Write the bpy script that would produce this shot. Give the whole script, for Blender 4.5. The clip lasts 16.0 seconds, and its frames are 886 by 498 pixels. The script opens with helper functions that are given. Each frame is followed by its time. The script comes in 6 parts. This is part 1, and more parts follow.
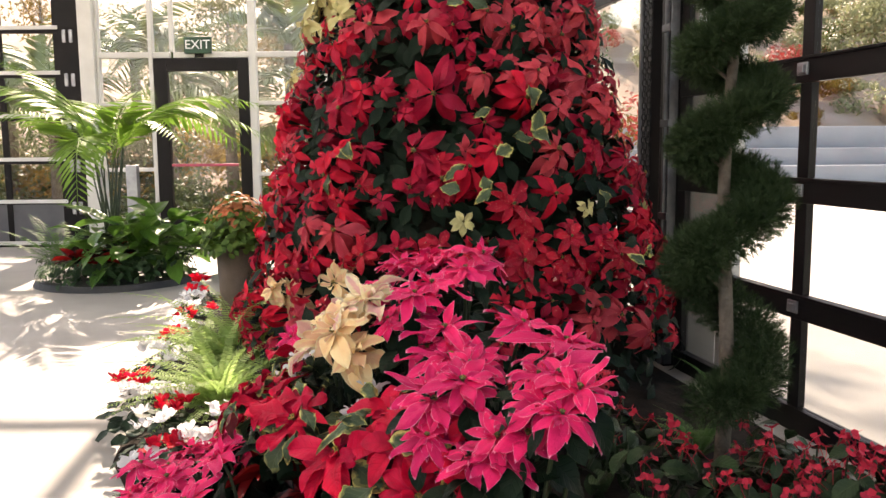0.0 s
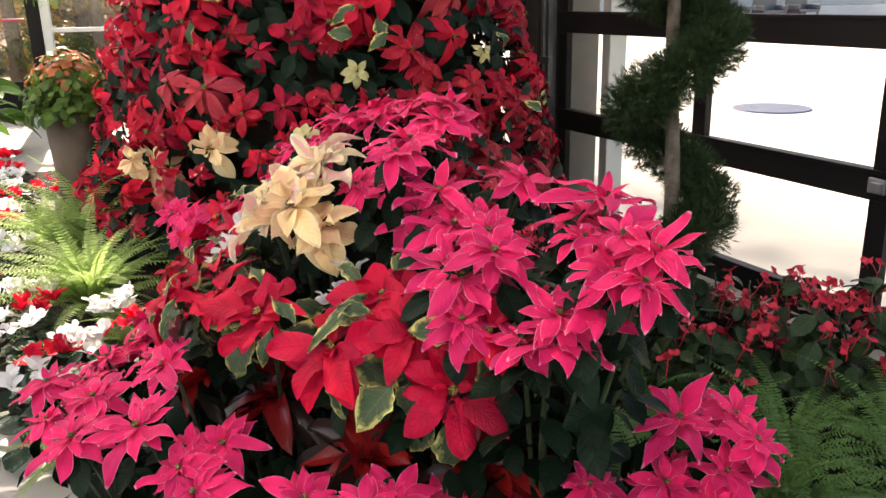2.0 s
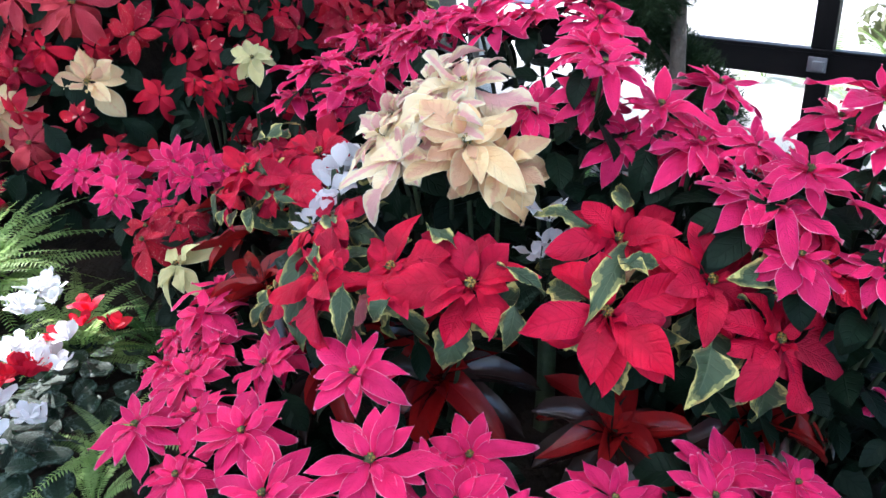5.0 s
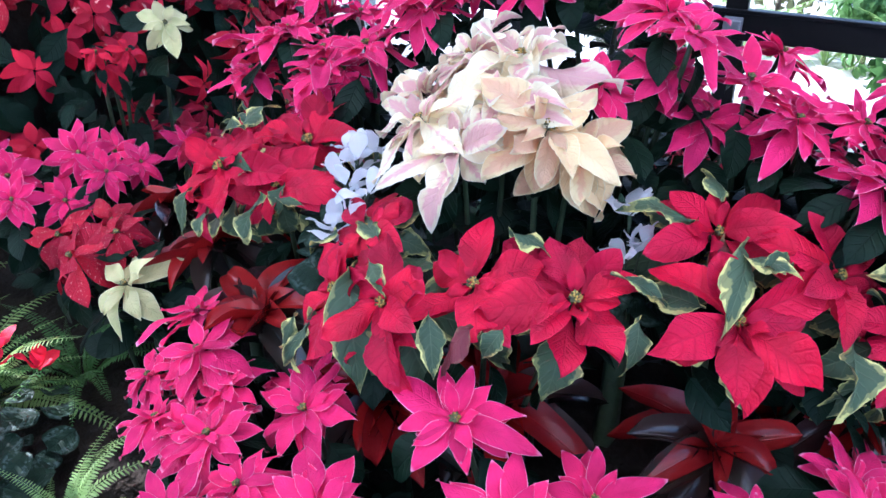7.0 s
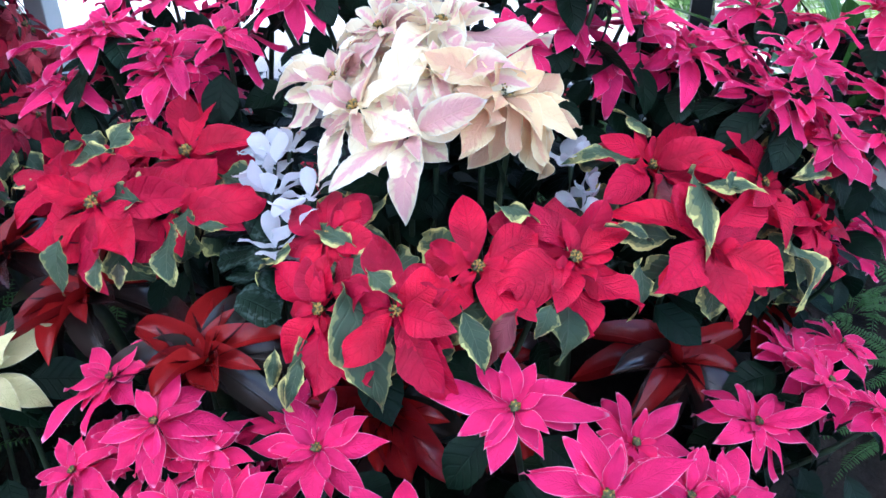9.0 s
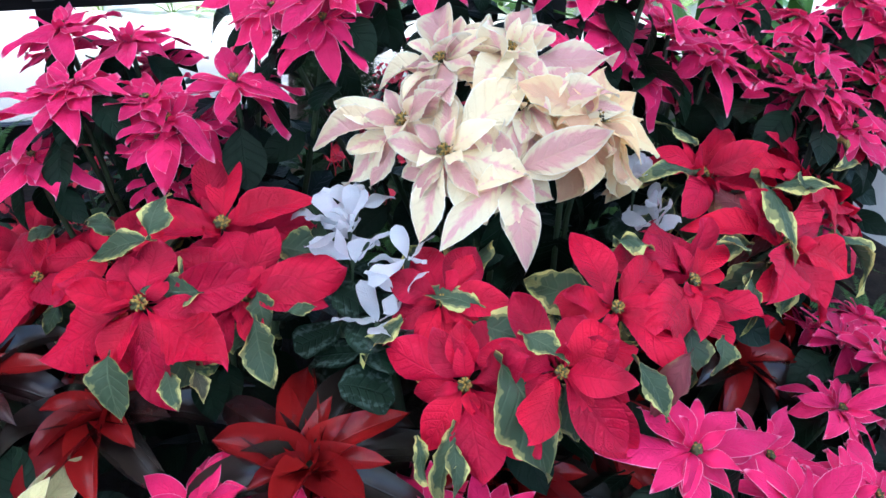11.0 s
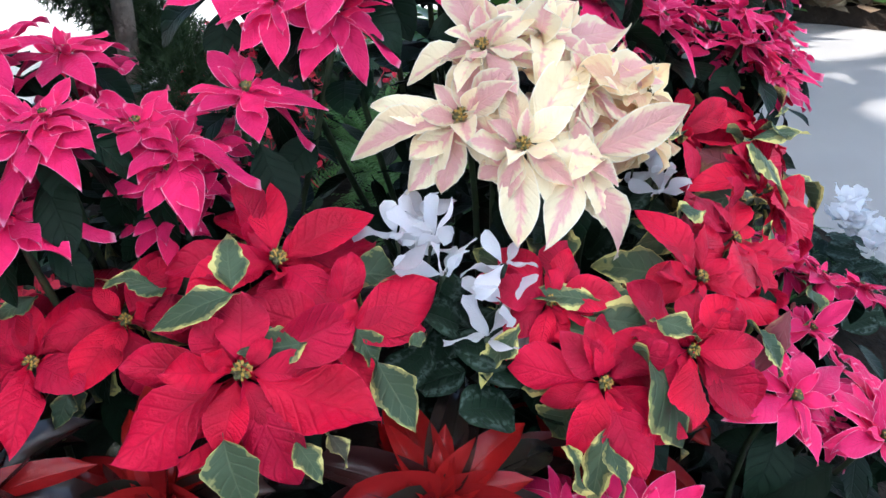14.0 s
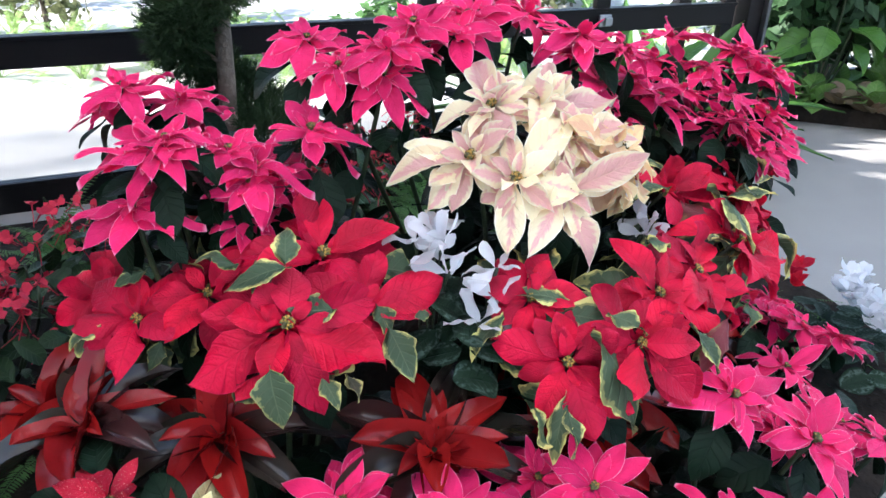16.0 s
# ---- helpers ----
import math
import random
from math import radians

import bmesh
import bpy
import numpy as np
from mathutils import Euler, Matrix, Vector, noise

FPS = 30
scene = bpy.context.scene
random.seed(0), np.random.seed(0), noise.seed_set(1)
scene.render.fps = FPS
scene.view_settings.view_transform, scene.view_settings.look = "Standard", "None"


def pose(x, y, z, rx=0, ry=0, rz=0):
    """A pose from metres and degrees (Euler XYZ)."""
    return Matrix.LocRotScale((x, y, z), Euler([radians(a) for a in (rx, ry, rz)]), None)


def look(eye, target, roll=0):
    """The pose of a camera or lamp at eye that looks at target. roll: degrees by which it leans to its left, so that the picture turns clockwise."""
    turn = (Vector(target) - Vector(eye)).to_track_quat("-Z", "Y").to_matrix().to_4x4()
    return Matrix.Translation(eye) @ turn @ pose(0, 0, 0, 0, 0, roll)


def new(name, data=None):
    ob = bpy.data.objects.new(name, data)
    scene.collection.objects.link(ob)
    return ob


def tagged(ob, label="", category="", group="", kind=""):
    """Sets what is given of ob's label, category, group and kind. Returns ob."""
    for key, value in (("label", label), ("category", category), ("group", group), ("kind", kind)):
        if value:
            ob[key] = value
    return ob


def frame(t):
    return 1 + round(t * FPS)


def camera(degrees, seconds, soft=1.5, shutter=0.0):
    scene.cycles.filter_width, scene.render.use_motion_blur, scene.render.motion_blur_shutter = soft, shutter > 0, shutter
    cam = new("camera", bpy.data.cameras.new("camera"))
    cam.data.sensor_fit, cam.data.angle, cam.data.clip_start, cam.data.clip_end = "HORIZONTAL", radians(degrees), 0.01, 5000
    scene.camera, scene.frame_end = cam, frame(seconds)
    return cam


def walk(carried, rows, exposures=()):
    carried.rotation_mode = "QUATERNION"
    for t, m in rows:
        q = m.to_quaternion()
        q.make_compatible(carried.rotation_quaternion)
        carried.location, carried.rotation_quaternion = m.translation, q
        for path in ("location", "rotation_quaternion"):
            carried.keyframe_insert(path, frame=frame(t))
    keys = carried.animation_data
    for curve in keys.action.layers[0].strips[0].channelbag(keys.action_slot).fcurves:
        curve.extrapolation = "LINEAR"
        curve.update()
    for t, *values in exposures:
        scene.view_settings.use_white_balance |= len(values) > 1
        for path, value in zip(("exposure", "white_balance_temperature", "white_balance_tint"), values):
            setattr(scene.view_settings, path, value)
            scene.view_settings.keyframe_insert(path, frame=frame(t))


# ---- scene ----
cam = camera(56.3, 16.0)
METRES, EYE, TILT, LEAN, TURN = 3.9, 1.33, 0.0, 0.0, 0.0
ROWS = [
    (0.0, 0.0, 0.0, 0.0, -0.06, -7.09, 0.47),
    (0.5, -0.0055, 0.0285, -0.0077, -3.4, -9.9, 1.24),
    (1.0, -0.036, 0.0526, -0.0098, -8.56, -13.22, 3.0),
    (1.5, -0.0738, 0.0716, -0.0125, -11.69, -15.76, 2.63),
    (2.0, -0.0982, 0.0932, -0.0141, -13.77, -17.06, 1.24),
    (2.5, -0.1234, 0.1268, -0.0153, -18.06, -17.99, 0.71),
    (3.0, -0.157, 0.1498, -0.0135, -21.25, -18.93, 0.74),
    (3.5, -0.2033, 0.1725, -0.015, -26.37, -20.56, 1.62),
    (4.0, -0.2418, 0.2019, -0.0191, -28.36, -21.92, 1.21),
    (4.5, -0.2649, 0.2399, -0.0206, -30.73, -22.83, 1.44),
    (5.0, -0.2866, 0.272, -0.0196, -35.15, -24.02, 1.45),
    (7.5, -0.333, 0.4188, -0.0273, -54.58, -27.79, -0.08),
    (8.0, -0.3489, 0.4462, -0.0243, -63.39, -28.46, 1.24),
    (8.5, -0.361, 0.4716, -0.0268, -69.04, -29.13, 0.57),
    (11.0, -0.3417, 0.6161, -0.0241, -91.12, -29.71, -0.09),
    (11.5, -0.3386, 0.6403, -0.0277, -93.1, -29.49, -0.95),
    (12.0, -0.313, 0.6549, -0.0271, -94.44, -30.22, -1.09),
    (12.5, -0.2957, 0.6625, -0.0285, -97.84, -31.0, -1.48),
    (13.0, -0.2903, 0.6833, -0.0262, -103.89, -31.86, -1.72),
    (13.5, -0.2924, 0.7104, -0.0239, -109.4, -32.1, -1.34),
    (14.0, -0.2956, 0.7264, -0.0237, -112.3, -31.97, -2.29),
    (14.5, -0.3026, 0.7286, -0.0238, -112.62, -31.45, -3.06),
    (15.0, -0.326, 0.7235, -0.0201, -110.79, -29.95, -3.07),
    (15.5, -0.3566, 0.723, -0.0159, -108.18, -27.45, -2.82),
    (16.0, -0.3806, 0.7301, -0.0151, -106.01, -25.48, -2.59),
]
walk(cam, [(t, pose(0, 0, EYE, TILT, LEAN, TURN) @ pose(METRES * x, METRES * y, METRES * z, 90 + pitch, roll, yaw)) for t, x, y, z, yaw, pitch, roll in ROWS],
     exposures=[(0.0, 1.70, 8600, 21), (2.5, 1.93, 8300, 17), (5.0, 1.95, 5900, 15), (7.5, 2.20, 5200, 19), (8.5, 2.20, 5200, 19), (11.0, 1.99, 5500, 13), (13.0, 1.99, 5800, 13), (16.0, 2.09, 6100, 14)])

# ---- world and light ----
SUN_AZ, SUN_EL = radians(-7.0), radians(35.0)
world = bpy.data.worlds.new("sky")
scene.world = world
world.use_nodes = True
sky = world.node_tree.nodes.new("ShaderNodeTexSky")
sky.sky_type, sky.sun_disc, sky.sun_elevation, sky.sun_rotation = "NISHITA", False, SUN_EL, SUN_AZ
background = world.node_tree.nodes["Background"]
background.inputs["Strength"].default_value = 0.15
world.node_tree.links.new(sky.outputs[0], background.inputs[0])
sun_way = Vector((math.sin(SUN_AZ) * math.cos(SUN_EL), math.cos(SUN_AZ) * math.cos(SUN_EL), math.sin(SUN_EL)))
sun = new("sun", bpy.data.lights.new("sun", "SUN"))
sun.data.energy, sun.data.angle, sun.data.color = 5.0, radians(0.5), (1.0, 0.96, 0.90)
sun.matrix_world = look(sun_way * 50, (0, 0, 0))

rng = random.Random(7)


# ---- materials ----
class Nodes:
    def __init__(self, name):
        self.mat = bpy.data.materials.new(name)
        self.mat.use_nodes = True
        self.tree = self.mat.node_tree
        self.tree.nodes.clear()

    def add(self, kind, props=None, **ins):
        n = self.tree.nodes.new("ShaderNode" + kind)
        props = props or {}
        if "operation" in props:
            n.operation, n.use_clamp = props["operation"], props["use_clamp"]
        if "blend_type" in props:
            n.data_type, n.blend_type = props["data_type"], props["blend_type"]
        if "interpolation_type" in props:
            n.interpolation_type = props["interpolation_type"]
        if "noise_dimensions" in props:
            n.noise_dimensions = props["noise_dimensions"]
        for k, v in ins.items():
            key = int(k[1:]) if k[0] == "i" and k[1:].isdigit() else k.replace("_", " ")
            self.put(n.inputs[key], v)
        return n

    def put(self, socket, v):
        if hasattr(v, "links"):
            self.tree.links.new(v, socket)
        elif isinstance(v, (tuple, list)) and len(v) == 3 and socket.type == "RGBA":
            socket.default_value = (*v, 1)
        else:
            socket.default_value = v

    def math(self, op, a, b=0.0, c=0.0, clamp=False):
        return self.add("Math", {"operation": op, "use_clamp": clamp}, i0=a, i1=b, i2=c).outputs[0]

    def mix(self, f, a, b, blend="MIX"):
        n = self.add("Mix", {"data_type": "RGBA", "blend_type": blend})
        self.put(n.inputs[0], f), self.put(n.inputs[6], a), self.put(n.inputs[7], b)
        return n.outputs[2]

    def step(self, v, lo, hi):
        return self.add("MapRange", {"interpolation_type": "SMOOTHSTEP"}, Value=v, From_Min=lo, From_Max=hi).outputs[0]

    def noise(self, scale, detail=3.0, vec=None, rough=0.5, d4=None):
        n = self.add("TexNoise", {"noise_dimensions": "4D" if d4 is not None else "3D"}, Scale=scale, Detail=detail, Roughness=rough)
        if vec is not None:
            self.put(n.inputs["Vector"], vec)
        if d4 is not None:
            self.put(n.inputs["W"], d4)
        return n.outputs[0]

    def obj(self):
        return self.add("TexCoord").outputs["Object"]

    def uv(self):
        n = self.add("SeparateXYZ", i0=self.add("TexCoord").outputs["UV"])
        return n.outputs[0], n.outputs[1]

    def rand(self):
        return self.add("ObjectInfo").outputs["Random"]

    def bump(self, h, strength, dist=0.01):
        return self.add("Bump", Height=h, Strength=strength, Distance=dist).outputs[0]

    def out(self, shader):
        self.tree.links.new(shader, self.add("OutputMaterial").inputs[0])
        return self.mat

    def surface(self, color, rough=0.6, metal=0.0, normal=None, spec=0.4, lucent=0.0, tcolor=None, **more):
        p = self.add("BsdfPrincipled", Base_Color=color, Roughness=rough, Metallic=metal, **more)
        p.inputs["Specular IOR Level"].default_value = spec
        if normal is not None:
            self.put(p.inputs["Normal"], normal)
        if lucent <= 0:
            return self.out(p.outputs[0])
        t = self.add("BsdfTranslucent", Color=tcolor if tcolor is not None else color)
        return self.out(self.add("MixShader", i0=lucent, i1=p.outputs[0], i2=t.outputs[0]).outputs[0])


def vein_mask(n, u, v, pairs=8.0):
    """Side veins that run forward from the midrib, and the midrib itself; u along the blade, v = 0..1 across it."""
    s = n.math("ABSOLUTE", n.math("MULTIPLY_ADD", v, 2.0, -1.0))
    ph = n.math("MULTIPLY_ADD", s, -0.22, u)
    saw = n.math("ABSOLUTE", n.math("SUBTRACT", n.math("FRACT", n.math("MULTIPLY", ph, pairs)), 0.5))
    side = n.step(saw, 0.16, 0.0)
    rib = n.step(s, 0.07, 0.01)
    return n.math("MAXIMUM", n.math("MULTIPLY", side, 0.55), rib), s


def bract_material(name, base, dark, edge=None, edge_width=0.1, blotch=None, specks=None, rough=0.55, lucent=0.22, relief=0.40, ribs=0.2, sheen=0.06):
    n = Nodes(name)
    u, v = n.uv()
    veins, s = vein_mask(n, u, v)
    r = n.math("FRACT", n.math("ADD", n.rand(), n.add("NewGeometry").outputs["Random Per Island"]))
    big = n.noise(1.6, 2.0, n.obj(), d4=n.math("MULTIPLY", r, 31.0))
    fine = n.noise(26.0, 3.0, n.obj())
    c = n.mix(n.step(big, 0.35, 0.7), base, dark)
    c = n.mix(n.math("MULTIPLY", fine, 0.22), c, dark)
    if blotch is not None:
        streak = n.add("CombineXYZ", i0=n.math("MULTIPLY", n.math("MULTIPLY_ADD", s, -0.22, u), 9.0), i1=n.math("MULTIPLY", v, 2.6)).outputs[0]
        ragged = n.noise(0.8, 3.5, streak, d4=n.math("MULTIPLY", r, 17.0), rough=0.7)
        saw = n.math("ABSOLUTE", n.math("SUBTRACT", n.math("FRACT", n.math("MULTIPLY", n.math("MULTIPLY_ADD", s, -0.22, u), 8.0)), 0.5))
        q = n.math("ADD", n.math("MULTIPLY", s, 1.0), n.math("MULTIPLY", n.math("SUBTRACT", ragged, 0.5), 1.1))
        q = n.math("ADD", n.math("MULTIPLY_ADD", saw, 0.28, q), n.math("MULTIPLY", n.math("SUBTRACT", r, 0.36), 0.9))
        c = n.mix(n.math("MULTIPLY", n.step(q, 0.70, 0.38), 0.58), c, blotch)
    if specks is not None:
        sp = n.noise(34.0, 2.0, n.obj(), d4=n.math("MULTIPLY", r, 9.0))
        c = n.mix(n.math("MULTIPLY", n.step(sp, 0.63, 0.70), 0.8), c, specks)
    c = n.mix(n.math("MULTIPLY", veins, ribs), c, dark)
    if edge is not None:
        tip = n.step(u, 0.93, 1.0)
        c = n.mix(n.math("MULTIPLY", n.math("MAXIMUM", n.step(s, 1.0 - edge_width, 1.0 - edge_width * 0.35), tip), 0.75), c, edge)
    hue = n.add("HueSaturation", Hue=n.math("MULTIPLY_ADD", r, 0.004, 0.493), Saturation=1.0, Value=n.math("MULTIPLY_ADD", r, 0.4, 0.75), Color=c).outputs[0]
    h = n.math("ADD", n.math("MULTIPLY", veins, -1.0), n.math("MULTIPLY", fine, 0.5))
    return n.surface(hue, rough, normal=n.bump(h, relief, 0.03), spec=0.2, lucent=lucent, Sheen_Weight=sheen, Sheen_Roughness=0.5, Sheen_Tint=edge if edge is not None else base)


def leaf_material(name, green, dark, margin=None, margin_at=0.62, rough=0.45, lucent=0.12, vein=None, silver=None, pairs=7.0, spec=0.16):
    n = Nodes(name)
    u, v = n.uv()
    veins, s = vein_mask(n, u, v, pairs)
    r = n.rand()
    island = n.add("NewGeometry").outputs["Random Per Island"]
    mixr = n.math("FRACT", n.math("ADD", r, island))
    big = n.noise(2.2, 3.0, n.obj(), d4=n.math("MULTIPLY", mixr, 23.0))
    c = n.mix(n.math("MULTIPLY_ADD", mixr, 0.5, n.math("MULTIPLY", big, 0.4)), green, dark)
    if silver is not None:
        ring = n.math("MULTIPLY", n.step(s, 0.35, 0.6), n.step(s, 0.95, 0.75))
        c = n.mix(n.math("MULTIPLY", n.math("MULTIPLY", ring, n.step(n.noise(9.0, 3.0, n.obj()), 0.42, 0.6)), 0.6), c, silver)
    c = n.mix(n.math("MULTIPLY", veins, 0.32), c, vein if vein is not None else dark)
    if margin is not None:
        ragged = n.noise(2.4, 3.0, n.obj(), d4=n.math("MULTIPLY", r, 41.0), rough=0.75)
        q = n.math("ADD", n.math("MAXIMUM", s, n.math("MULTIPLY_ADD", u, 1.9, -1.0)), n.math("MULTIPLY", n.math("SUBTRACT", ragged, 0.5), 1.9))
        q = n.math("ADD", q, n.math("MULTIPLY", n.math("SUBTRACT", r, 0.5), 0.3))
        flush = n.math("MULTIPLY", n.step(n.math("FRACT", n.math("MULTIPLY", r, 7.3)), 0.93, 0.96), 0.7)
        c = n.mix(flush, c, (0.24, 0.026, 0.05))
        pale = n.mix(0.5, c, margin)
        c = n.mix(n.math("MULTIPLY", n.step(q, margin_at - 0.22, margin_at - 0.14), n.math("MULTIPLY_ADD", flush, -0.65, 0.55)), c, pale)
        c = n.mix(n.math("MULTIPLY", n.step(q, margin_at, margin_at + 0.06), n.math("MULTIPLY_ADD", flush, -1.1, 0.9)), c, margin)
        c = n.mix(n.math("MULTIPLY", n.step(s, 0.95, 0.99), n.math("MULTIPLY_ADD", flush, -0.6, 0.35)), c, margin)
    h = n.math("ADD", n.math("MULTIPLY", veins, -1.0), n.math("MULTIPLY", big, 0.4))
    return n.surface(c, rough, normal=n.bump(h, 0.28, 0.03), spec=spec, lucent=lucent)


def plain_material(name, a, b, scale, rough=0.6, metal=0.0, bump=0.2, spec=0.4, fine=90.0):
    n = Nodes(name)
    o = n.obj()
    big, small = n.noise(scale, 4.0, o, 0.6), n.noise(fine, 3.0, o)
    c = n.mix(n.step(big, 0.3, 0.7), a, b)
    c = n.mix(n.math("MULTIPLY", small, 0.35), c, b)
    rr = n.math("MULTIPLY_ADD", big, 0.25, rough - 0.12)
    return n.surface(c, rr, metal, n.bump(n.math("ADD", small, n.math("MULTIPLY", big, 0.6)), bump, 0.01), spec)


RED = bract_material("red_bract", (0.68, 0.004, 0.024), (0.34, 0.002, 0.012), edge=(0.7, 0.02, 0.06), edge_width=0.03, lucent=0.14, relief=0.34, ribs=0.34, sheen=0.035)
PINK = bract_material("hot_pink_bract", (0.87, 0.019, 0.120), (0.63, 0.010, 0.078), edge=(0.96, 0.42, 0.52), edge_width=0.06, relief=0.3, ribs=0.14)
CREAM = bract_material("cream_bract", (0.92, 0.83, 0.55), (0.90, 0.74, 0.44), edge=(0.94, 0.89, 0.70), edge_width=0.10, blotch=(0.82, 0.26, 0.36), lucent=0.34, relief=0.35)
PEACH = bract_material("peach_bract", (0.92, 0.74, 0.40), (0.88, 0.61, 0.30), edge=(0.94, 0.84, 0.52), edge_width=0.08, blotch=(0.84, 0.42, 0.27), lucent=0.34, relief=0.35)
SALMON = bract_material("salmon_bract", (0.64, 0.070, 0.075), (0.46, 0.030, 0.040), edge=(0.8, 0.18, 0.17), edge_width=0.06)
CRIMSON = bract_material("crimson_bract", (0.52, 0.009, 0.030), (0.28, 0.004, 0.016), edge=(0.62, 0.06, 0.09), edge_width=0.05)
SCARLET = bract_material("scarlet_bract", (0.68, 0.012, 0.022), (0.5, 0.006, 0.016))
SPECKLED = bract_material("speckled_bract", (0.56, 0.012, 0.022), (0.38, 0.006, 0.015), specks=(0.9, 0.55, 0.42))
YELLOW = bract_material("pale_yellow_bract", (0.72, 0.64, 0.30), (0.55, 0.52, 0.22), edge=(0.78, 0.72, 0.42))
# leaf green taken near black, so the shade between blooms is in the colour
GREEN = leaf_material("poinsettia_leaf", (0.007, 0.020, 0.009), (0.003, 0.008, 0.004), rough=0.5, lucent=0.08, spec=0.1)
VARIEG = leaf_material("variegated_leaf", (0.072, 0.105, 0.052), (0.033, 0.055, 0.030), margin=(0.62, 0.55, 0.18), margin_at=0.89, vein=(0.15, 0.18, 0.10))
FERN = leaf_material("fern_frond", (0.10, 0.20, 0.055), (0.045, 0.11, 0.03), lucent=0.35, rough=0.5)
# lighter copy of the fern green, with the sunlight put into the colour
FERN_LIT = leaf_material("fern_frond_lit", (0.40, 0.54, 0.20), (0.22, 0.36, 0.10), lucent=0.6, rough=0.55)
PALM = leaf_material("palm_leaflet", (0.16, 0.29, 0.04), (0.09, 0.19, 0.03), lucent=0.45, rough=0.4)
GARDEN_PALM = leaf_material("garden_palm_leaflet", (0.10, 0.15, 0.03), (0.045, 0.085, 0.02), lucent=0.3, rough=0.45)
VEINED = leaf_material("veined_leaf", (0.15, 0.28, 0.06), (0.06, 0.14, 0.03), lucent=0.3, rough=0.3, vein=(0.34, 0.42, 0.19), spec=0.35)
BROAD = leaf_material("broad_leaf", (0.10, 0.22, 0.035), (0.04, 0.11, 0.02), lucent=0.3, rough=0.3, spec=0.35)
CYC_LEAF = leaf_material("cyclamen_leaf", (0.014, 0.034, 0.016), (0.007, 0.018, 0.010), silver=(0.10, 0.14, 0.12), rough=0.6)
CYC_WHITE = bract_material("white_petal", (0.86, 0.86, 0.86), (0.80, 0.80, 0.82), lucent=0.5, rough=0.5)
CYC_RED = bract_material("red_petal", (0.74, 0.014, 0.02), (0.55, 0.008, 0.014), lucent=0.45)
BEG_RED = bract_material("begonia_petal", (0.66, 0.04, 0.06), (0.50, 0.02, 0.035), lucent=0.25, rough=0.4)
BEG_LEAF = leaf_material("begonia_leaf", (0.022, 0.048, 0.017), (0.010, 0.024, 0.009), rough=0.35, vein=(0.07, 0.11, 0.045))
BROM_RED = leaf_material("bromeliad_red", (0.36, 0.012, 0.010), (0.07, 0.005, 0.008), rough=0.24, lucent=0.1, pairs=0.5, spec=0.3, vein=(0.3, 0.012, 0.012))
BROM_DARK = leaf_material("bromeliad_dark", (0.018, 0.028, 0.018), (0.06, 0.008, 0.012), rough=0.24, lucent=0.05, pairs=0.5, spec=0.45, vein=(0.03, 0.03, 0.02))
CYPRESS = leaf_material("cypress_spray", (0.034, 0.060, 0.020), (0.016, 0.034, 0.013), rough=0.65, lucent=0.1)
SHRUB = leaf_material("shrub_leaf", (0.075, 0.11, 0.028), (0.035, 0.062, 0.018), lucent=0.3)
SHRUB_OLIVE = leaf_material("olive_shrub_leaf", (0.17, 0.18, 0.085), (0.09, 0.105, 0.045), lucent=0.3)
SHRUB_GREY = leaf_material("grey_shrub_leaf", (0.34, 0.35, 0.20), (0.20, 0.22, 0.11), lucent=0.3)
SHRUB_RED = leaf_material("red_shrub_leaf", (0.50, 0.06, 0.05), (0.32, 0.04, 0.035), lucent=0.3)
SHRUB_GOLD = leaf_material("golden_shrub_leaf", (0.28, 0.18, 0.035), (0.16, 0.10, 0.025), lucent=0.35)
DEEP = leaf_material("ground_cover_leaf", (0.03, 0.07, 0.022), (0.014, 0.036, 0.014), lucent=0.12)
STEM = plain_material("green_stem", (0.035, 0.055, 0.020), (0.018, 0.030, 0.012), 30, 0.55)
BEAD_GREEN = plain_material("cyathium_green", (0.09, 0.10, 0.02), (0.05, 0.03, 0.01), 120)
BEAD_GOLD = plain_material("cyathium_gold", (0.42, 0.27, 0.04), (0.26, 0.10, 0.02), 90)
BARK = plain_material("bark", (0.19, 0.15, 0.115), (0.09, 0.07, 0.055), 14, 0.85, bump=0.8, spec=0.15)
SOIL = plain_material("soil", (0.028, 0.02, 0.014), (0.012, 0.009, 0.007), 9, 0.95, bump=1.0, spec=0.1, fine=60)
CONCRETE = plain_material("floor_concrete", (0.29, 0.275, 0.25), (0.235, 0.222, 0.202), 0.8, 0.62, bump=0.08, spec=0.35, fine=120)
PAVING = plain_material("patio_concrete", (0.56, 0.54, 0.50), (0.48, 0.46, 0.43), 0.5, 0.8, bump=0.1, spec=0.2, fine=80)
WALLSTONE = plain_material("retaining_concrete", (0.41, 0.41, 0.42), (0.34, 0.34, 0.35), 0.7, 0.85, bump=0.15, spec=0.2)
EARTH = plain_material("hillside_earth", (0.52, 0.39, 0.31), (0.38, 0.28, 0.20), 0.35, 0.95, bump=0.6, spec=0.1, fine=6)
BLACK = plain_material("black_painted_steel", (0.006, 0.005, 0.005), (0.010, 0.008, 0.008), 3.0, 0.45, bump=0.05, spec=0.16)
STEEL = plain_material("galvanised_steel", (0.42, 0.42, 0.43), (0.30, 0.30, 0.31), 9.0, 0.42, 0.85, bump=0.08)
DARK_STEEL = plain_material("weathered_steel", (0.13, 0.13, 0.135), (0.08, 0.08, 0.085), 9.0, 0.45, 0.8, bump=0.08)
WHITE = plain_material("white_paint", (0.60, 0.59, 0.55), (0.50, 0.49, 0.45), 2.0, 0.5, bump=0.08)
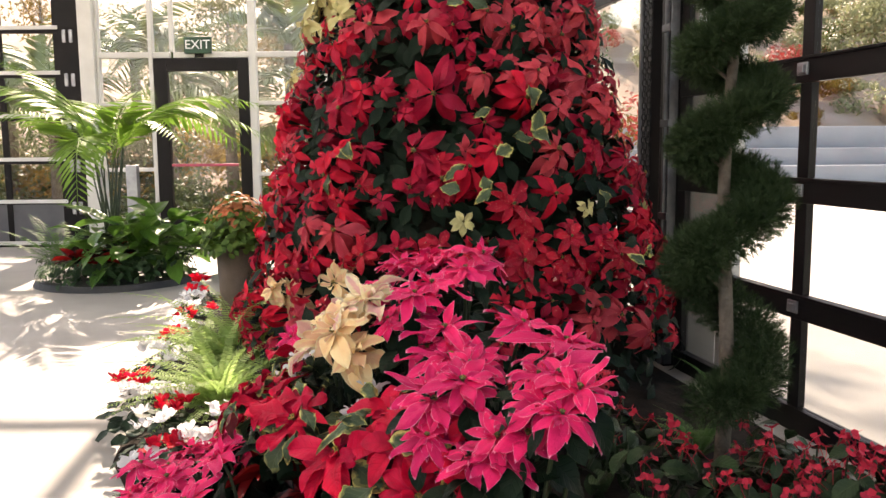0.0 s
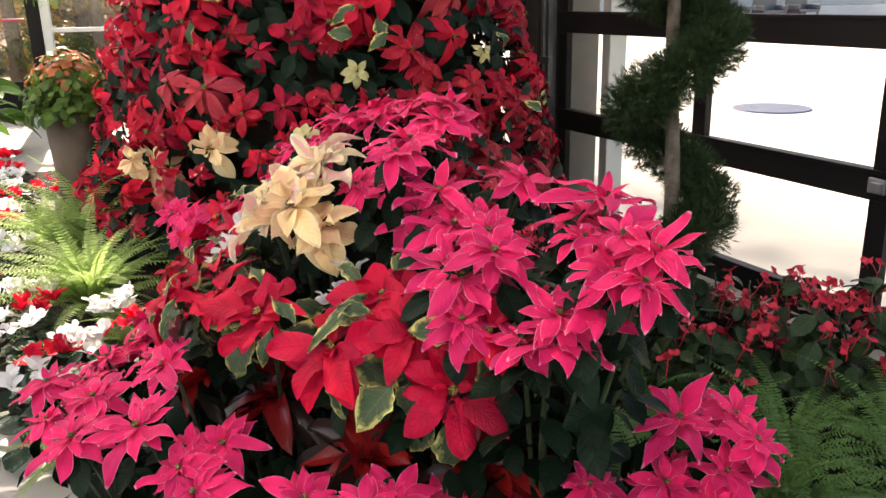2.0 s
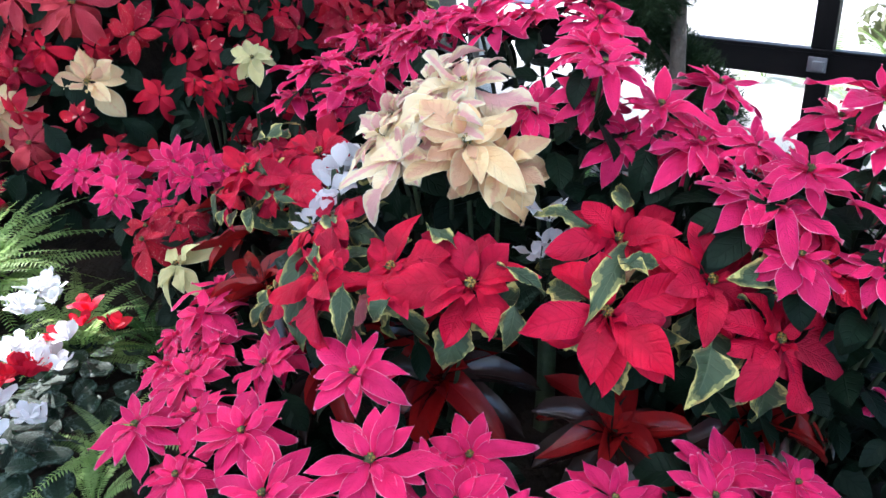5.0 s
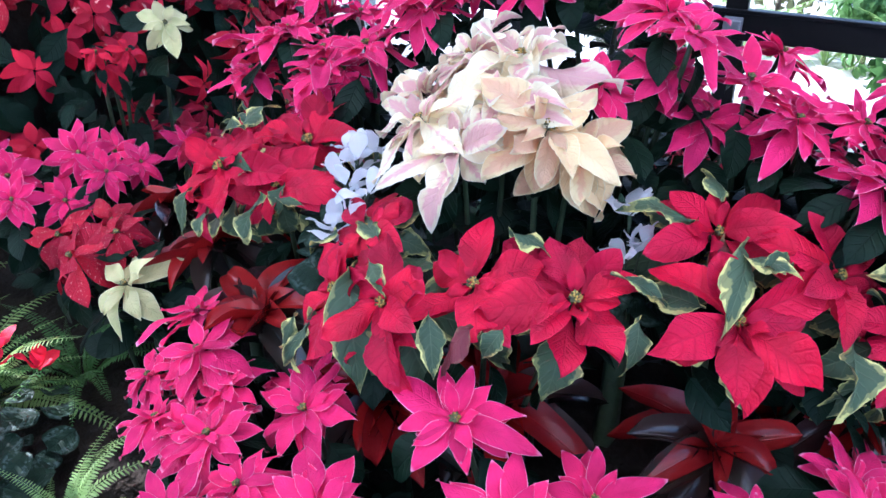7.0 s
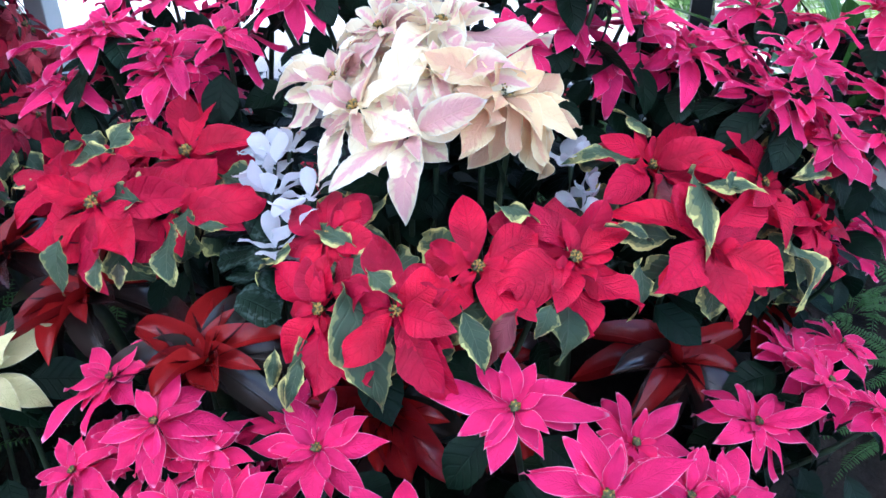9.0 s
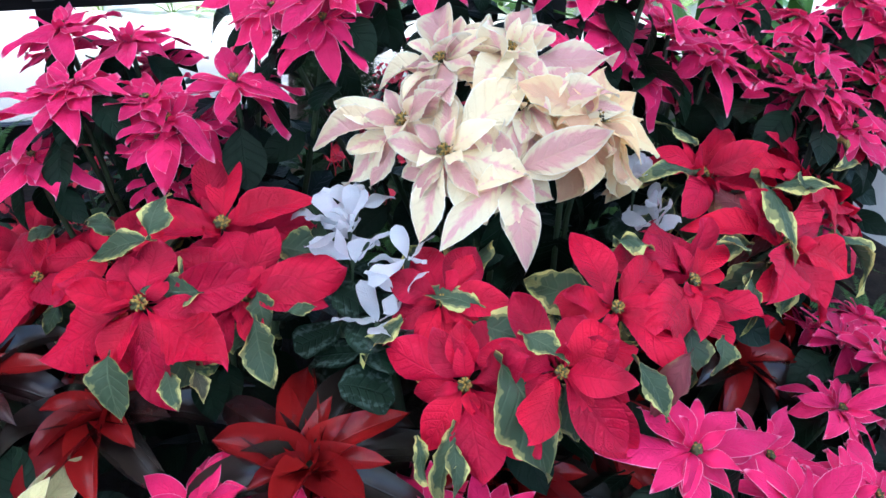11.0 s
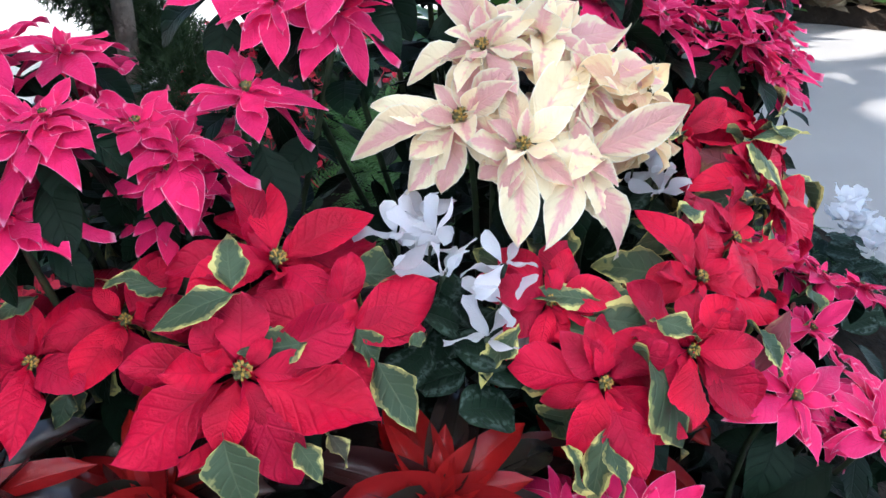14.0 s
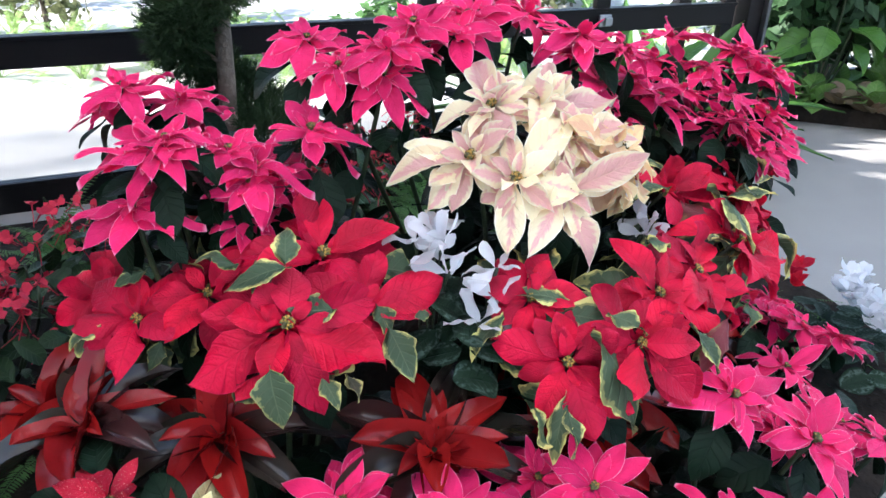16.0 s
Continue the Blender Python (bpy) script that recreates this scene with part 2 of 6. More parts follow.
GREY_PANEL = plain_material("grey_panel", (0.10, 0.10, 0.105), (0.07, 0.07, 0.075), 2.0, 0.5, bump=0.06)
RUBBER = plain_material("black_edging", (0.012, 0.012, 0.012), (0.02, 0.02, 0.02), 8.0, 0.6)
SIGN_GREEN = plain_material("sign_green", (0.012, 0.06, 0.03), (0.01, 0.045, 0.024), 6.0, 0.4)
SIGN_WHITE = plain_material("sign_white", (0.75, 0.78, 0.74), (0.68, 0.72, 0.68), 6.0, 0.5)
PUSH_BAR = plain_material("push_bar_red", (0.45, 0.06, 0.10), (0.35, 0.05, 0.08), 6.0, 0.4)


def roof_material():
    n = Nodes("diffusing_roof_panel")
    big = n.noise(1.2, 3.0, n.obj())
    c = n.mix(big, (0.88, 0.89, 0.90), (0.80, 0.82, 0.83))
    d = n.add("BsdfDiffuse", Color=c).outputs[0]
    t = n.add("BsdfTranslucent", Color=c).outputs[0]
    return n.out(n.add("MixShader", i0=0.8, i1=d, i2=t).outputs[0])


def glass_material(name, dust):
    """Clear glass with a film of dust that scatters a little of the light behind it."""
    n = Nodes(name)
    t = n.add("BsdfTransparent", Color=(0.97, 0.98, 0.975)).outputs[0]
    g = n.add("BsdfGlossy", Color=(1.0, 1.0, 1.0), Roughness=0.02).outputs[0]
    clear = n.add("MixShader", i0=n.math("MULTIPLY_ADD", n.math("POWER", n.add("LayerWeight", Blend=0.5).outputs["Facing"], 5.0), 0.9, 0.022), i1=t, i2=g).outputs[0]
    if dust <= 0:
        return n.out(clear)
    film = n.add("BsdfTranslucent", Color=(0.85, 0.83, 0.80)).outputs[0]
    amount = n.math("MULTIPLY", n.step(n.noise(1.7, 4.0, n.obj(), 0.6), 0.25, 0.8), dust)
    return n.out(n.add("MixShader", i0=amount, i1=clear, i2=film).outputs[0])


ROOFING, GLASS, DUSTY_GLASS = roof_material(), glass_material("window_glass", 0.0), glass_material("dusty_window_glass", 0.018)


# ---- mesh helpers ----
def link(name, data, parent=None, m=None):
    ob = bpy.data.objects.new(name, data)
    scene.collection.objects.link(ob)
    if parent is not None:
        ob.parent = parent
    if m is not None:
        ob.matrix_basis = m
    return ob


def part(name, bm, material, parent=None, label="", m=None, smooth=False):
    me = bpy.data.meshes.new(name)
    bm.to_mesh(me)
    bm.free()
    me.materials.append(material)
    if smooth:
        me.polygons.foreach_set("use_smooth", [True] * len(me.polygons))
    ob = link(name, me, parent, m)
    return tagged(ob, label)


def box(bm, x0, y0, z0, x1, y1, z1, bevel=0.0):
    r = bmesh.ops.create_cube(bm, size=1)
    vs = r["verts"]
    for v in vs:
        v.co = Vector(((x0 + x1) / 2 + v.co.x * (x1 - x0), (y0 + y1) / 2 + v.co.y * (y1 - y0), (z0 + z1) / 2 + v.co.z * (z1 - z0)))
    if bevel:
        es = list({e for v in vs for e in v.link_edges})
        bmesh.ops.bevel(bm, geom=es, offset=bevel, segments=2, affect="EDGES", profile=0.5)
    return bm


def boxes(*sizes, bevel=0.004):
    bm = bmesh.new()
    for b in sizes:
        box(bm, *b, bevel=bevel)
    return bm


def tube_data(path, radii, sides=7):
    """Rings of points round a line, as vertices, faces and uv."""
    V, F, UV = [], [], []
    path = [Vector(p) for p in path]
    for i, p in enumerate(path):
        d = (path[min(i + 1, len(path) - 1)] - path[max(i - 1, 0)]).normalized()
        a = d.orthogonal().normalized() if i == 0 else (a - d * a.dot(d)).normalized()
        b = d.cross(a)
        for j in range(sides):
            w = 2 * math.pi * j / sides
            V.append(p + (a * math.cos(w) + b * math.sin(w)) * radii[i])
            UV.append((i / (len(path) - 1), j / sides))
    for i in range(len(path) - 1):
        for j in range(sides):
            k = (j + 1) % sides
            F.append((i * sides + j, i * sides + k, (i + 1) * sides + k, (i + 1) * sides + j))
    top = len(V)
    V.append(path[-1])
    UV.append((1, 0.5))
    for j in range(sides):
        F.append((top - sides + j, top - sides + (j + 1) % sides, top, top))
    return np.array([tuple(v) for v in V]), [f if f[2] != f[3] else f[:3] for f in F], np.array(UV)


def mesh_of(name, V, F, UV, material, smooth=True):
    me = bpy.data.meshes.new(name)
    V = np.asarray(V, dtype=np.float32)
    tot = np.array([len(f) for f in F], dtype=np.int32)
    idx = np.concatenate([np.asarray(f, dtype=np.int32) for f in F]) if not isinstance(F, np.ndarray) else F.ravel().astype(np.int32)
    me.vertices.add(len(V))
    me.vertices.foreach_set("co", V.ravel())
    me.loops.add(len(idx))
    me.loops.foreach_set("vertex_index", idx)
    me.polygons.add(len(tot))
    me.polygons.foreach_set("loop_start", np.concatenate(([0], np.cumsum(tot)[:-1])).astype(np.int32))
    me.polygons.foreach_set("use_smooth", np.full(len(tot), smooth))
    uv = me.uv_layers.new(name="UVMap")
    uv.data.foreach_set("uv", np.asarray(UV, dtype=np.float32)[idx].ravel())
    me.materials.append(material)
    me.update(calc_edges=True)
    return me


def blade(n=9, m=3, width=0.46, fold=0.18, arch=0.25, wave=0.03, lobes=0.0, fat=0.42, tip=0.9, stalk=0.05, curl=0.0, seed=0, rip=0.012):
    """A leaf or bract one long along +y, its face up: vertices, quads, uv."""
    r = random.Random(seed)
    ph, ph2 = r.uniform(0, 6), r.uniform(0, 6)
    V, UV, F = [], [], []
    for i in range(n + 1):
        t = i / n
        q = max(0.0, (t - stalk) / (1 - stalk))
        p = (q ** (fat * 1.6)) * ((1 - q) ** tip)
        peak = fat * 1.6 / (fat * 1.6 + tip)
        p /= (peak ** (fat * 1.6)) * ((1 - peak) ** tip)
        w = width / 2 * max(p, 0.03 if t < 0.5 else 0.012)
        if lobes:
            w *= 1 + lobes * 0.35 * math.sin(31 * q + ph) + lobes * math.exp(-((q - 0.40) / 0.09) ** 2) - lobes * 0.8 * math.exp(-((q - 0.58) / 0.08) ** 2)
        for j in range(-m, m + 1):
            s = j / m
            x = s * w
            z = fold * abs(x) - arch * t * t + curl * (s * s) * w
            z += wave * s * abs(s) * math.sin(7 * t + ph + (1.5 if s > 0 else 0)) + wave * 0.7 * math.sin(4 * t + ph2) * t
            z += rip * math.sin((t - abs(s) * 0.22) * 8 * 2 * math.pi) * (0.3 + 0.7 * abs(s)) * min(1, p)
            V.append((x, t * (1 - 0.12 * abs(arch)), z))
            UV.append((t, s * 0.5 + 0.5))
    k = 2 * m + 1
    for i in range(n):
        for j in range(2 * m):
            F.append((i * k + j, i * k + j + 1, (i + 1) * k + j + 1, (i + 1) * k + j))
    return np.array(V), F, np.array(UV)


def merged(tpl, mats):
    V, F, UV = tpl
    F = np.array([f if len(f) == 4 else (*f, f[-1]) for f in F])
    H = np.c_[V, np.ones(len(V))]
    A = np.array([[list(r) for r in m] for m in mats])
    VV = np.einsum("nij,vj->nvi", A, H)[:, :, :3].reshape(-1, 3)
    FF = (F[None] + (np.arange(len(mats)) * len(V))[:, None, None]).reshape(-1, F.shape[1])
    return VV, FF, np.tile(UV, (len(mats), 1))


def joined(*sets):
    V, F, UV, k = [], [], [], 0
    for v, f, u in sets:
        V.append(v), UV.append(u)
        F += [tuple(int(i) + k for i in q) for q in f]
        k += len(v)
    return np.concatenate(V), F, np.concatenate(UV)


def facing(pos, normal, spin=0.0, scale=1.0):
    q = Vector(normal).normalized().to_track_quat("Z", "Y")
    return Matrix.Translation(pos) @ q.to_matrix().to_4x4() @ Matrix.Rotation(spin, 4, "Z") @ Matrix.Scale(scale, 4)


def ray_leaf(a, e, L, r0=0.0, w=1.0, twist=0.0):
    """Blade that leaves the middle at angle a, lifted by e."""
    return (Matrix.Rotation(a, 4, "Z") @ Matrix.Translation((0, r0, 0)) @ Matrix.Rotation(e, 4, "X") @ Matrix.Rotation(twist, 4, "Y")
            @ Matrix.Diagonal((L * w, L, L, 1)))


# ---- the large structure ----
def soil_height(x, y):
    return 0.018 + 0.40 * math.exp(-(((x - 0.05) / 0.36) ** 2 + ((y - 2.25) / 0.6) ** 2)) + 0.16 * math.exp(-(((x - 0.1) / 1.1) ** 2 + ((y - 4.6) / 1.2) ** 2))


def bed_edges(y):
    """Left and right rim of the planting bed."""
    left = np.interp(y, (0.9, 1.2, 1.6, 2.4, 3.4, 5.0, 7.4), (0.1, -0.2, -0.5, -0.85, -1.42, -1.75, -2.3))
    right = np.interp(y, (0.9, 1.2, 1.5, 4.8, 7.4), (0.5, 1.3, 1.95, 1.28, 0.74))
    return left, right


def ground_sheet():
    bm = bmesh.new()
    for q in ((-500, -500), (500, -500), (500, 500), (-500, 500)):
        bm.verts.new((*q, -0.06))
    bm.faces.new(bm.verts)
    tagged(part("ground", bm, EARTH), "dry brown earth round the conservatory", "ground", kind="structure")


def floor_slab():
    bm = boxes((-9, -7, -0.05, 2.9, 11.6, 0.0), bevel=0)
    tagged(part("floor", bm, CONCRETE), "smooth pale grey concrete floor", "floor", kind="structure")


def planting_bed():
    ny, nx = 60, 40
    V, F, UV = [], [], []
    for i in range(ny + 1):
        y = 0.9 + 6.5 * i / ny
        l, r = bed_edges(y)
        for j in range(nx + 1):
            x = l + (r - l) * j / nx
            rim = min(1.0, min(j, nx - j) / 6, i / 6, (ny - i) / 4)
            V.append((x, y, 0.004 + rim * (soil_height(x, y) + 0.02 * noise.noise((x * 9, y * 9, 0)))))
            UV.append((j / nx, i / ny))
    for i in range(ny):
        for j in range(nx):
            a = i * (nx + 1) + j
            F.append((a, a + 1, a + nx + 2, a + nx + 1))
    tagged(link("soil", mesh_of("soil", np.array(V), F, np.array(UV), SOIL)), "dark moist soil heaped into a low planting mound", "soil", kind="structure")


DOOR_TOP = Vector((1.40, 4.83, 0))
DOOR_DIR = Vector((0.207, -0.978, 0)).normalized()


def sectional_door(name, m, stiles, rails, top, label, solid_to=0.0, lock_at=()):
    """A glazed sectional door in the plane local x, z; stiles: x of uprights; rails: (z0, z1)."""
    door = tagged(link(name, None, None, m), label, "door", kind="structure")
    x0, x1 = stiles[0], stiles[-1]
    for a, b in rails:
        part("rail", boxes((x0 - 0.04, -0.022, a, x1 + 0.04, 0.022, b), bevel=0.004), BLACK, door)
        # with a solid panel, white lips paint the sunlit tops of black rails
        part("rail_lip", boxes((x0 - 0.04, -0.032, b - (0.05 if solid_to else 0.014), x1 + 0.04, -0.0225, b), bevel=0.002), WHITE if solid_to else BLACK, door)
    for i, x in enumerate(stiles):
        for (a, b), (c, d) in zip(rails[:-1], rails[1:]):
            part("stile", boxes((x - 0.04, -0.019, b, x + 0.04, 0.019, c), bevel=0.003), BLACK, door)
    for a, b in zip(stiles[:-1], stiles[1:]):
        for (p, q), (r, s) in zip(rails[:-1], rails[1:]):
            if r <= solid_to:
                part("panel", boxes((a + 0.04, -0.012, q, b - 0.04, 0.012, r), bevel=0.003), GREY_PANEL, door)
            else:
                pane = part("pane", boxes((a + 0.04, -0.003, q, b - 0.04, 0.003, r), bevel=0), GLASS, door)
                pane.visible_shadow = False
    for x, z in lock_at:
        part("hinge", boxes((x - 0.035, -0.045, z - 0.028, x + 0.035, -0.0325, z + 0.028), (x - 0.012, -0.062, z - 0.02, x + 0.03, -0.045, z + 0.016), bevel=0.003), STEEL, door, "zinc-plated hinge plate")
    return door


def along_door(d, z=0.0):
    p = DOOR_TOP + DOOR_DIR * d
    ang = math.degrees(math.atan2(DOOR_DIR.y, DOOR_DIR.x))
    return pose(p.x, p.y, z, 0, 0, ang)


def side_wall():
    rails = [(0.0, 0.12), (0.53, 0.644), (1.062, 1.175), (1.598, 1.712), (2.13, 2.245), (2.665, 2.78), (3.2, 3.32)]
    sectional_door("door_1", along_door(0), [0.02, 1.125, 2.067, 3.01, 3.95, 4.78], rails, 3.3,
                   "large black steel sectional door glazed with clear panes, closed", lock_at=[(x, z) for x in (1.125, 2.067, 3.01, 3.95) for z in (0.59, 1.12, 1.655)])
    # guide posts of the door, with the lifting chain
    for name, d in (("guide_post", -0.11), ("guide_post", 4.93)):
        post = tagged(link(name, None, None, along_door(d)), "dark steel guide track beside the sectional door", "post", kind="structure")
        part("channel", boxes((-0.06, -0.07, 0, 0.06, 0.05, 4.4), bevel=0.006), BLACK, post)
        part("track", boxes((0.062, -0.085, 0.02, 0.085, -0.03, 4.3), (0.04, -0.105, 0.02, 0.062, -0.0705, 4.3), bevel=0.003), DARK_STEEL, post, "dark galvanised roller track")
        for k in range(8):
            part("bracket", boxes((0.05, -0.125, 0.36 + k * 0.535, 0.15, -0.106, 0.40 + k * 0.535), bevel=0.003), DARK_STEEL, post)
    col = tagged(link("column", None, None, along_door(-0.36)), "white painted steel column by the glass", "column", kind="structure")
    part("shaft", boxes((-0.07, -0.05, 0, 0.02, 0.05, 4.4), bevel=0.01), BLACK, col)
    part("conduit", boxes((-0.13, -0.06, 0, -0.1, -0.03, 4.4), bevel=0.01), DARK_STEEL, col)
    tagged(part("column", boxes((1.45, 4.84, -0.012, 1.62, 5.02, 4.3), bevel=0.008), plain_material("taupe_paint", (0.17, 0.15, 0.13), (0.13, 0.115, 0.10), 2.0, 0.55)), "taupe painted column outside the glass door", "column", kind="structure")
    tagged(part("column", boxes((1.56, 4.57, -0.012, 1.66, 4.67, 4.3), bevel=0.006), WHITE), "pale steel column outside the glass door", "column", kind="structure")
    ch = tagged(link("lifting_chain", None, None, along_door(-0.23)), "dark steel hand chain hanging by the door track", "chain")
    V, F, U = tube_data([(0.013 * math.cos(a), 0, 0.022 * math.sin(a)) for a in [i * math.pi / 5 for i in range(11)]], [0.0035] * 11, 5)
    for side in (-0.03, 0.03):
        strand = merged((V, F, U), [pose(side, -0.13, 0.03 + 0.034 * k, 0, 0, 90 * (k % 2)) for k in range(110)])
        tagged(link("chain_strand", mesh_of("chain_strand", *strand, BLACK), ch), kind="stuff")
    # fixed glazing from the posts to the far wall
    p0 = DOOR_TOP - DOOR_DIR * 0.5
    L = (p0.y - 11.22) / DOOR_DIR.y
    ang = math.degrees(math.atan2(DOOR_DIR.y, DOOR_DIR.x))
    w = tagged(link("window_1", None, None, pose(p0.x, p0.y, 0, 0, 0, ang)), "dark framed fixed glazing along the side wall", "window", kind="structure")
    n = 6
    for k in range(n + 1):
        part("mullion", boxes((-L * k / n - 0.035, -0.04, 0, -L * k / n + 0.035, 0.04, 4.4), bevel=0.004), BLACK, w)
    for a, b in ((0.0, 0.14), (1.1, 1.17), (2.3, 2.37), (3.4, 3.48), (4.33, 4.4)):
        part("rail", boxes((-L, -0.03, a, 0, 0.03, b), bevel=0.004), BLACK, w)
    for k in range(n):
        for a, b in ((0.14, 1.1), (1.17, 2.3), (2.37, 3.4), (3.48, 4.33)):
            g = part("pane", boxes((-L * (k + 1) / n + 0.035, -0.003, a, -L * k / n - 0.035, 0.003, b), bevel=0), GLASS, w)
            g.visible_shadow = False
    # header beam over the door
    tagged(part("beam", boxes((-0.2, -0.08, 3.325, 5.0, 0.08, 3.75), bevel=0.008), BLACK, None, "", along_door(0)), "black steel header beam over the door", "beam", kind="structure")


FAR = 11.3


def far_wall():
    m = pose(0, FAR, 0)
    sectional_door("door_2", m, [-8.2, -7.05, -5.9, -5.13], [(0.0, 0.08), (0.585, 0.65), (1.13, 1.22), (1.71, 1.80), (2.28, 2.37), (2.86, 2.96), (3.44, 3.55), (4.0, 4.1)], 4,
                   "black steel sectional door with clear panes and a solid bottom panel", solid_to=0.6)
    post = tagged(link("guide_post", None, None, m), "black steel post carrying door hinges beside the panes", "post", kind="structure")
    part("shaft", boxes((-5.08, -0.07, 0, -4.80, 0.07, 4.6), bevel=0.006), BLACK, post)
    for k in range(7):
        for dx in (-5.02, -4.93):
            part("hinge", boxes((dx, -0.085, 0.45 + k * 0.57, dx + 0.05, -0.0705, 0.62 + k * 0.57), bevel=0.012), STEEL, post, "galvanised hinge leaf")
    tagged(part("column", boxes((-4.795, -0.12, 0, -4.60, 0.1, 6.2), bevel=0.01), WHITE, None, "", m), "white painted wall column", "column", kind="structure")
    w = tagged(link("window_2", None, None, m), "white framed tall glazing round the exit door", "window", kind="structure")
    xs = [(-4.597, -4.56), (-3.90, -3.845), (-2.57, -2.47), (-1.6, -1.53), (-0.7, -0.63), (0.02, 0.12)]
    for a, b in xs:
        part("mullion", boxes((a, -0.05, 0, b, 0.05, 6.2), bevel=0.005), WHITE, w)
    part("mullion", boxes((-3.62, -0.04, 2.62, -3.57, 0.04, 6.2), bevel=0.005), WHITE, w)
    for x0, x1, zs in ((-4.56, -3.90, ((0, 0.12), (1.02, 1.07), (1.9, 1.95), (2.53, 2.60), (3.9, 3.97), (5.2, 5.27))), (-3.845, -3.62, ((2.525, 2.60), (3.9, 3.97), (5.2, 5.27))), (-3.57, -2.57, ((2.525, 2.60), (3.9, 3.97), (5.2, 5.27))),
                       (-2.47, -1.6, ((0, 0.12), (0.95, 1.0), (1.9, 1.95), (2.53, 2.60), (3.9, 3.97), (5.2, 5.27))), (-1.53, -0.7, ((0, 0.12), (1.9, 1.95), (2.53, 2.6), (3.9, 3.97), (5.2, 5.27))),
                       (-0.63, 0.02, ((0, 0.12), (1.9, 1.95), (2.53, 2.6), (3.9, 3.97), (5.2, 5.27)))):
        for a, b in zs:
            part("rail", boxes((x0, -0.04, a, x1, 0.04, b), bevel=0.004), WHITE, w)
        zz = list(zs) + [(6.15, 6.2)]
        for (a, b), (c, d) in zip(zz[:-1], zz[1:]):
            g = part("pane", boxes((x0, -0.003, b, x1, 0.003, c), bevel=0), DUSTY_GLASS, w)
            g.visible_shadow = False
    part("rail", boxes((-3.62, -0.04, 2.605, -3.57, 0.04, 2.62), bevel=0.002), WHITE, w)
    d = tagged(link("door_3", None, None, m), "dark brown framed glass exit door, closed", "door", kind="structure")
    for q in ((-3.84, -0.06, 0, -3.66, 0.03, 2.52), (-2.72, -0.06, 0, -2.575, 0.03, 2.52), (-3.66, -0.06, 2.35, -2.72, 0.03, 2.52), (-3.66, -0.06, 0, -2.72, 0.03, 0.40)):
        part("door_frame", boxes(q, bevel=0.006), BLACK, d)
    g = part("pane", boxes((-3.66, -0.02, 0.40, -2.72, -0.014, 2.35), bevel=0), DUSTY_GLASS, d)
    g.visible_shadow = False
    part("push_bar", boxes((-3.64, -0.10, 1.085, -2.74, -0.075, 1.12), (-3.62, -0.075, 1.09, -3.59, -0.02, 1.115), (-2.79, -0.075, 1.09, -2.76, -0.02, 1.115), bevel=0.006), PUSH_BAR, d, "slim reddish push bar")
    s = tagged(link("exit_sign", None, None, m), "dark green exit sign with pale letters over the door", "sign")
    part("plate", boxes((-3.40, -0.12, 2.57, -3.04, -0.06, 2.79), bevel=0.01), SIGN_GREEN, s)
    part("bracket", boxes((-3.28, -0.06, 2.53, -3.16, -0.041, 2.6), bevel=0.003), BLACK, s)
    cu = bpy.data.curves.new("letters", "FONT")
    cu.body, cu.size, cu.align_x, cu.align_y, cu.extrude = "EXIT", 0.165, "CENTER", "CENTER", 0.003
    tmp = bpy.data.objects.new("letters", cu)
    me = bpy.data.meshes.new_from_object(tmp)
    bpy.data.objects.remove(tmp)
    me.materials.clear()
    me.materials.append(SIGN_WHITE)
    link("letters", me, s, pose(-3.22, -0.1245, 2.682, 90, 0, 0))
    hp = tagged(link("steel_bollard", None, None, pose(-3.95, 10.6, 0)), "brushed steel door operator post on the floor", "post")
    part("post", boxes((-0.07, -0.05, 0, 0.07, 0.05, 1.12), bevel=0.008), STEEL, hp)


def shell():
    for nm, q in (("wall_west", (-9.15, -7, 0, -9, 11.3, 1.0)), ("wall_south", (-9, -7.15, 0, 2.9, -7, 1.0))):
        tagged(part(nm, boxes(q, bevel=0), WHITE), "low white painted wall under the glazing", "wall", kind="structure")
    tagged(part("wall_north", boxes((-9.0, FAR - 0.06, 4.62, -5.09, FAR + 0.06, 6.2), (-9.0, FAR - 0.06, 4.12, -5.09, FAR + 0.06, 4.6), bevel=0), WHITE), "white wall over the sectional door", "wall", kind="structure")
    for k, y in enumerate((-7, -3.4, 0.2, 3.8, 7.4, 11.0)):
        tagged(part("post", boxes((-9.13, y, 1.0, -9.02, y + 0.12, 6.2), bevel=0.006), WHITE), "white steel wall post", "post", kind="structure")
    # unseen roof of diffusing panels, added to shade the mound; open strip lets sun in
    for nm, q in (("ceiling", (-9.2, -7.2, 6.2, 1.25, 7.7, 6.25)), ("ceiling", (-9.2, 8.85, 6.2, 1.25, 11.4, 6.25)), ("ceiling", (-9.2, 7.7, 6.2, -1.2, 8.85, 6.25))):
        tagged(part(nm, boxes(q, bevel=0), ROOFING), "unseen white roof panels added to shade and diffuse the sun", "ceiling", kind="structure")
    for x in (-7.5, -5.5, -3.5, -1.5, 0.5):
        tagged(part("rafter", boxes((x - 0.05, -7.1, 5.95, x + 0.05, 11.2, 6.19), bevel=0.006), WHITE), "white steel rafter", "rafter", kind="structure")


ground_sheet(), floor_slab(), planting_bed(), side_wall(), far_wall(), shell()
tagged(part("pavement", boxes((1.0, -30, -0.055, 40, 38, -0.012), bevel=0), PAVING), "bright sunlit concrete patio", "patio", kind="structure")


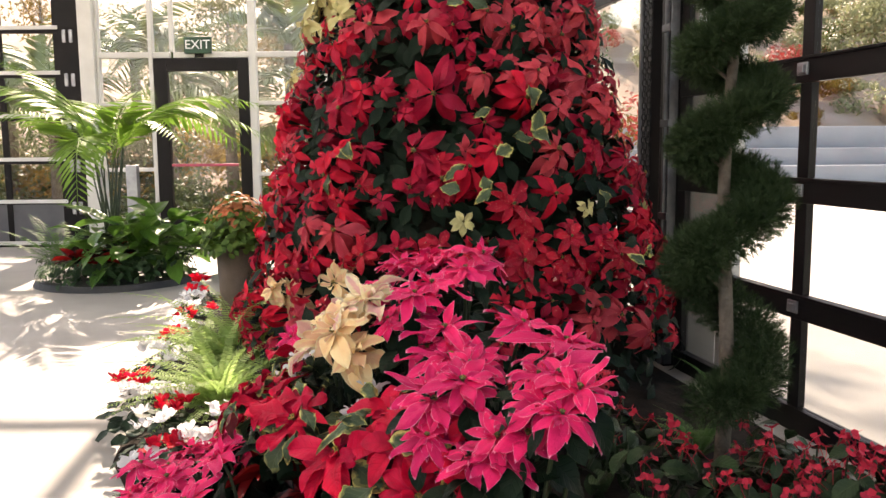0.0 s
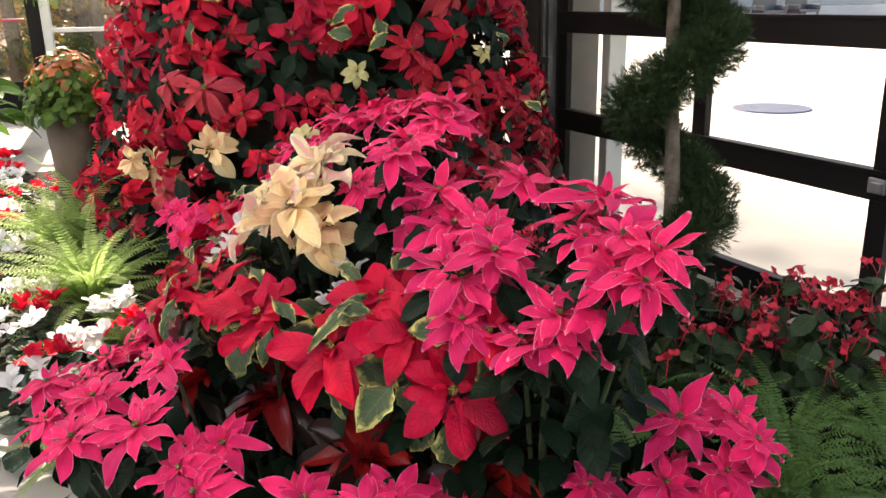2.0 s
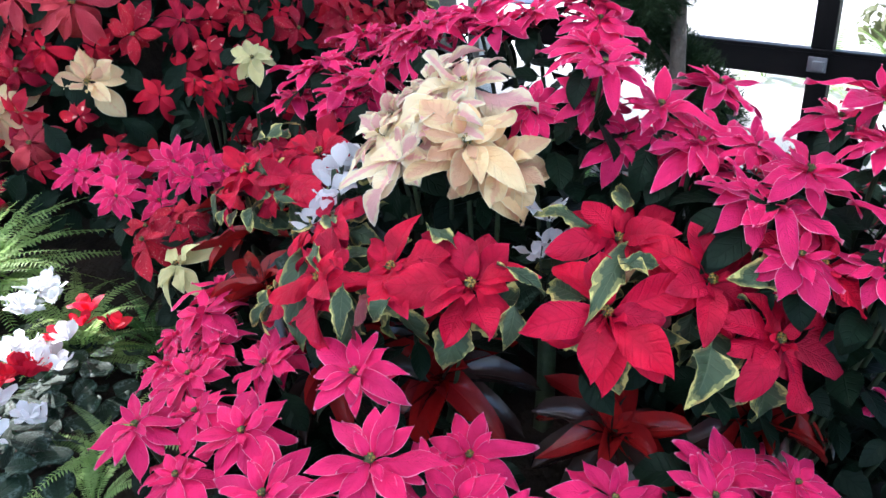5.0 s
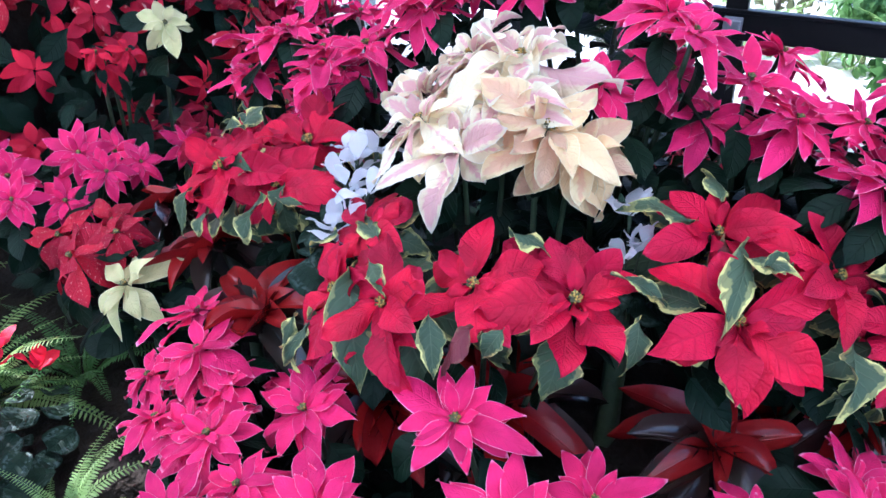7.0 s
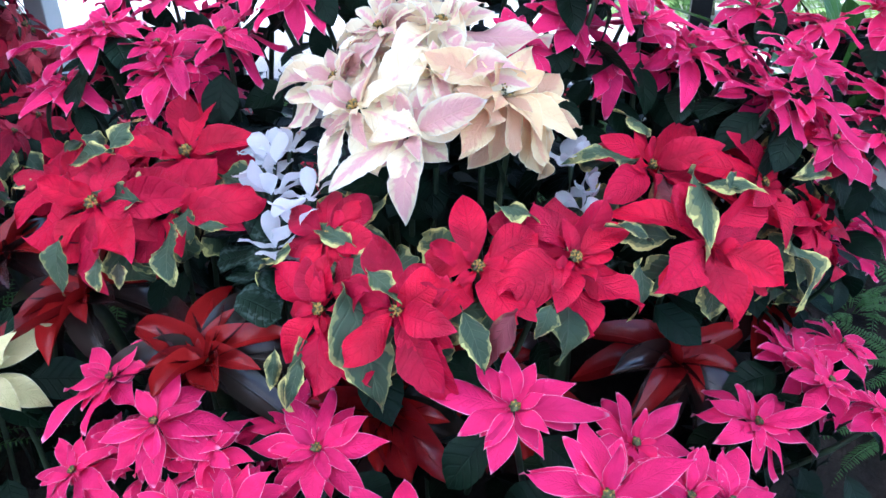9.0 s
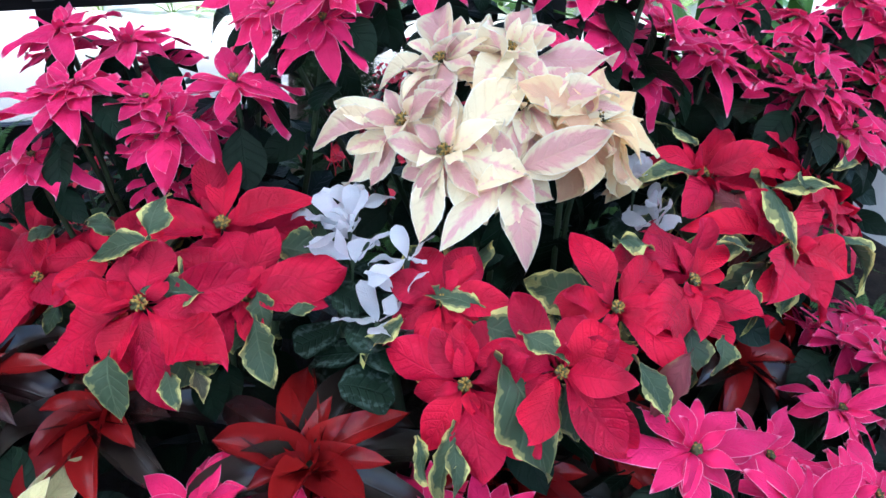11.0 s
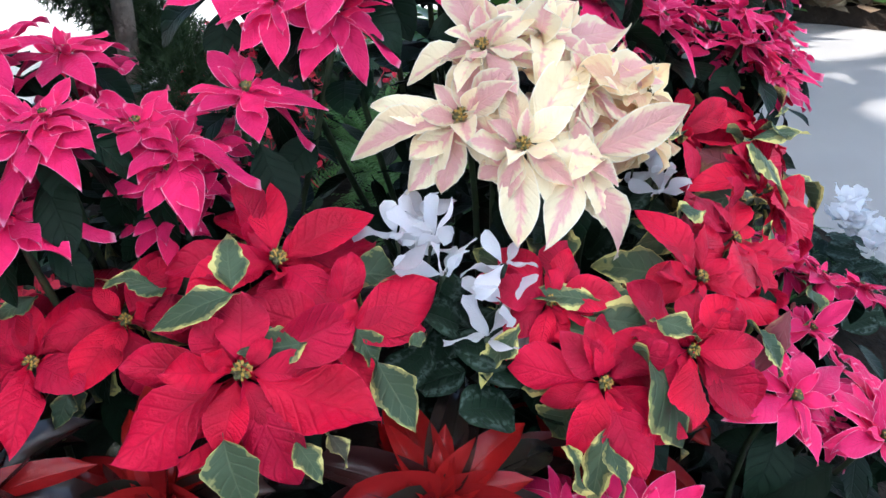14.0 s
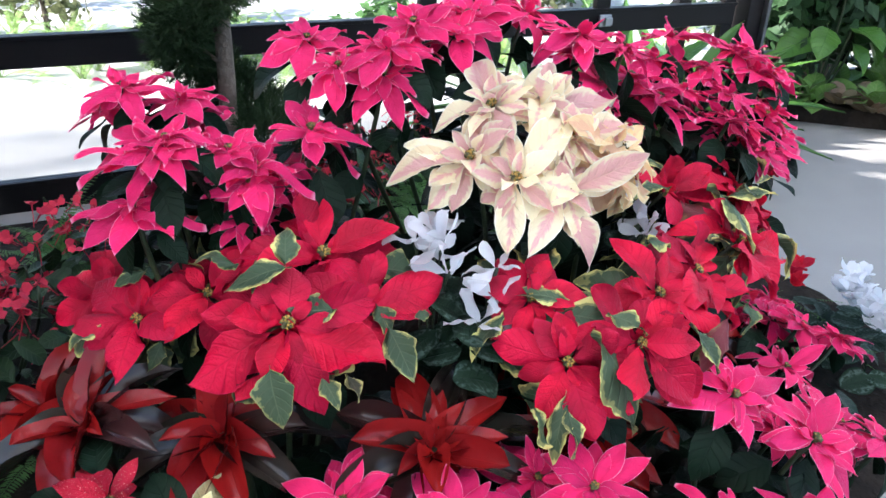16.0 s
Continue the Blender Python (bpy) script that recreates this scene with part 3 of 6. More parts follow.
# ---- poinsettias ----
def beads(name, gold=0.5, fine=3):
    """The knobbly green and gold true flowers in a bloom's middle."""
    r = random.Random(3)
    knobs = [Vector((math.cos(i * 2.4) * math.sqrt((i + 0.3) / 22), math.sin(i * 2.4) * math.sqrt((i + 0.3) / 22), 0.7)).normalized() for i in range(22)]
    tops = [r.random() < gold for _ in knobs]
    bm = bmesh.new()
    bmesh.ops.create_icosphere(bm, subdivisions=fine, radius=1.0)
    for v in bm.verts:
        d = v.co.normalized()
        near = max(d.dot(k) for k in knobs)
        v.co = d * (0.0048 + 0.0062 * max(0, (near - 0.976) / 0.024) ** 0.6)
        v.co.x, v.co.y, v.co.z = v.co.x * 1.25, v.co.y * 1.25, v.co.z * 1.1 + 0.006
    for f in bm.faces:
        f.smooth = True
        d = f.calc_center_median()
        d = Vector((d.x / 1.25, d.y / 1.25, (d.z - 0.006) / 1.1)).normalized()
        q = max(range(22), key=lambda i: d.dot(knobs[i]))
        f.material_index = 1 if tops[q] and d.dot(knobs[q]) > 0.986 else 0
    me = bpy.data.meshes.new(name)
    bm.to_mesh(me)
    bm.free()
    me.materials.append(BEAD_GREEN), me.materials.append(BEAD_GOLD)
    return me


BEADS, BEADS_PALE = beads("cyathia", 0.6, 4), beads("cyathia_green", 0.3)


def bract_set(name, material, variants=4, **kw):
    out = []
    for i in range(variants + 2):
        r = random.Random(i * 13 + len(name))
        k = dict(kw)
        k["arch"] = kw.get("arch", 0.25) * r.uniform(-0.2, 1.9)
        k["width"] = kw.get("width", 0.5) * r.uniform(0.9, 1.1)
        k["wave"] = kw.get("wave", 0.03) * r.uniform(0.6, 2.0)
        k["fold"] = kw.get("fold", 0.18) * r.uniform(0.3, 1.9)
        k["curl"] = kw.get("curl", 0.0) * r.uniform(0.2, 1.6)
        out.append(mesh_of(name, *blade(seed=i * 7 + 1, **k), material))
    return out


class Kind:
    """How a bloom is made: its bracts and how they stand."""

    def __init__(self, name, material, variants, outer, mid, inner, lift, size=(1.0, 0.78, 0.5), core=None, **kw):
        self.meshes, self.counts, self.lift, self.size = bract_set(name, material, variants, **kw), (outer, mid, inner), lift, size
        self.core, self.inner, self.half = core or BEADS_PALE, 0.80 if name == "red_bract" else 0.74 if name in ("cream_bract", "peach_bract") else 0.9, kw.get("m", 3)


KINDS = {
    "red": Kind("red_bract", RED, 6, 6, 4, 3, (-10, 18, 42), (1.08, 0.86, 0.5), BEADS, n=22, width=0.56, arch=0.30, wave=0.07, fold=0.34, curl=-0.5, rip=0.013, fat=0.74, tip=0.86, stalk=0.06),
    "pink": Kind("pink_bract", PINK, 6, 8, 7, 4, (-8, 11, 38), (1.12, 0.84, 0.56), BEADS_PALE, width=0.42, arch=0.20, wave=0.04, fold=0.26, curl=-0.3, fat=0.55, tip=1.05),
    "cream": Kind("cream_bract", CREAM, 7, 7, 5, 4, (-22, 18, 48), (1.08, 0.86, 0.6), BEADS, n=22, width=0.53, arch=0.28, wave=0.06, fold=0.32, curl=-0.25, rip=0.010, fat=0.66, tip=0.98, stalk=0.06),
    "peach": Kind("peach_bract", PEACH, 7, 7, 5, 4, (-22, 18, 48), (1.08, 0.86, 0.6), BEADS, n=22, width=0.53, arch=0.28, wave=0.06, fold=0.32, curl=-0.25, rip=0.010, fat=0.66, tip=0.98, stalk=0.06),
    "salmon": Kind("salmon_bract", SALMON, 4, 6, 5, 0, (-24, 4, 26), (1.12, 0.9, 0.55), width=0.45, arch=0.75, wave=0.05, fat=0.66, tip=0.95),
    "crimson": Kind("crimson_bract", CRIMSON, 4, 6, 4, 0, (-20, 6, 30), (1.12, 0.9, 0.55), width=0.43, arch=0.75, wave=0.06, fat=0.66, tip=0.95),
    "scarlet": Kind("scarlet_bract", SCARLET, 4, 6, 4, 0, (-20, 8, 30), (1.12, 0.9, 0.55), width=0.44, arch=0.7, wave=0.06, fat=0.66, tip=0.95),
    "speckled": Kind("speckled_bract", SPECKLED, 4, 6, 4, 0, (-22, 8, 30), (1.12, 0.85, 0.55), width=0.45, arch=0.7, wave=0.08, fat=0.56, tip=0.95),
    "yellow": Kind("yellow_bract", YELLOW, 4, 6, 4, 2, (-14, 14, 40), core=BEADS_PALE, width=0.50, arch=0.30, wave=0.05, fat=0.56, tip=1.0),
}
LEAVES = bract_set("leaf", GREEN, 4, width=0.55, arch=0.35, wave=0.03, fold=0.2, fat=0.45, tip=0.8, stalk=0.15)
LEAVES_V = bract_set("variegated_leaf", VARIEG, 6, width=0.56, arch=0.36, wave=0.09, fold=0.30, curl=-0.3, lobes=0.13, fat=0.50, tip=1.05, stalk=0.1, n=24)


def bloom(parent, kind, pos, normal, R, r, name="bloom", lift=0.0, full=1.0, star=()):
    """star: the outer bracts, each with its turn and lift in degrees and its length in cm; wide gaps between them are filled."""
    k = KINDS[kind]
    ob = link(name, k.core, parent, facing(pos, normal, 0.0 if star else r.uniform(0, 6.28)))
    ob.scale = (R / 0.12,) * 3
    s = 0.12
    for layer, (n, e, q) in enumerate(zip(k.counts, k.lift, k.size)):
        n = max(1, round(n * full)) if n else 0
        a0 = r.uniform(0, 6.28)
        if star and layer == 0:
            for deg, rise, cm in star:
                me = r.choice(k.meshes)
                tip = me.vertices[len(me.vertices) - 1 - k.half].co
                link("bract", me, ob, ray_leaf(radians(deg), radians(rise + r.uniform(-6, 6)) - math.atan2(tip.z, tip.y), cm / 100 * s / R / tip.length, 0.004, r.uniform(0.94, 1.08) * (1.0 if kind == "red" else 0.86) * min(1.25, max(0.85, 10 / cm)), radians(r.uniform(-17, 17))))
            turns = sorted(d[0] for d in star)
            for p, nxt in zip(turns, turns[1:] + [turns[0] + 360]):
                gap = int((nxt - p) / 43)
                for i in range(1, gap):
                    link("bract", r.choice(k.meshes), ob, ray_leaf(radians(p + (nxt - p) * i / gap + r.uniform(-9, 9)), radians(e * 0.6 + r.uniform(-10, 10)), s * q * r.uniform(0.75, 1.0), 0.006, r.uniform(0.88, 1.1), radians(r.uniform(-15, 15))))
            continue
        if star:
            q *= k.inner
        for i in range(n):
            a = a0 + (i + r.uniform(-0.28, 0.28)) * 2 * math.pi / n
            el = radians(e + lift + r.uniform(-12, 12))
            L = s * q * r.uniform(0.8, 1.12)
            link("bract", r.choice(k.meshes), ob, ray_leaf(a, el, L, 0.006, r.uniform(0.88, 1.1), radians(r.uniform(-18, 18))) if layer == 0 else
                 ray_leaf(a, el, L, 0.004, r.uniform(0.85, 1.05), radians(r.uniform(-14, 14))))
    return ob


def stem_mesh(a, b, n, r, w=0.005):
    a, b, n = Vector(a), Vector(b), Vector(n)
    c = b - n * 0.12 + Vector((r.uniform(-0.02, 0.02), r.uniform(-0.02, 0.02), 0))
    pts = [a * (1 - t) ** 2 + c * 2 * t * (1 - t) + b * t * t for t in (0, 0.2, 0.4, 0.6, 0.8, 1.0)]
    return mesh_of("stem", *tube_data(pts, [w * 1.2, w * 1.1, w, w, w * 0.9, w * 0.8], 6), STEM)


def poinsettia(label, kind, blooms, heart, up=0.7, leaves=4, leafset=None, seed=0, leaf_len=1.0, group="poinsettias in the mound", collar=()):
    """A potted-on poinsettia in the bed; blooms: x, y, z, radius. They face out from heart and up."""
    r = random.Random(seed)
    spots = [b[0] if isinstance(b[0], tuple) else b for b in blooms]
    cx = sum(b[0] for b in spots) / len(spots) * 0.75 + heart[0] * 0.25
    cy = sum(b[1] for b in spots) / len(spots) * 0.75 + heart[1] * 0.25
    base = Vector((cx, cy, soil_height(cx, cy) - 0.02))
    plant = tagged(link("poinsettia", None, None, Matrix.Translation(base)), label, "poinsettia", group)
    upper = leafset or LEAVES
    fill = []
    if kind == "pink":
        plain = [(b[0], b[1], b[2], b[3] * 0.9) for b in blooms if not isinstance(b[0], tuple)]
        blooms = [b for b in blooms if isinstance(b[0], tuple)] + plain
        for x, y, z, R in plain:
            if r.random() < 0.3:
                w = r.uniform(0, 6.28)
                blooms.append((x + 0.085 * math.cos(w), y + 0.085 * math.sin(w), z - r.uniform(0.0, 0.04), R * r.uniform(0.75, 0.95)))
        for c, R, way, star in [b for b in blooms if isinstance(b[0], tuple) and b[0][2] > 0.7]:
            w = r.uniform(0, 6.28)
            blooms.append((c[0] + 0.06 * math.cos(w), c[1] + 0.06 * math.sin(w), c[2] - r.uniform(0.035, 0.07), R * 0.8))
    for b in blooms:
        (x, y, z), R, way, star = b if isinstance(b[0], tuple) else (b[:3], b[3], None, ())
        p = Vector((x, y, z)) - base
        out = Vector((x - heart[0], y - heart[1], 0))
        out = out.normalized() if out.length > 0.05 else Vector((0, 0, 0))
        nrm = (out * (1 - up) * 1.6 + Vector((r.uniform(-0.15, 0.15), r.uniform(-0.15, 0.15), up))).normalized()
        nrm = Vector(way).normalized() if way else nrm
        bloom(plant, kind, p - nrm * 0.01, nrm, R, r, star=star)
        foot = Vector((p.x * 0.25, p.y * 0.25, 0))
        link("stem", stem_mesh(foot, p - nrm * 0.012, nrm, r), plant)
        q = nrm.to_track_quat("Z", "Y").to_matrix().to_4x4()
        a0 = r.uniform(0, 6.28)
        for i in range(leaves):
            a = a0 + (i + r.uniform(-0.3, 0.3)) * 2 * math.pi / leaves
            top = i == 0 and upper is LEAVES_V and r.random() < 0.12
            d = r.uniform(-0.012, 0.0) if top else r.uniform(0.02, 0.07)
            L = (0.075 if top else min(0.112, R * r.uniform(0.9, 1.25))) * leaf_len
            m = Matrix.Translation(p - nrm * d) @ q @ ray_leaf(a, radians(r.uniform(-26, 10) if top else r.uniform(-50, -12)), L, R * (r.uniform(0.35, 0.6) if top else r.uniform(0.15, 0.35)), r.uniform(0.9, 1.1), radians(r.uniform(-20, 20)))
            link("leaf", r.choice(upper), plant, m)
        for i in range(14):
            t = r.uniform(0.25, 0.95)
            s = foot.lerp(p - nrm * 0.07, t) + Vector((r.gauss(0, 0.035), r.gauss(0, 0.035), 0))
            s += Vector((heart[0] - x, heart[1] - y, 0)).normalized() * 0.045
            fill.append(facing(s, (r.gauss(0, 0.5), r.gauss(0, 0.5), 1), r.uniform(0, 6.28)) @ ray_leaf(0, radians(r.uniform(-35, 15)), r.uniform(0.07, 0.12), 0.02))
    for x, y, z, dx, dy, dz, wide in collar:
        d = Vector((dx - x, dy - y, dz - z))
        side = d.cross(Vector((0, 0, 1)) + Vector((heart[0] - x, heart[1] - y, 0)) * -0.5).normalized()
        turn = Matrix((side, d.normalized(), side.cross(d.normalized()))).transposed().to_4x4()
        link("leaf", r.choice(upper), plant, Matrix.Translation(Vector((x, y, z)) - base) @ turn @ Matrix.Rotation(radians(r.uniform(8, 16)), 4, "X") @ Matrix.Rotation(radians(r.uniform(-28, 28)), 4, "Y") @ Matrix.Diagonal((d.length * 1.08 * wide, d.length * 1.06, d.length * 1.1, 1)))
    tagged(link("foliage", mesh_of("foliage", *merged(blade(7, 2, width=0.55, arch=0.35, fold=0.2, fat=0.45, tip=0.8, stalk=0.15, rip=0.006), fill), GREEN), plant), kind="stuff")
    return plant


HEART = (0.02, 2.3)
RED_L = "red poinsettia with velvety bracts and cream-edged leaves"
PINK_L = "hot pink poinsettia with pointed bracts"

# the nearest blooms: middle, size, which way they face, and where each outer bract points (turn, lift, length in cm)
RED_OPEN = ((-0.481, 2.756, 0.677), 0.132, (-0.72, -0.02, 0.70), ((74, -13, 11.6), (111, -15, 15.3), (138, -28, 12.5), (-168, -11, 13.3), (-127, 22, 15.4), (-77, -10, 14.3), (-12, 5, 7.9), (29, 0, 6.6)))
RED_BACK = ((-0.332, 2.683, 0.708), 0.135, (-0.47, -0.14, 0.87), ((92, 3, 11.4), (-10, 0, 12.1), (-91, 17, 12.9), (-170, 21, 10.8), (68, -14, 12.1), (11, -23, 11.4), (-99, 0, 12.3)))
RED_HALF = ((-0.445, 2.640, 0.665), 0.1, (-0.67, -0.29, 0.68), ((-105, 9, 10.8), (-90, 15, 13.4), (-172, 0, 5.0)))
RED_EDGE = ((-0.303, 2.968, 0.607), 0.11, (-0.69, -0.09, 0.71), ((156, 22, 11.0), (-8, 0, 5.6), (-131, 44, 8.5), (89, 0, 8.9), (-53, 0, 10.7)))
RED_LEFT = ((-0.561, 2.361, 0.611), 0.11, (-0.77, 0.27, 0.58), ((82, -11, 11.6), (41, 3, 7.5), (156, -13, 9.5), (-159, 4, 11.6), (-123, 0, 11.9)))
RED_LOW = ((-0.569, 2.249, 0.634), 0.108, (-0.80, -0.05, 0.59), ((-24, 7, 6.9), (-55, 20, 8.2), (-143, -10, 13.6), (150, 23, 9.7), (-103, 15, 8.8), (-145, 0, 11.6), (130, 0, 7.3)))
RED_SMALL = ((-0.466, 2.387, 0.669), 0.095, (-0.72, 0.13, 0.68), ((-27, 0, 7.8), (-85, 0, 8.9), (116, 0, 6.8), (-172, 0, 4.8)))
RED_MIDDLE = ((-0.468, 2.165, 0.656), 0.115, (-0.55, -0.21, 0.81), ((11, -3, 11.6), (-61, -5, 10.2), (143, 30, 11.3), (-157, 27, 10.3), (-142, 0, 10.4), (72, 0, 7.3)))
RED_WIDE = ((-0.389, 2.045, 0.646), 0.122, (-0.48, -0.44, 0.76), ((-11, 0, 9.7), (166, 1, 11.3), (-156, 21, 11.5), (101, 21, 14.4), (-70, -8, 11.4), (-94, 0, 6.1)))
RED_FULL = ((-0.256, 1.864, 0.626), 0.125, (-0.47, -0.56, 0.68), ((32, -31, 14.7), (119, -2, 10.5), (163, 0, 11.7), (-138, -3, 13.2), (-74, 0, 14.5), (5, 8, 9.5), (178, -1, 13.0), (-138, 7, 14.2), (106, -1, 13.9)))
RED_UPPER = ((-0.133, 1.960, 0.688), 0.112, (-0.32, -0.71, 0.62), ((-76, 21, 10.3), (-27, 0, 7.0), (154, 0, 5.8), (89, 0, 12.5), (-116, 51, 12.0), (-159, 35, 16.2)))
RED_SIDE = ((-0.105, 1.785, 0.668), 0.115, (-0.18, -0.76, 0.62), ((3, -1, 9.5), (90, 8, 8.5), (-174, 0, 9.9), (-126, 0, 11.9), (145, 0, 10.8)))
RED_RIGHT = ((-0.056, 1.684, 0.589), 0.118, (-0.10, -0.78, 0.62), ((-171, -5, 11.8), (-133, 5, 12.6), (125, -13, 11.5), (-60, 0, 8.9), (115, 0, 6.8), (-13, 0, 6.8), (52, -12, 10.5), (-95, 4, 11.5)))
RED_END = ((0.007, 1.670, 0.707), 0.1, (-0.02, -0.73, 0.68), ((-167, 0, 10.4), (-123, 0, 11.4), (137, 0, 7.4), (-40, 0, 7.5)))
CREAM_FRONT = ((-0.361, 2.295, 0.797), 0.125, (-0.73, -0.04, 0.68), ((130, 12, 13.8), (-175, -7, 12.7), (55, 2, 9.4), (-88, 18, 9.2), (-120, -13, 6.5), (-80, 42, 14.1), (147, 0, 7.0)))
CREAM_UP = ((-0.296, 2.272, 0.868), 0.115, (-0.56, -0.07, 0.82), ((-89, 5, 12.2), (-103, 0, 13.4), (-163, 0, 6.0), (-51, 0, 9.1), (46, 0, 5.8), (99, 0, 5.8), (168, 0, 5.8)))
CREAM_BACK = ((-0.352, 2.382, 0.822), 0.115, (-0.58, 0.34, 0.74), ((78, -12, 11.4), (-177, -10, 12.1), (-24, -12, 15.7), (130, -6, 6.3), (158, 0, 5.9)))
CREAM_LEFT = ((-0.285, 2.436, 0.838), 0.125, (-0.48, 0.49, 0.73), ((123, 8, 14.4), (100, 10, 11.3), (-177, -4, 9.8), (10, -4, 14.2), (-61, 26, 8.7), (162, 0, 11.6), (-11, 0, 8.0)))
CREAM_TOP = ((-0.216, 2.290, 0.915), 0.125, (-0.47, 0.00, 0.88), ((128, 60, 9.5), (-82, -7, 16.2), (-57, 0, 7.9), (152, 0, 10.7), (102, 0, 14.6)))
CREAM_REAR = ((-0.225, 2.385, 0.905), 0.115, (-0.27, 0.39, 0.88), ((8, 0, 10.4), (49, 0, 12.7), (134, -8, 10.4), (-125, 0, 9.0)))
CREAM_SIDE = ((-0.295, 2.171, 0.845), 0.13, (-0.43, -0.59, 0.68), ((-120, -16, 8.8), (-134, 0, 13.1), (-142, -41, 17.8), (165, -45, 10.5), (-55, 0, 9.6), (122, 0, 12.6), (168, 0, 8.8)))
PINK_A = ((0.164, 1.562, 0.777), 0.1, (0.06, -0.33, 0.94), ((-154, -9, 8.4), (-104, 28, 5.9), (-28, 0, 9.4), (57, 0, 6.6), (124, 0, 9.2), (155, 0, 6.4)))
PINK_B = ((0.105, 1.578, 0.765), 0.095, (0.04, -0.33, 0.94), ((77, -29, 7.5), (7, -10, 11.2), (171, -27, 8.6), (127, 0, 7.1)))
PINK_C = ((0.262, 1.547, 0.873), 0.1, (0.08, -0.26, 0.96), ((-86, 60, 8.2), (-128, 42, 8.1), (128, -27, 7.5), (59, -36, 11.1), (169, 0, 9.2), (-33, 0, 9.7)))
PINK_D = ((0.230, 1.606, 0.886), 0.1, (0.05, -0.17, 0.98), ((84, 0, 10.0), (67, -44, 8.7), (-2, 0, 7.1), (-66, 0, 14.0)))
PINK_E = ((0.267, 1.760, 0.915), 0.105, (0.06, -0.13, 0.99), ((73, 0, 15.2), (6, 0, 12.2), (-39, 60, 5.2), (65, -54, 7.1), (-144, 0, 8.8), (139, 0, 10.4)))
PINK_F = ((0.040, 1.735, 0.836), 0.1, (0.01, -0.37, 0.93), ((-109, -17, 9.8), (158, -25, 7.5), (49, 0, 5.7), (-38, 0, 9.7), (-76, 0, 6.9)))
PINK_G = ((-0.020, 1.740, 0.790), 0.1, (-0.03, -0.41, 0.91), ((165, -41, 13.3), (93, 0, 8.0), (19, 0, 7.9), (139, 0, 13.3), (-162, 0, 10.4)))
PINK_H = ((0.015, 1.924, 0.842), 0.105, (-0.00, -0.29, 0.96), ((80, 0, 10.5), (-100, 0, 9.2), (100, -33, 13.0), (-6, 0, 8.4), (-50, 0, 9.5)))
PINK_I = ((0.002, 2.006, 0.893), 0.1, (-0.02, -0.25, 0.97), ((122, 0, 12.2), (-71, 0, 12.3), (-158, 0, 12.4), (-29, 60, 7.0), (74, 0, 5.0)))
PINK_J = ((-0.210, 2.774, 0.818), 0.095, (-0.25, 0.06, 0.97), ((-118, -60, 6.8), (152, 0, 6.9), (-94, 0, 5.1), (17, 0, 10.6), (-121, 0, 12.2)))
PINK_K = ((-0.178, 2.810, 0.838), 0.085, (-0.16, 0.06, 0.98), ((40, 0, 10.1), (69, 0, 6.1), (-177, 0, 6.3), (-12, 0, 8.6)))
PINK_Z = ((-0.200, 2.925, 0.850), 0.105, (-0.17, 0.13, 0.98), ((-163, -12, 11.5), (-74, -27, 9.5), (112, 0, 11.7), (170, 0, 13.6), (66, 0, 14.1), (-22, 0, 8.5)))
PINK_M = ((-0.184, 2.678, 0.867), 0.1, (-0.25, -0.02, 0.97), ((-118, -3, 9.9), (-119, -38, 10.8), (107, 0, 8.0), (-9, 0, 10.2), (70, 0, 6.4), (173, 0, 8.9)))
PINK_N = ((-0.034, 2.971, 0.906), 0.09, (-0.08, 0.16, 0.98), ((-150, 0, 10.5), (160, 0, 6.2), (73, 0, 11.4), (0, 0, 8.8)))
PINK_O = ((-0.008, 2.880, 0.875), 0.09, (-0.09, 0.15, 0.98), ((-48, 0, 4.7), (-107, 0, 11.4), (-139, 0, 8.9)))
PINK_P = ((-0.650, 2.339, 0.451), 0.1, (-0.46, 0.10, 0.88), ((109, 0, 10.4), (-12, 0, 7.3), (-66, 0, 9.9), (-110, 0, 10.1), (-155, 0, 7.6), (57, 0, 8.6)))
PINK_Q = ((-0.597, 2.083, 0.538), 0.105, (-0.48, -0.23, 0.85), ((150, 0, 8.4), (120, 0, 5.3), (28, 0, 5.2), (-34, 0, 6.4), (-68, 0, 8.9), (-103, 0, 11.8), (-158, 0, 5.6)))
PINK_R = ((-0.665, 2.592, 0.414), 0.095, (-0.36, 0.30, 0.88), ((-58, 0, 13.8), (-40, 0, 10.9), (17, 0, 6.1), (65, 0, 13.8), (162, 49, 8.2), (-128, 0, 6.0), (-74, 0, 10.7)))
PINK_S = ((-0.593, 2.700, 0.451), 0.09, (-0.29, 0.37, 0.88), ((-168, 39, 6.7), (-160, 0, 12.3), (-33, 0, 7.5), (105, 0, 10.0), (-126, 0, 9.5)))
PINK_T = ((-0.482, 1.927, 0.417), 0.095, (-0.27, -0.38, 0.88), ((43, 0, 5.3), (-85, 0, 10.9), (85, 0, 7.7), (-124, 0, 9.6)))
PINK_U = ((-0.172, 1.669, 0.388), 0.1, (0.06, -0.47, 0.88), ((13, 0, 9.2), (-84, 0, 9.0), (82, -60, 7.8), (178, 0, 9.0), (-176, 51, 6.9)))
PINK_V = ((-0.333, 1.749, 0.374), 0.095, (-0.08, -0.46, 0.88), ((63, 0, 10.2), (-76, 0, 5.8), (-107, 0, 9.7), (-153, 0, 12.4), (-157, 42, 10.5), (105, 0, 5.2)))
PINK_W = ((-0.647, 1.954, 0.468), 0.12, (-0.38, -0.28, 0.88), ((133, 0, 11.6), (-82, 0, 13.0), (-11, 0, 10.6), (53, 0, 10.4), (-132, 0, 7.8)))
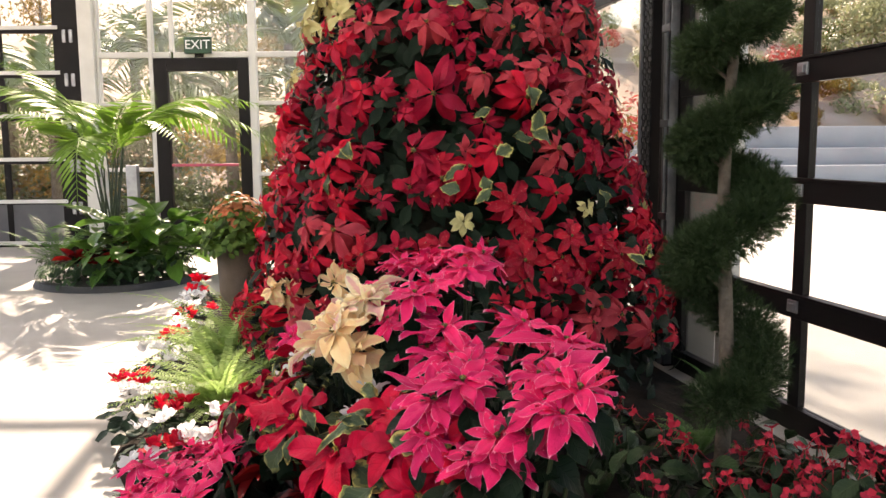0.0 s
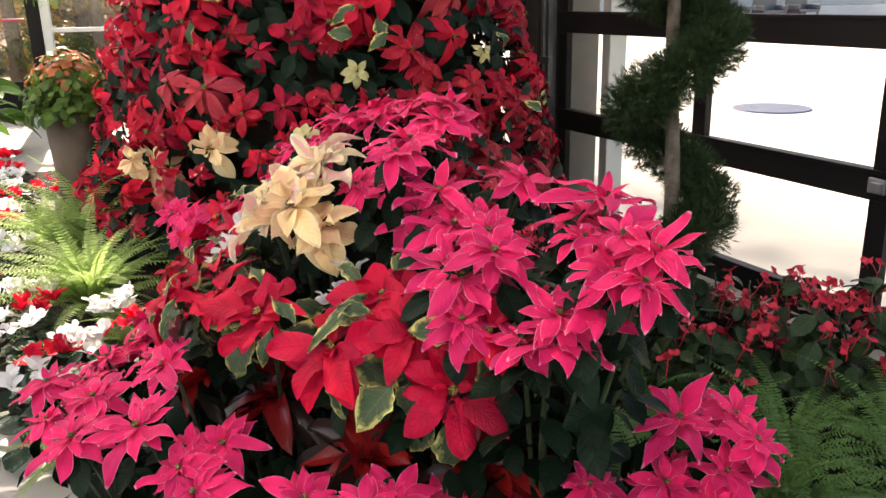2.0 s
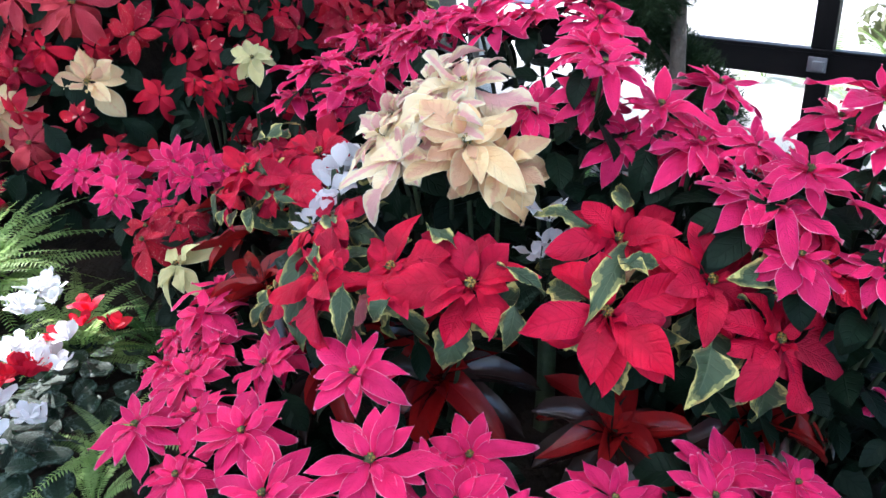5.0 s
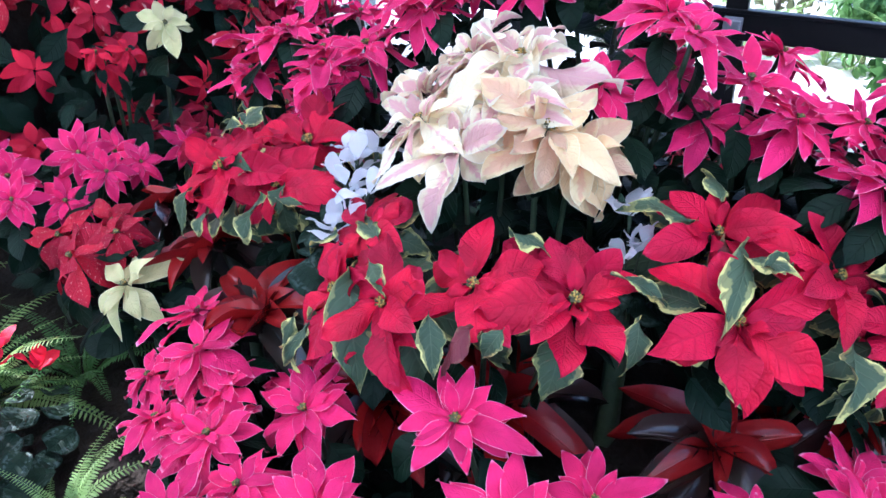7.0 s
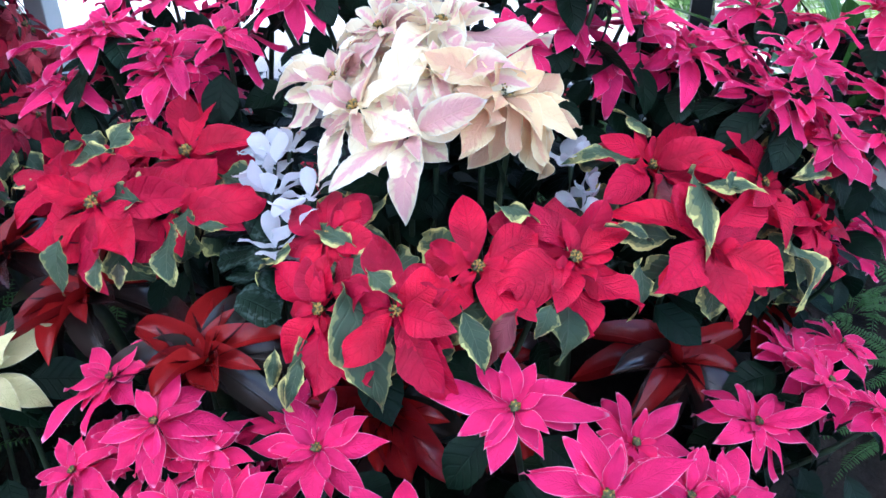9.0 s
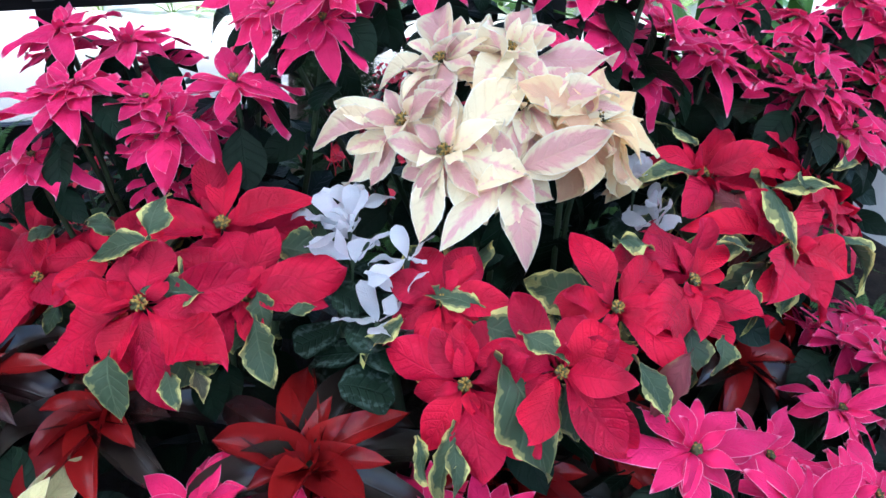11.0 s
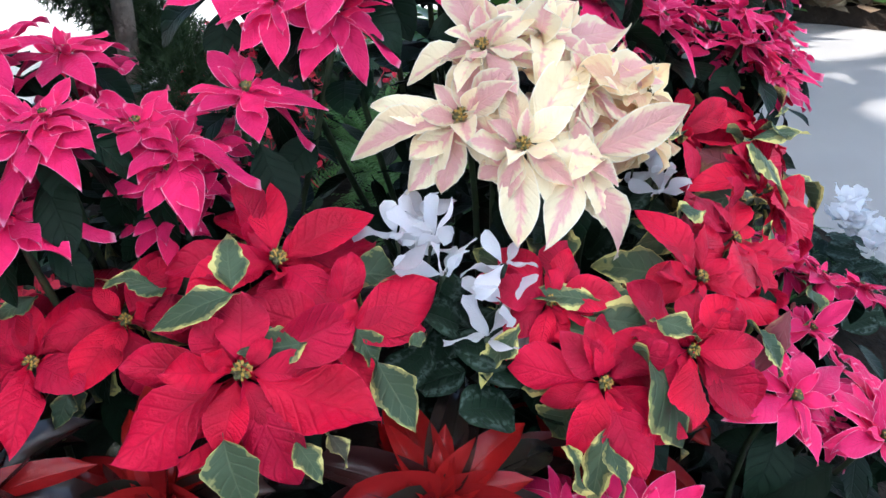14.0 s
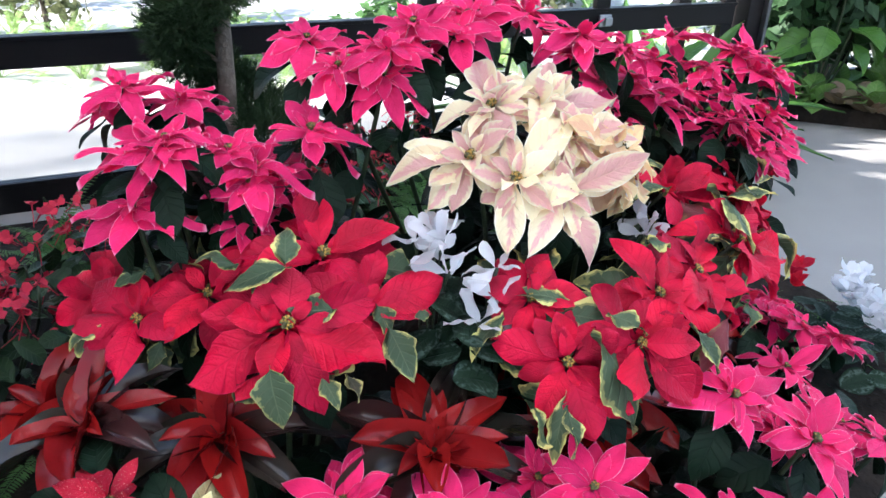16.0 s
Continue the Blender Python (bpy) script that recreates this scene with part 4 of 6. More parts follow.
PINK_Y = ((0.365, 1.616, 0.511), 0.11, (0.03, -0.27, 0.96), ((94, 0, 10.7), (122, 0, 14.6), (167, 0, 10.7), (-131, 0, 6.9), (-65, 54, 10.6), (43, 0, 6.2)))
FRONT_COLLAR = ((-0.552, 2.328, 0.645, -0.631, 2.242, 0.566, 1.05), (-0.489, 2.358, 0.656, -0.524, 2.276, 0.623, 0.94), (-0.485, 2.333, 0.665, -0.452, 2.413, 0.673, 0.75), (-0.545, 2.298, 0.677, -0.562, 2.248, 0.637, 0.75), (-0.558, 2.167, 0.649, -0.593, 2.123, 0.584, 0.75), (-0.587, 2.418, 0.556, -0.616, 2.409, 0.508, 0.60), (-0.599, 2.373, 0.562, -0.634, 2.374, 0.500, 0.56), (-0.482, 2.435, 0.650, -0.494, 2.495, 0.614, 1.01), (-0.551, 2.093, 0.652, -0.593, 2.136, 0.586, 0.73), (-0.394, 2.162, 0.711, -0.366, 2.098, 0.703, 0.90), (-0.588, 2.370, 0.577, -0.628, 2.407, 0.493, 0.60), (-0.540, 2.053, 0.664, -0.561, 2.063, 0.622, 0.98))
RIGHT_COLLAR = ((-0.171, 1.986, 0.705, -0.213, 2.055, 0.749, 0.81), (-0.135, 1.924, 0.652, -0.123, 1.885, 0.600, 1.23), (-0.153, 1.736, 0.597, -0.219, 1.708, 0.516, 0.99), (-0.360, 2.012, 0.683, -0.314, 1.947, 0.649, 0.72), (-0.060, 1.904, 0.667, 0.071, 1.808, 0.612, 0.34), (-0.361, 1.960, 0.639, -0.392, 1.930, 0.581, 1.04), (-0.205, 1.886, 0.688, -0.239, 1.835, 0.742, 0.69), (-0.176, 1.907, 0.699, -0.278, 1.838, 0.674, 0.67), (0.011, 1.881, 0.678, 0.110, 1.869, 0.703, 0.62), (-0.084, 1.752, 0.640, -0.025, 1.718, 0.603, 1.01), (0.052, 1.693, 0.624, 0.085, 1.657, 0.570, 1.03), (-0.251, 1.850, 0.711, -0.180, 1.829, 0.693, 0.71))
OPEN_COLLAR = ((-0.524, 2.786, 0.640, -0.573, 2.788, 0.578, 1.02), (-0.356, 2.615, 0.689, -0.373, 2.532, 0.658, 0.81), (-0.491, 2.618, 0.668, -0.545, 2.598, 0.600, 0.91), (-0.428, 2.740, 0.737, -0.437, 2.829, 0.719, 0.55), (-0.369, 2.814, 0.714, -0.327, 2.858, 0.734, 1.02), (-0.538, 2.683, 0.622, -0.559, 2.672, 0.588, 0.90), (-0.537, 2.719, 0.624, -0.566, 2.704, 0.582, 0.92), (-0.437, 2.622, 0.671, -0.468, 2.611, 0.625, 0.90), (-0.491, 2.579, 0.667, -0.475, 2.542, 0.670, 0.69))
EDGE_COLLAR = ((-0.251, 2.949, 0.661, -0.261, 2.995, 0.646, 0.91), (-0.263, 2.891, 0.641, -0.279, 2.842, 0.608, 1.07), (-0.317, 3.017, 0.605, -0.323, 3.066, 0.595, 1.18), (-0.330, 2.930, 0.582, -0.358, 2.949, 0.546, 0.87))

poinsettia(RED_L + ", at the mound's front", "red", [RED_WIDE, RED_MIDDLE, RED_LOW, RED_LEFT, RED_SMALL], HEART, 0.56, 6, LEAVES_V, 1, collar=FRONT_COLLAR)
poinsettia(RED_L + ", below the pink ones", "red", [RED_FULL, RED_UPPER, RED_SIDE, RED_RIGHT, RED_END], HEART, 0.56, 6, LEAVES_V, 2, collar=RIGHT_COLLAR)
poinsettia(RED_L + ", by white cyclamen", "red", [RED_OPEN, RED_BACK, RED_HALF], (0.2, 2.92), 0.6, 6, LEAVES_V, 3, collar=OPEN_COLLAR)
poinsettia(RED_L + ", low down", "red", [RED_EDGE, (-0.30, 2.86, 0.64, 0.10), (-0.20, 3.02, 0.60, 0.09)], (0.3, 3.05), 0.62, 6, LEAVES_V, 4, collar=EDGE_COLLAR)
poinsettia("cream poinsettia marbled with pink, crowning the mound", "cream",
           [CREAM_FRONT, CREAM_UP, CREAM_BACK, CREAM_LEFT, CREAM_TOP, CREAM_REAR], (-0.16, 2.29), 0.62, 1, LEAVES, 5)
poinsettia("cream poinsettia with bracts ageing to peach, crowning the mound", "peach", [CREAM_SIDE, (-0.24, 2.15, 0.80, 0.10)], (-0.16, 2.29), 0.62, 1, LEAVES, 6)

LOW = (-0.25, 2.25)
poinsettia(PINK_L + ", low beside the floor", "pink", [(-0.893, 2.334, 0.422, 0.10), (-0.872, 2.203, 0.390, 0.095), (-0.789, 2.04, 0.420, 0.105), (-0.763, 2.174, 0.445, 0.10), (-0.80, 2.30, 0.43, 0.085)], LOW, 0.8, 3, LEAVES, 11)
poinsettia(PINK_L + ", low in front of the bromeliads", "pink", [PINK_P, (-0.77, 2.415, 0.436, 0.095), (-0.756, 2.50, 0.40, 0.08), (-0.762, 2.586, 0.371, 0.085), (-0.709, 2.70, 0.369, 0.09), PINK_R, PINK_S, (-0.685, 2.56, 0.475, 0.10), (-0.59, 2.40, 0.43, 0.10), (-0.687, 2.49, 0.44, 0.08)], LOW, 0.8, 3, LEAVES, 12)
poinsettia(PINK_L + ", with long open bracts", "pink", [PINK_W, PINK_Q, PINK_T, (-0.537, 1.794, 0.397, 0.10), (-0.565, 1.85, 0.42, 0.09)], LOW, 0.78, 3, LEAVES, 13)
poinsettia(PINK_L + ", low at the bed's front", "pink", [PINK_V, PINK_U, (-0.235, 1.64, 0.405, 0.085), (-0.08, 1.60, 0.38, 0.085)], LOW, 0.75, 3, LEAVES, 14)
poinsettia(PINK_L + ", low among the ferns", "pink", [PINK_Y, (0.521, 1.724, 0.451, 0.085), (0.488, 1.619, 0.500, 0.085), (0.307, 1.548, 0.424, 0.095), (0.168, 1.568, 0.433, 0.085), (0.42, 1.53, 0.44, 0.08)], (0.3, 2.2), 0.8, 4, LEAVES, 15)
poinsettia(PINK_L + ", high over the red ones", "pink", [PINK_A, PINK_B, PINK_D, PINK_C, PINK_E, (0.20, 1.70, 0.86, 0.08)], HEART, 0.85, 4, LEAVES, 16)
poinsettia(PINK_L + ", dense on the mound's shoulder", "pink", [(-0.029, 1.776, 0.801, 0.10), PINK_F, PINK_G, PINK_H, (0.081, 1.914, 0.835, 0.095), PINK_I, (0.061, 1.840, 0.845, 0.09)], HEART, 0.76, 4, LEAVES, 17)
poinsettia(PINK_L + ", at the top of the mound", "pink", [(-0.029, 2.142, 0.983, 0.105), (0.113, 2.300, 1.038, 0.11), (0.006, 2.359, 1.015, 0.10), (-0.053, 2.40, 0.998, 0.10), (-0.048, 2.478, 1.011, 0.10), (-0.128, 2.54, 0.985, 0.10), (0.20, 2.033, 0.898, 0.095), (0.06, 2.22, 1.01, 0.095)], (0.05, 2.3), 0.85, 3, LEAVES, 18)
poinsettia(PINK_L + ", small beside the cream bracts", "pink", [(-0.152, 2.180, 0.880, 0.075), (-0.065, 2.105, 0.902, 0.085)], HEART, 0.7, 4, LEAVES, 19)
poinsettia(PINK_L + ", behind the cream bracts", "pink", [(-0.15, 2.55, 0.945, 0.09), PINK_M, PINK_J, PINK_K, PINK_Z, (-0.19, 2.905, 0.865, 0.085), PINK_N, PINK_O, (-0.223, 2.794, 0.737, 0.07), (-0.02, 2.66, 0.98, 0.095)], (0.1, 2.7), 0.84, 4, LEAVES, 20)
poinsettia(PINK_L + ", at the foot of the tree", "pink", [(-0.60, 3.45, 0.50, 0.09), (-0.45, 3.40, 0.53, 0.09), (-0.52, 3.36, 0.44, 0.085), (-0.68, 3.60, 0.50, 0.09), (-0.35, 3.42, 0.50, 0.085), (-0.15, 3.41, 0.47, 0.085)], (-0.2, 4.2), 0.6, 4, LEAVES, 21)
poinsettia("pale yellow-green poinsettia low in the bed", "yellow", [(-0.626, 2.908, 0.435, 0.105)], (-0.3, 2.9), 0.6, 4, LEAVES, 22)
poinsettia("red poinsettia speckled with pale flecks, low in the bed", "speckled", [(-0.66, 3.05, 0.46, 0.10), (-0.58, 3.0, 0.50, 0.08)], (-0.2, 3.1), 0.65, 4, LEAVES, 23)
poinsettia("pale yellow-green poinsettia by the tree's foot", "yellow", [(-0.165, 3.42, 0.79, 0.085)], (0.1, 4.2), 0.5, 4, LEAVES, 24)
poinsettia("scarlet ruffled poinsettia by the tree's foot", "scarlet", [(-0.30, 3.50, 0.70, 0.06), (-0.25, 3.47, 0.73, 0.055), (-0.33, 3.47, 0.74, 0.05)], (0.1, 4.2), 0.6, 4, LEAVES, 25)

DARK_L = "dark crimson poinsettia in the shade by the tree's foot"
poinsettia(DARK_L, "crimson", [(-0.06, 3.63, 0.46, 0.10), (-0.12, 3.36, 0.50, 0.10), (0.10, 3.44, 0.50, 0.095), (-0.22, 3.58, 0.42, 0.095)], (0.0, 4.3), 0.7, 5, LEAVES_V, 26)
poinsettia(DARK_L, "crimson", [(0.12, 3.74, 0.44, 0.10), (0.30, 3.70, 0.46, 0.10), (0.42, 3.62, 0.48, 0.095), (0.25, 3.50, 0.48, 0.11), (0.50, 3.50, 0.46, 0.11)], (0.2, 4.4), 0.7, 5, LEAVES, 27)
poinsettia("red poinsettia speckled with pale flecks, by the ferns", "speckled", [(-0.60, 3.24, 0.42, 0.09), (-0.50, 3.18, 0.44, 0.085)], (-0.2, 3.4), 0.65, 4, LEAVES, 28)


# ---- the poinsettia tree ----
TREE = Vector((0.07, 4.98, 0))


def tree_radius(z):
    return max(0.06, 1.255 - 0.29 * (z - 0.7)) if z < 2.6 else max(0.03, 0.704 - 0.55 * (z - 2.6))


def poinsettia_tree():
    r = random.Random(31)
    tree = tagged(link("poinsettia_tree", None, None, Matrix.Translation(TREE + Vector((0, 0, 0.1)))), "tall cone-shaped tree built of red, salmon and cream poinsettias", "poinsettia tree")
    # added dark core that stands for the shade deep between the blooms
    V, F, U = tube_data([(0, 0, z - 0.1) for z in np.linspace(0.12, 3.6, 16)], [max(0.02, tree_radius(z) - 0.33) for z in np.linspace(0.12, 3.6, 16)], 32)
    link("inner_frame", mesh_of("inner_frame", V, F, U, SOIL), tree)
    tiers = (
        ("yellow", [(-62, 2.1, 0.15), (-67, 2.2, 0.15), (-55, 2.16, 0.14), (-70, 2.0, 0.14), (-61, 1.98, 0.12), (-78, 2.07, 0.13), (-49, 2.02, 0.12), (-78, 1.72, 0.09), (1, 0.98, 0.07), (-79, 2.14, 0.12), (77, 0.95, 0.08), (35, 1.02, 0.06)]),
        ("peach", [(-46, 0.58, 0.15), (-30, 0.68, 0.13), (-48, 0.62, 0.09)]),
        ("salmon", [(-31, 1.94, 0.16), (-19, 1.87, 0.12), (-9, 1.92, 0.13), (20, 1.91, 0.19), (30, 2.0, 0.14), (40, 1.89, 0.15), (59, 1.89, 0.15), (51, 2.01, 0.12), (8, 1.67, 0.1), (24, 1.69, 0.11), (35, 1.75, 0.14), (47, 1.68, 0.17)]),
        ("salmon", [(57, 1.59, 0.14), (29, 1.31, 0.18), (-30, 0.93, 0.18), (-39, 0.95, 0.11), (51, 0.76, 0.1), (34, 0.55, 0.15), (41, 0.49, 0.15), (47, 0.4, 0.13), (31, 0.48, 0.12), (-39, 0.5, 0.12), (51, 1.46, 0.11), (11, 1.98, 0.12)]),
        ("crimson", [(-1, 1.91, 0.11), (-37, 1.67, 0.15), (-26, 1.62, 0.14), (-46, 1.59, 0.12), (-35, 1.52, 0.14), (-6, 1.58, 0.18), (-14, 1.55, 0.11), (-18, 1.49, 0.09), (-33, 1.39, 0.11), (-46, 1.36, 0.12), (-11, 1.31, 0.17), (-24, 1.32, 0.09), (8, 1.44, 0.12), (49, 1.33, 0.15)]),
        ("crimson", [(56, 1.26, 0.11), (-4, 1.18, 0.15), (-12, 1.14, 0.13), (-59, 1.26, 0.12), (-54, 1.03, 0.12), (7, 0.88, 0.09), (30, 0.63, 0.13), (54, 0.47, 0.11), (22, 0.6, 0.1), (-14, 0.85, 0.1), (58, 1.11, 0.13), (-40, 0.73, 0.11), (4, 1.84, 0.1)]),
        ("scarlet", [(-42, 1.84, 0.1), (4, 1.72, 0.1), (19, 1.56, 0.16), (-71, 1.55, 0.12), (-73, 1.42, 0.12), (-32, 1.28, 0.11), (-38, 1.19, 0.14), (10, 1.32, 0.12), (3, 1.23, 0.13), (-54, 1.18, 0.11), (-33, 1.04, 0.12)]),
        ("scarlet", [(5, 1.12, 0.13), (25, 1.1, 0.14), (66, 0.92, 0.12), (-52, 0.84, 0.11), (-58, 0.77, 0.11), (-55, 0.66, 0.1), (39, 0.72, 0.11), (76, 0.79, 0.13), (-48, 0.48, 0.11), (-57, 0.55, 0.1), (-36, 0.79, 0.09)]),
        ("speckled", [(-23, 1.02, 0.09), (-11, 1.02, 0.14), (13, 1.06, 0.13), (17, 1.0, 0.12), (33, 0.99, 0.13), (45, 0.98, 0.1), (-45, 0.74, 0.19), (-22, 0.83, 0.11), (19, 0.88, 0.12), (15, 0.8, 0.13), (15, 0.7, 0.11)]),
        ("speckled", [(26, 0.79, 0.12), (33, 0.71, 0.14), (41, 0.79, 0.11), (5, 0.79, 0.1), (-4, 0.86, 0.1), (-37, 1.1, 0.11), (-59, 0.95, 0.11), (-17, 0.96, 0.09), (-27, 1.14, 0.1), (27, 0.9, 0.09)]),
    )
    gaps = ((-30, 1.79), (-20, 1.8), (-12, 1.74), (-1, 1.46), (14, 1.23), (20, 1.17), (-21, 1.18), (-21, 0.95), (-16, 0.97), (26, 1.01), (30, 1.04), (48, 1.02), (62, 0.96), (-48, 1.69), (-38, 1.44), (-23, 2.03), (-12, 0.97), (9, 1.83), (35, 1.43))
    spots = []
    for colour, places in tiers:
        for a, z, R in places:
            kind = colour
            if min((abs(a - p) * 0.0192) ** 2 + (z - q) ** 2 for p, q in gaps) < 0.085 ** 2:
                continue
            if kind in ("crimson", "scarlet") and a > 12 and z > 1.3 and r.random() < 0.6:
                kind = "salmon"
            spots.append((a, z))
            put_on_tree(tree, kind, a, z, R, r)
    # fill the gaps on the side towards the mound
    for k in range(900):
        a, z = r.uniform(-85, 88), r.uniform(0.32, 2.3)
        if len(spots) > 108:
            break
        if min((abs(a - p) * 0.0192) ** 2 + (z - q) ** 2 for p, q in spots) < 0.115 ** 2 or min((abs(a - p) * 0.0192) ** 2 + (z - q) ** 2 for p, q in gaps) < 0.14 ** 2:
            continue
        spots.append((a, z))
        kind = r.choice(("salmon", "salmon", "crimson") if a > 15 and z > 1.45 else ("crimson", "speckled", "scarlet") if z < 1.1 else ("crimson", "scarlet", "crimson"))
        put_on_tree(tree, kind, a, z, r.uniform(0.09, 0.12), r, 0.8)
    # smaller blooms packed between the tiers
    packed = {}
    for k in range(4000):
        a, z = r.uniform(-92, 92), r.uniform(0.3, 2.35)
        if len(spots) > 330:
            break
        if min((abs(a - p) * 0.0192) ** 2 + (z - q) ** 2 for p, q in spots) < 0.062 ** 2 or min((abs(a - p) * 0.0192) ** 2 + (z - q) ** 2 for p, q in gaps) < 0.10 ** 2:
            continue
        spots.append((a, z))
        kind = r.choice(("salmon", "salmon", "crimson") if a > 12 and z > 1.35 else ("speckled", "crimson", "speckled", "scarlet") if z < 1.3 else ("crimson", "scarlet", "salmon", "crimson"))
        rad = tree_radius(z) - r.uniform(0.02, 0.11)
        n = Vector((math.sin(radians(a)) + r.uniform(-0.3, 0.3), -math.cos(radians(a)), r.uniform(-0.3, 0.6))).normalized()
        m = facing(Vector((rad * math.sin(radians(a)), -rad * math.cos(radians(a)), z - 0.1)), n, r.uniform(0, 6.28))
        R = r.uniform(0.07, 0.105)
        for i in range(9):
            low = i < 5
            packed.setdefault(kind, []).append(m @ ray_leaf(i * (1.257 if low else 1.571) + r.uniform(-0.3, 0.3), radians(r.uniform(-30, -5) if low else r.uniform(5, 35)), R * (r.uniform(0.85, 1.15) if low else r.uniform(0.5, 0.8)), 0.004, r.uniform(0.85, 1.1), radians(r.uniform(-20, 20))))
    for kind, ms in packed.items():
        tagged(link("bract_layer", mesh_of("bract_layer", *merged(blade(6, 2, width=0.5, arch=0.45, wave=0.05, fat=0.56, tip=0.95, seed=4), ms), KINDS[kind].meshes[0].materials[0]), tree), kind="stuff")
    # sparser blooms on the sides, the back and the upper crown
    for k in range(9):
        z = r.uniform(0.45, 3.5)
        a = r.uniform(80, 275) if z < 2.15 else r.uniform(-180, 180)
        put_on_tree(tree, r.choice(("crimson", "scarlet", "salmon", "speckled", "crimson")), a, z, r.uniform(0.14, 0.18), r, 0.6)
    # foliage between the blooms, its near-black green carrying the shade of the gaps
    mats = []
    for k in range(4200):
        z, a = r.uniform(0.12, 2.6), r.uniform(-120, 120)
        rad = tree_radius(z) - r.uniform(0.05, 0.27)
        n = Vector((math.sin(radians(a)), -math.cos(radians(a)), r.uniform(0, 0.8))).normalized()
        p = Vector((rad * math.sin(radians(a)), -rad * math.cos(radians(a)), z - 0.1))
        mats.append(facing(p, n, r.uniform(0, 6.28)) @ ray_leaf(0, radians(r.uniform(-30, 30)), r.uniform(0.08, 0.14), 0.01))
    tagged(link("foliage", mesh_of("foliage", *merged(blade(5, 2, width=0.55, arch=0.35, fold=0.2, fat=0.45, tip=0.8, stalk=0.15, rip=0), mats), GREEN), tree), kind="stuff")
    for a, z in ((-28, 1.27), (-33, 1.2), (-29, 1.36), (14, 1.38), (19, 1.4), (22, 1.5), (9, 1.5), (6, 1.2), (8, 1.13), (1, 1.12), (2, 1.24), (9, 1.28), (20, 1.62), (52, 0.8), (48, 0.72), (38, 1.03), (-3, 2.0), (3, 2.02)):
        n = Vector((math.sin(radians(a)), -math.cos(radians(a)), 0.45)).normalized()
        rad = tree_radius(z) + 0.03
        m = facing(Vector((rad * math.sin(radians(a)), -rad * math.cos(radians(a)), z - 0.1)), n, r.uniform(0, 6.28)) @ ray_leaf(0, radians(r.uniform(-10, 10)), r.uniform(0.09, 0.13), 0.0)
        link("leaf", r.choice(LEAVES_V), tree, m)


def put_on_tree(tree, kind, a, z, R, r, full=1.0):
    a += r.uniform(-0.5, 0.5)
    rad = tree_radius(z) + r.uniform(-0.10, 0.01)
    n = Vector((math.sin(radians(a)), -math.cos(radians(a)), r.uniform(-0.05, 0.6))).normalized()
    n = (n + Vector((r.uniform(-0.4, 0.4), r.uniform(-0.4, 0.4), r.uniform(-0.15, 0.15)))).normalized()
    bloom(tree, kind, Vector((rad * math.sin(radians(a)), -rad * math.cos(radians(a)), z - 0.1)), n, R * 1.02, r, lift=r.uniform(-12, 4), full=full)


poinsettia_tree()


# ---- ferns, cyclamen, bromeliads, begonias ----
def frond(pairs=22, arch=0.5, width=0.16, slant=0.35, seed=0, droop=0.1, thin=0.022):
    """A feather-shaped frond one long along +y."""
    r = random.Random(seed)
    sets = [tube_data([(0, t * (1 - 0.15 * arch), 0.35 * arch * math.sin(t * 2.2) - arch * t * t) for t in np.linspace(0, 1, 8)], [0.006 * (1 - 0.8 * t) for t in np.linspace(0, 1, 8)], 4)]
    leaf = blade(3, 1, width=2 * thin / width, fold=0.1, arch=0.15, wave=0.0, fat=0.3, tip=0.6, stalk=0.0, rip=0)
    mats = []
    for k in range(pairs):
        t = 0.1 + 0.89 * k / (pairs - 1)
        w = width * min(1, 3.2 * t) * (1 - t) ** 0.55 + 0.008
        p = Vector((0, t * (1 - 0.15 * arch), 0.35 * arch * math.sin(t * 2.2) - arch * t * t))
        slope = math.atan2(0.35 * arch * 2.2 * math.cos(t * 2.2) - 2 * arch * t, 1)
        for s in (-1, 1):
            mats.append(Matrix.Translation(p) @ Matrix.Rotation(slope, 4, "X") @ Matrix.Rotation(-s * (math.pi / 2 - slant + r.uniform(-0.08, 0.08)), 4, "Z")
                        @ Matrix.Rotation(-droop + r.uniform(-0.12, 0.12), 4, "X") @ Matrix.Scale(w, 4))
    return joined(*sets, merged(leaf, mats))


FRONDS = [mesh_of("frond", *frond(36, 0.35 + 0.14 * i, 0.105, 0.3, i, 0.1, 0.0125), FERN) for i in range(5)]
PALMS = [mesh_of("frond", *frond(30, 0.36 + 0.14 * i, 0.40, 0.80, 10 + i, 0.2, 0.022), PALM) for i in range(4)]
LIT_FRONDS = [mesh_of("frond", *frond(38, 0.35 + 0.14 * i, 0.10, 0.3, i, 0.1, 0.0115), FERN_LIT) for i in range(5)]
GARDEN_FRONDS = [mesh_of("frond", *frond(26, 0.55 + 0.14 * i, 0.42, 0.75, 10 + i, 0.35, 0.022), GARDEN_PALM) for i in range(4)]
CYCADS = [mesh_of("frond", *frond(34, 0.35 + 0.14 * i, 0.22, 0.5, 20 + i, 0.0, 0.010), FERN) for i in range(2)]


def fern(x, y, z, R, n, label, seed, lo=15, hi=75):
    r = random.Random(seed)
    f = tagged(link("fern", None, None, Matrix.Translation((x, y, z))), label, "fern", "ferns in the bed")
    for i in range(round(n * (0.8 if x > 1.9 else 1.1))):
        a = 2.4 * i + r.uniform(-0.3, 0.3)
        e = radians(lo + (hi - lo) * r.random())
        link("frond", r.choice(LIT_FRONDS if x < -0.7 or x > 3 else FRONDS), f, ray_leaf(a, e, R * r.uniform(0.6, 1.15), 0.01, r.uniform(0.85, 1.1), radians(r.uniform(-15, 15))))
    return f


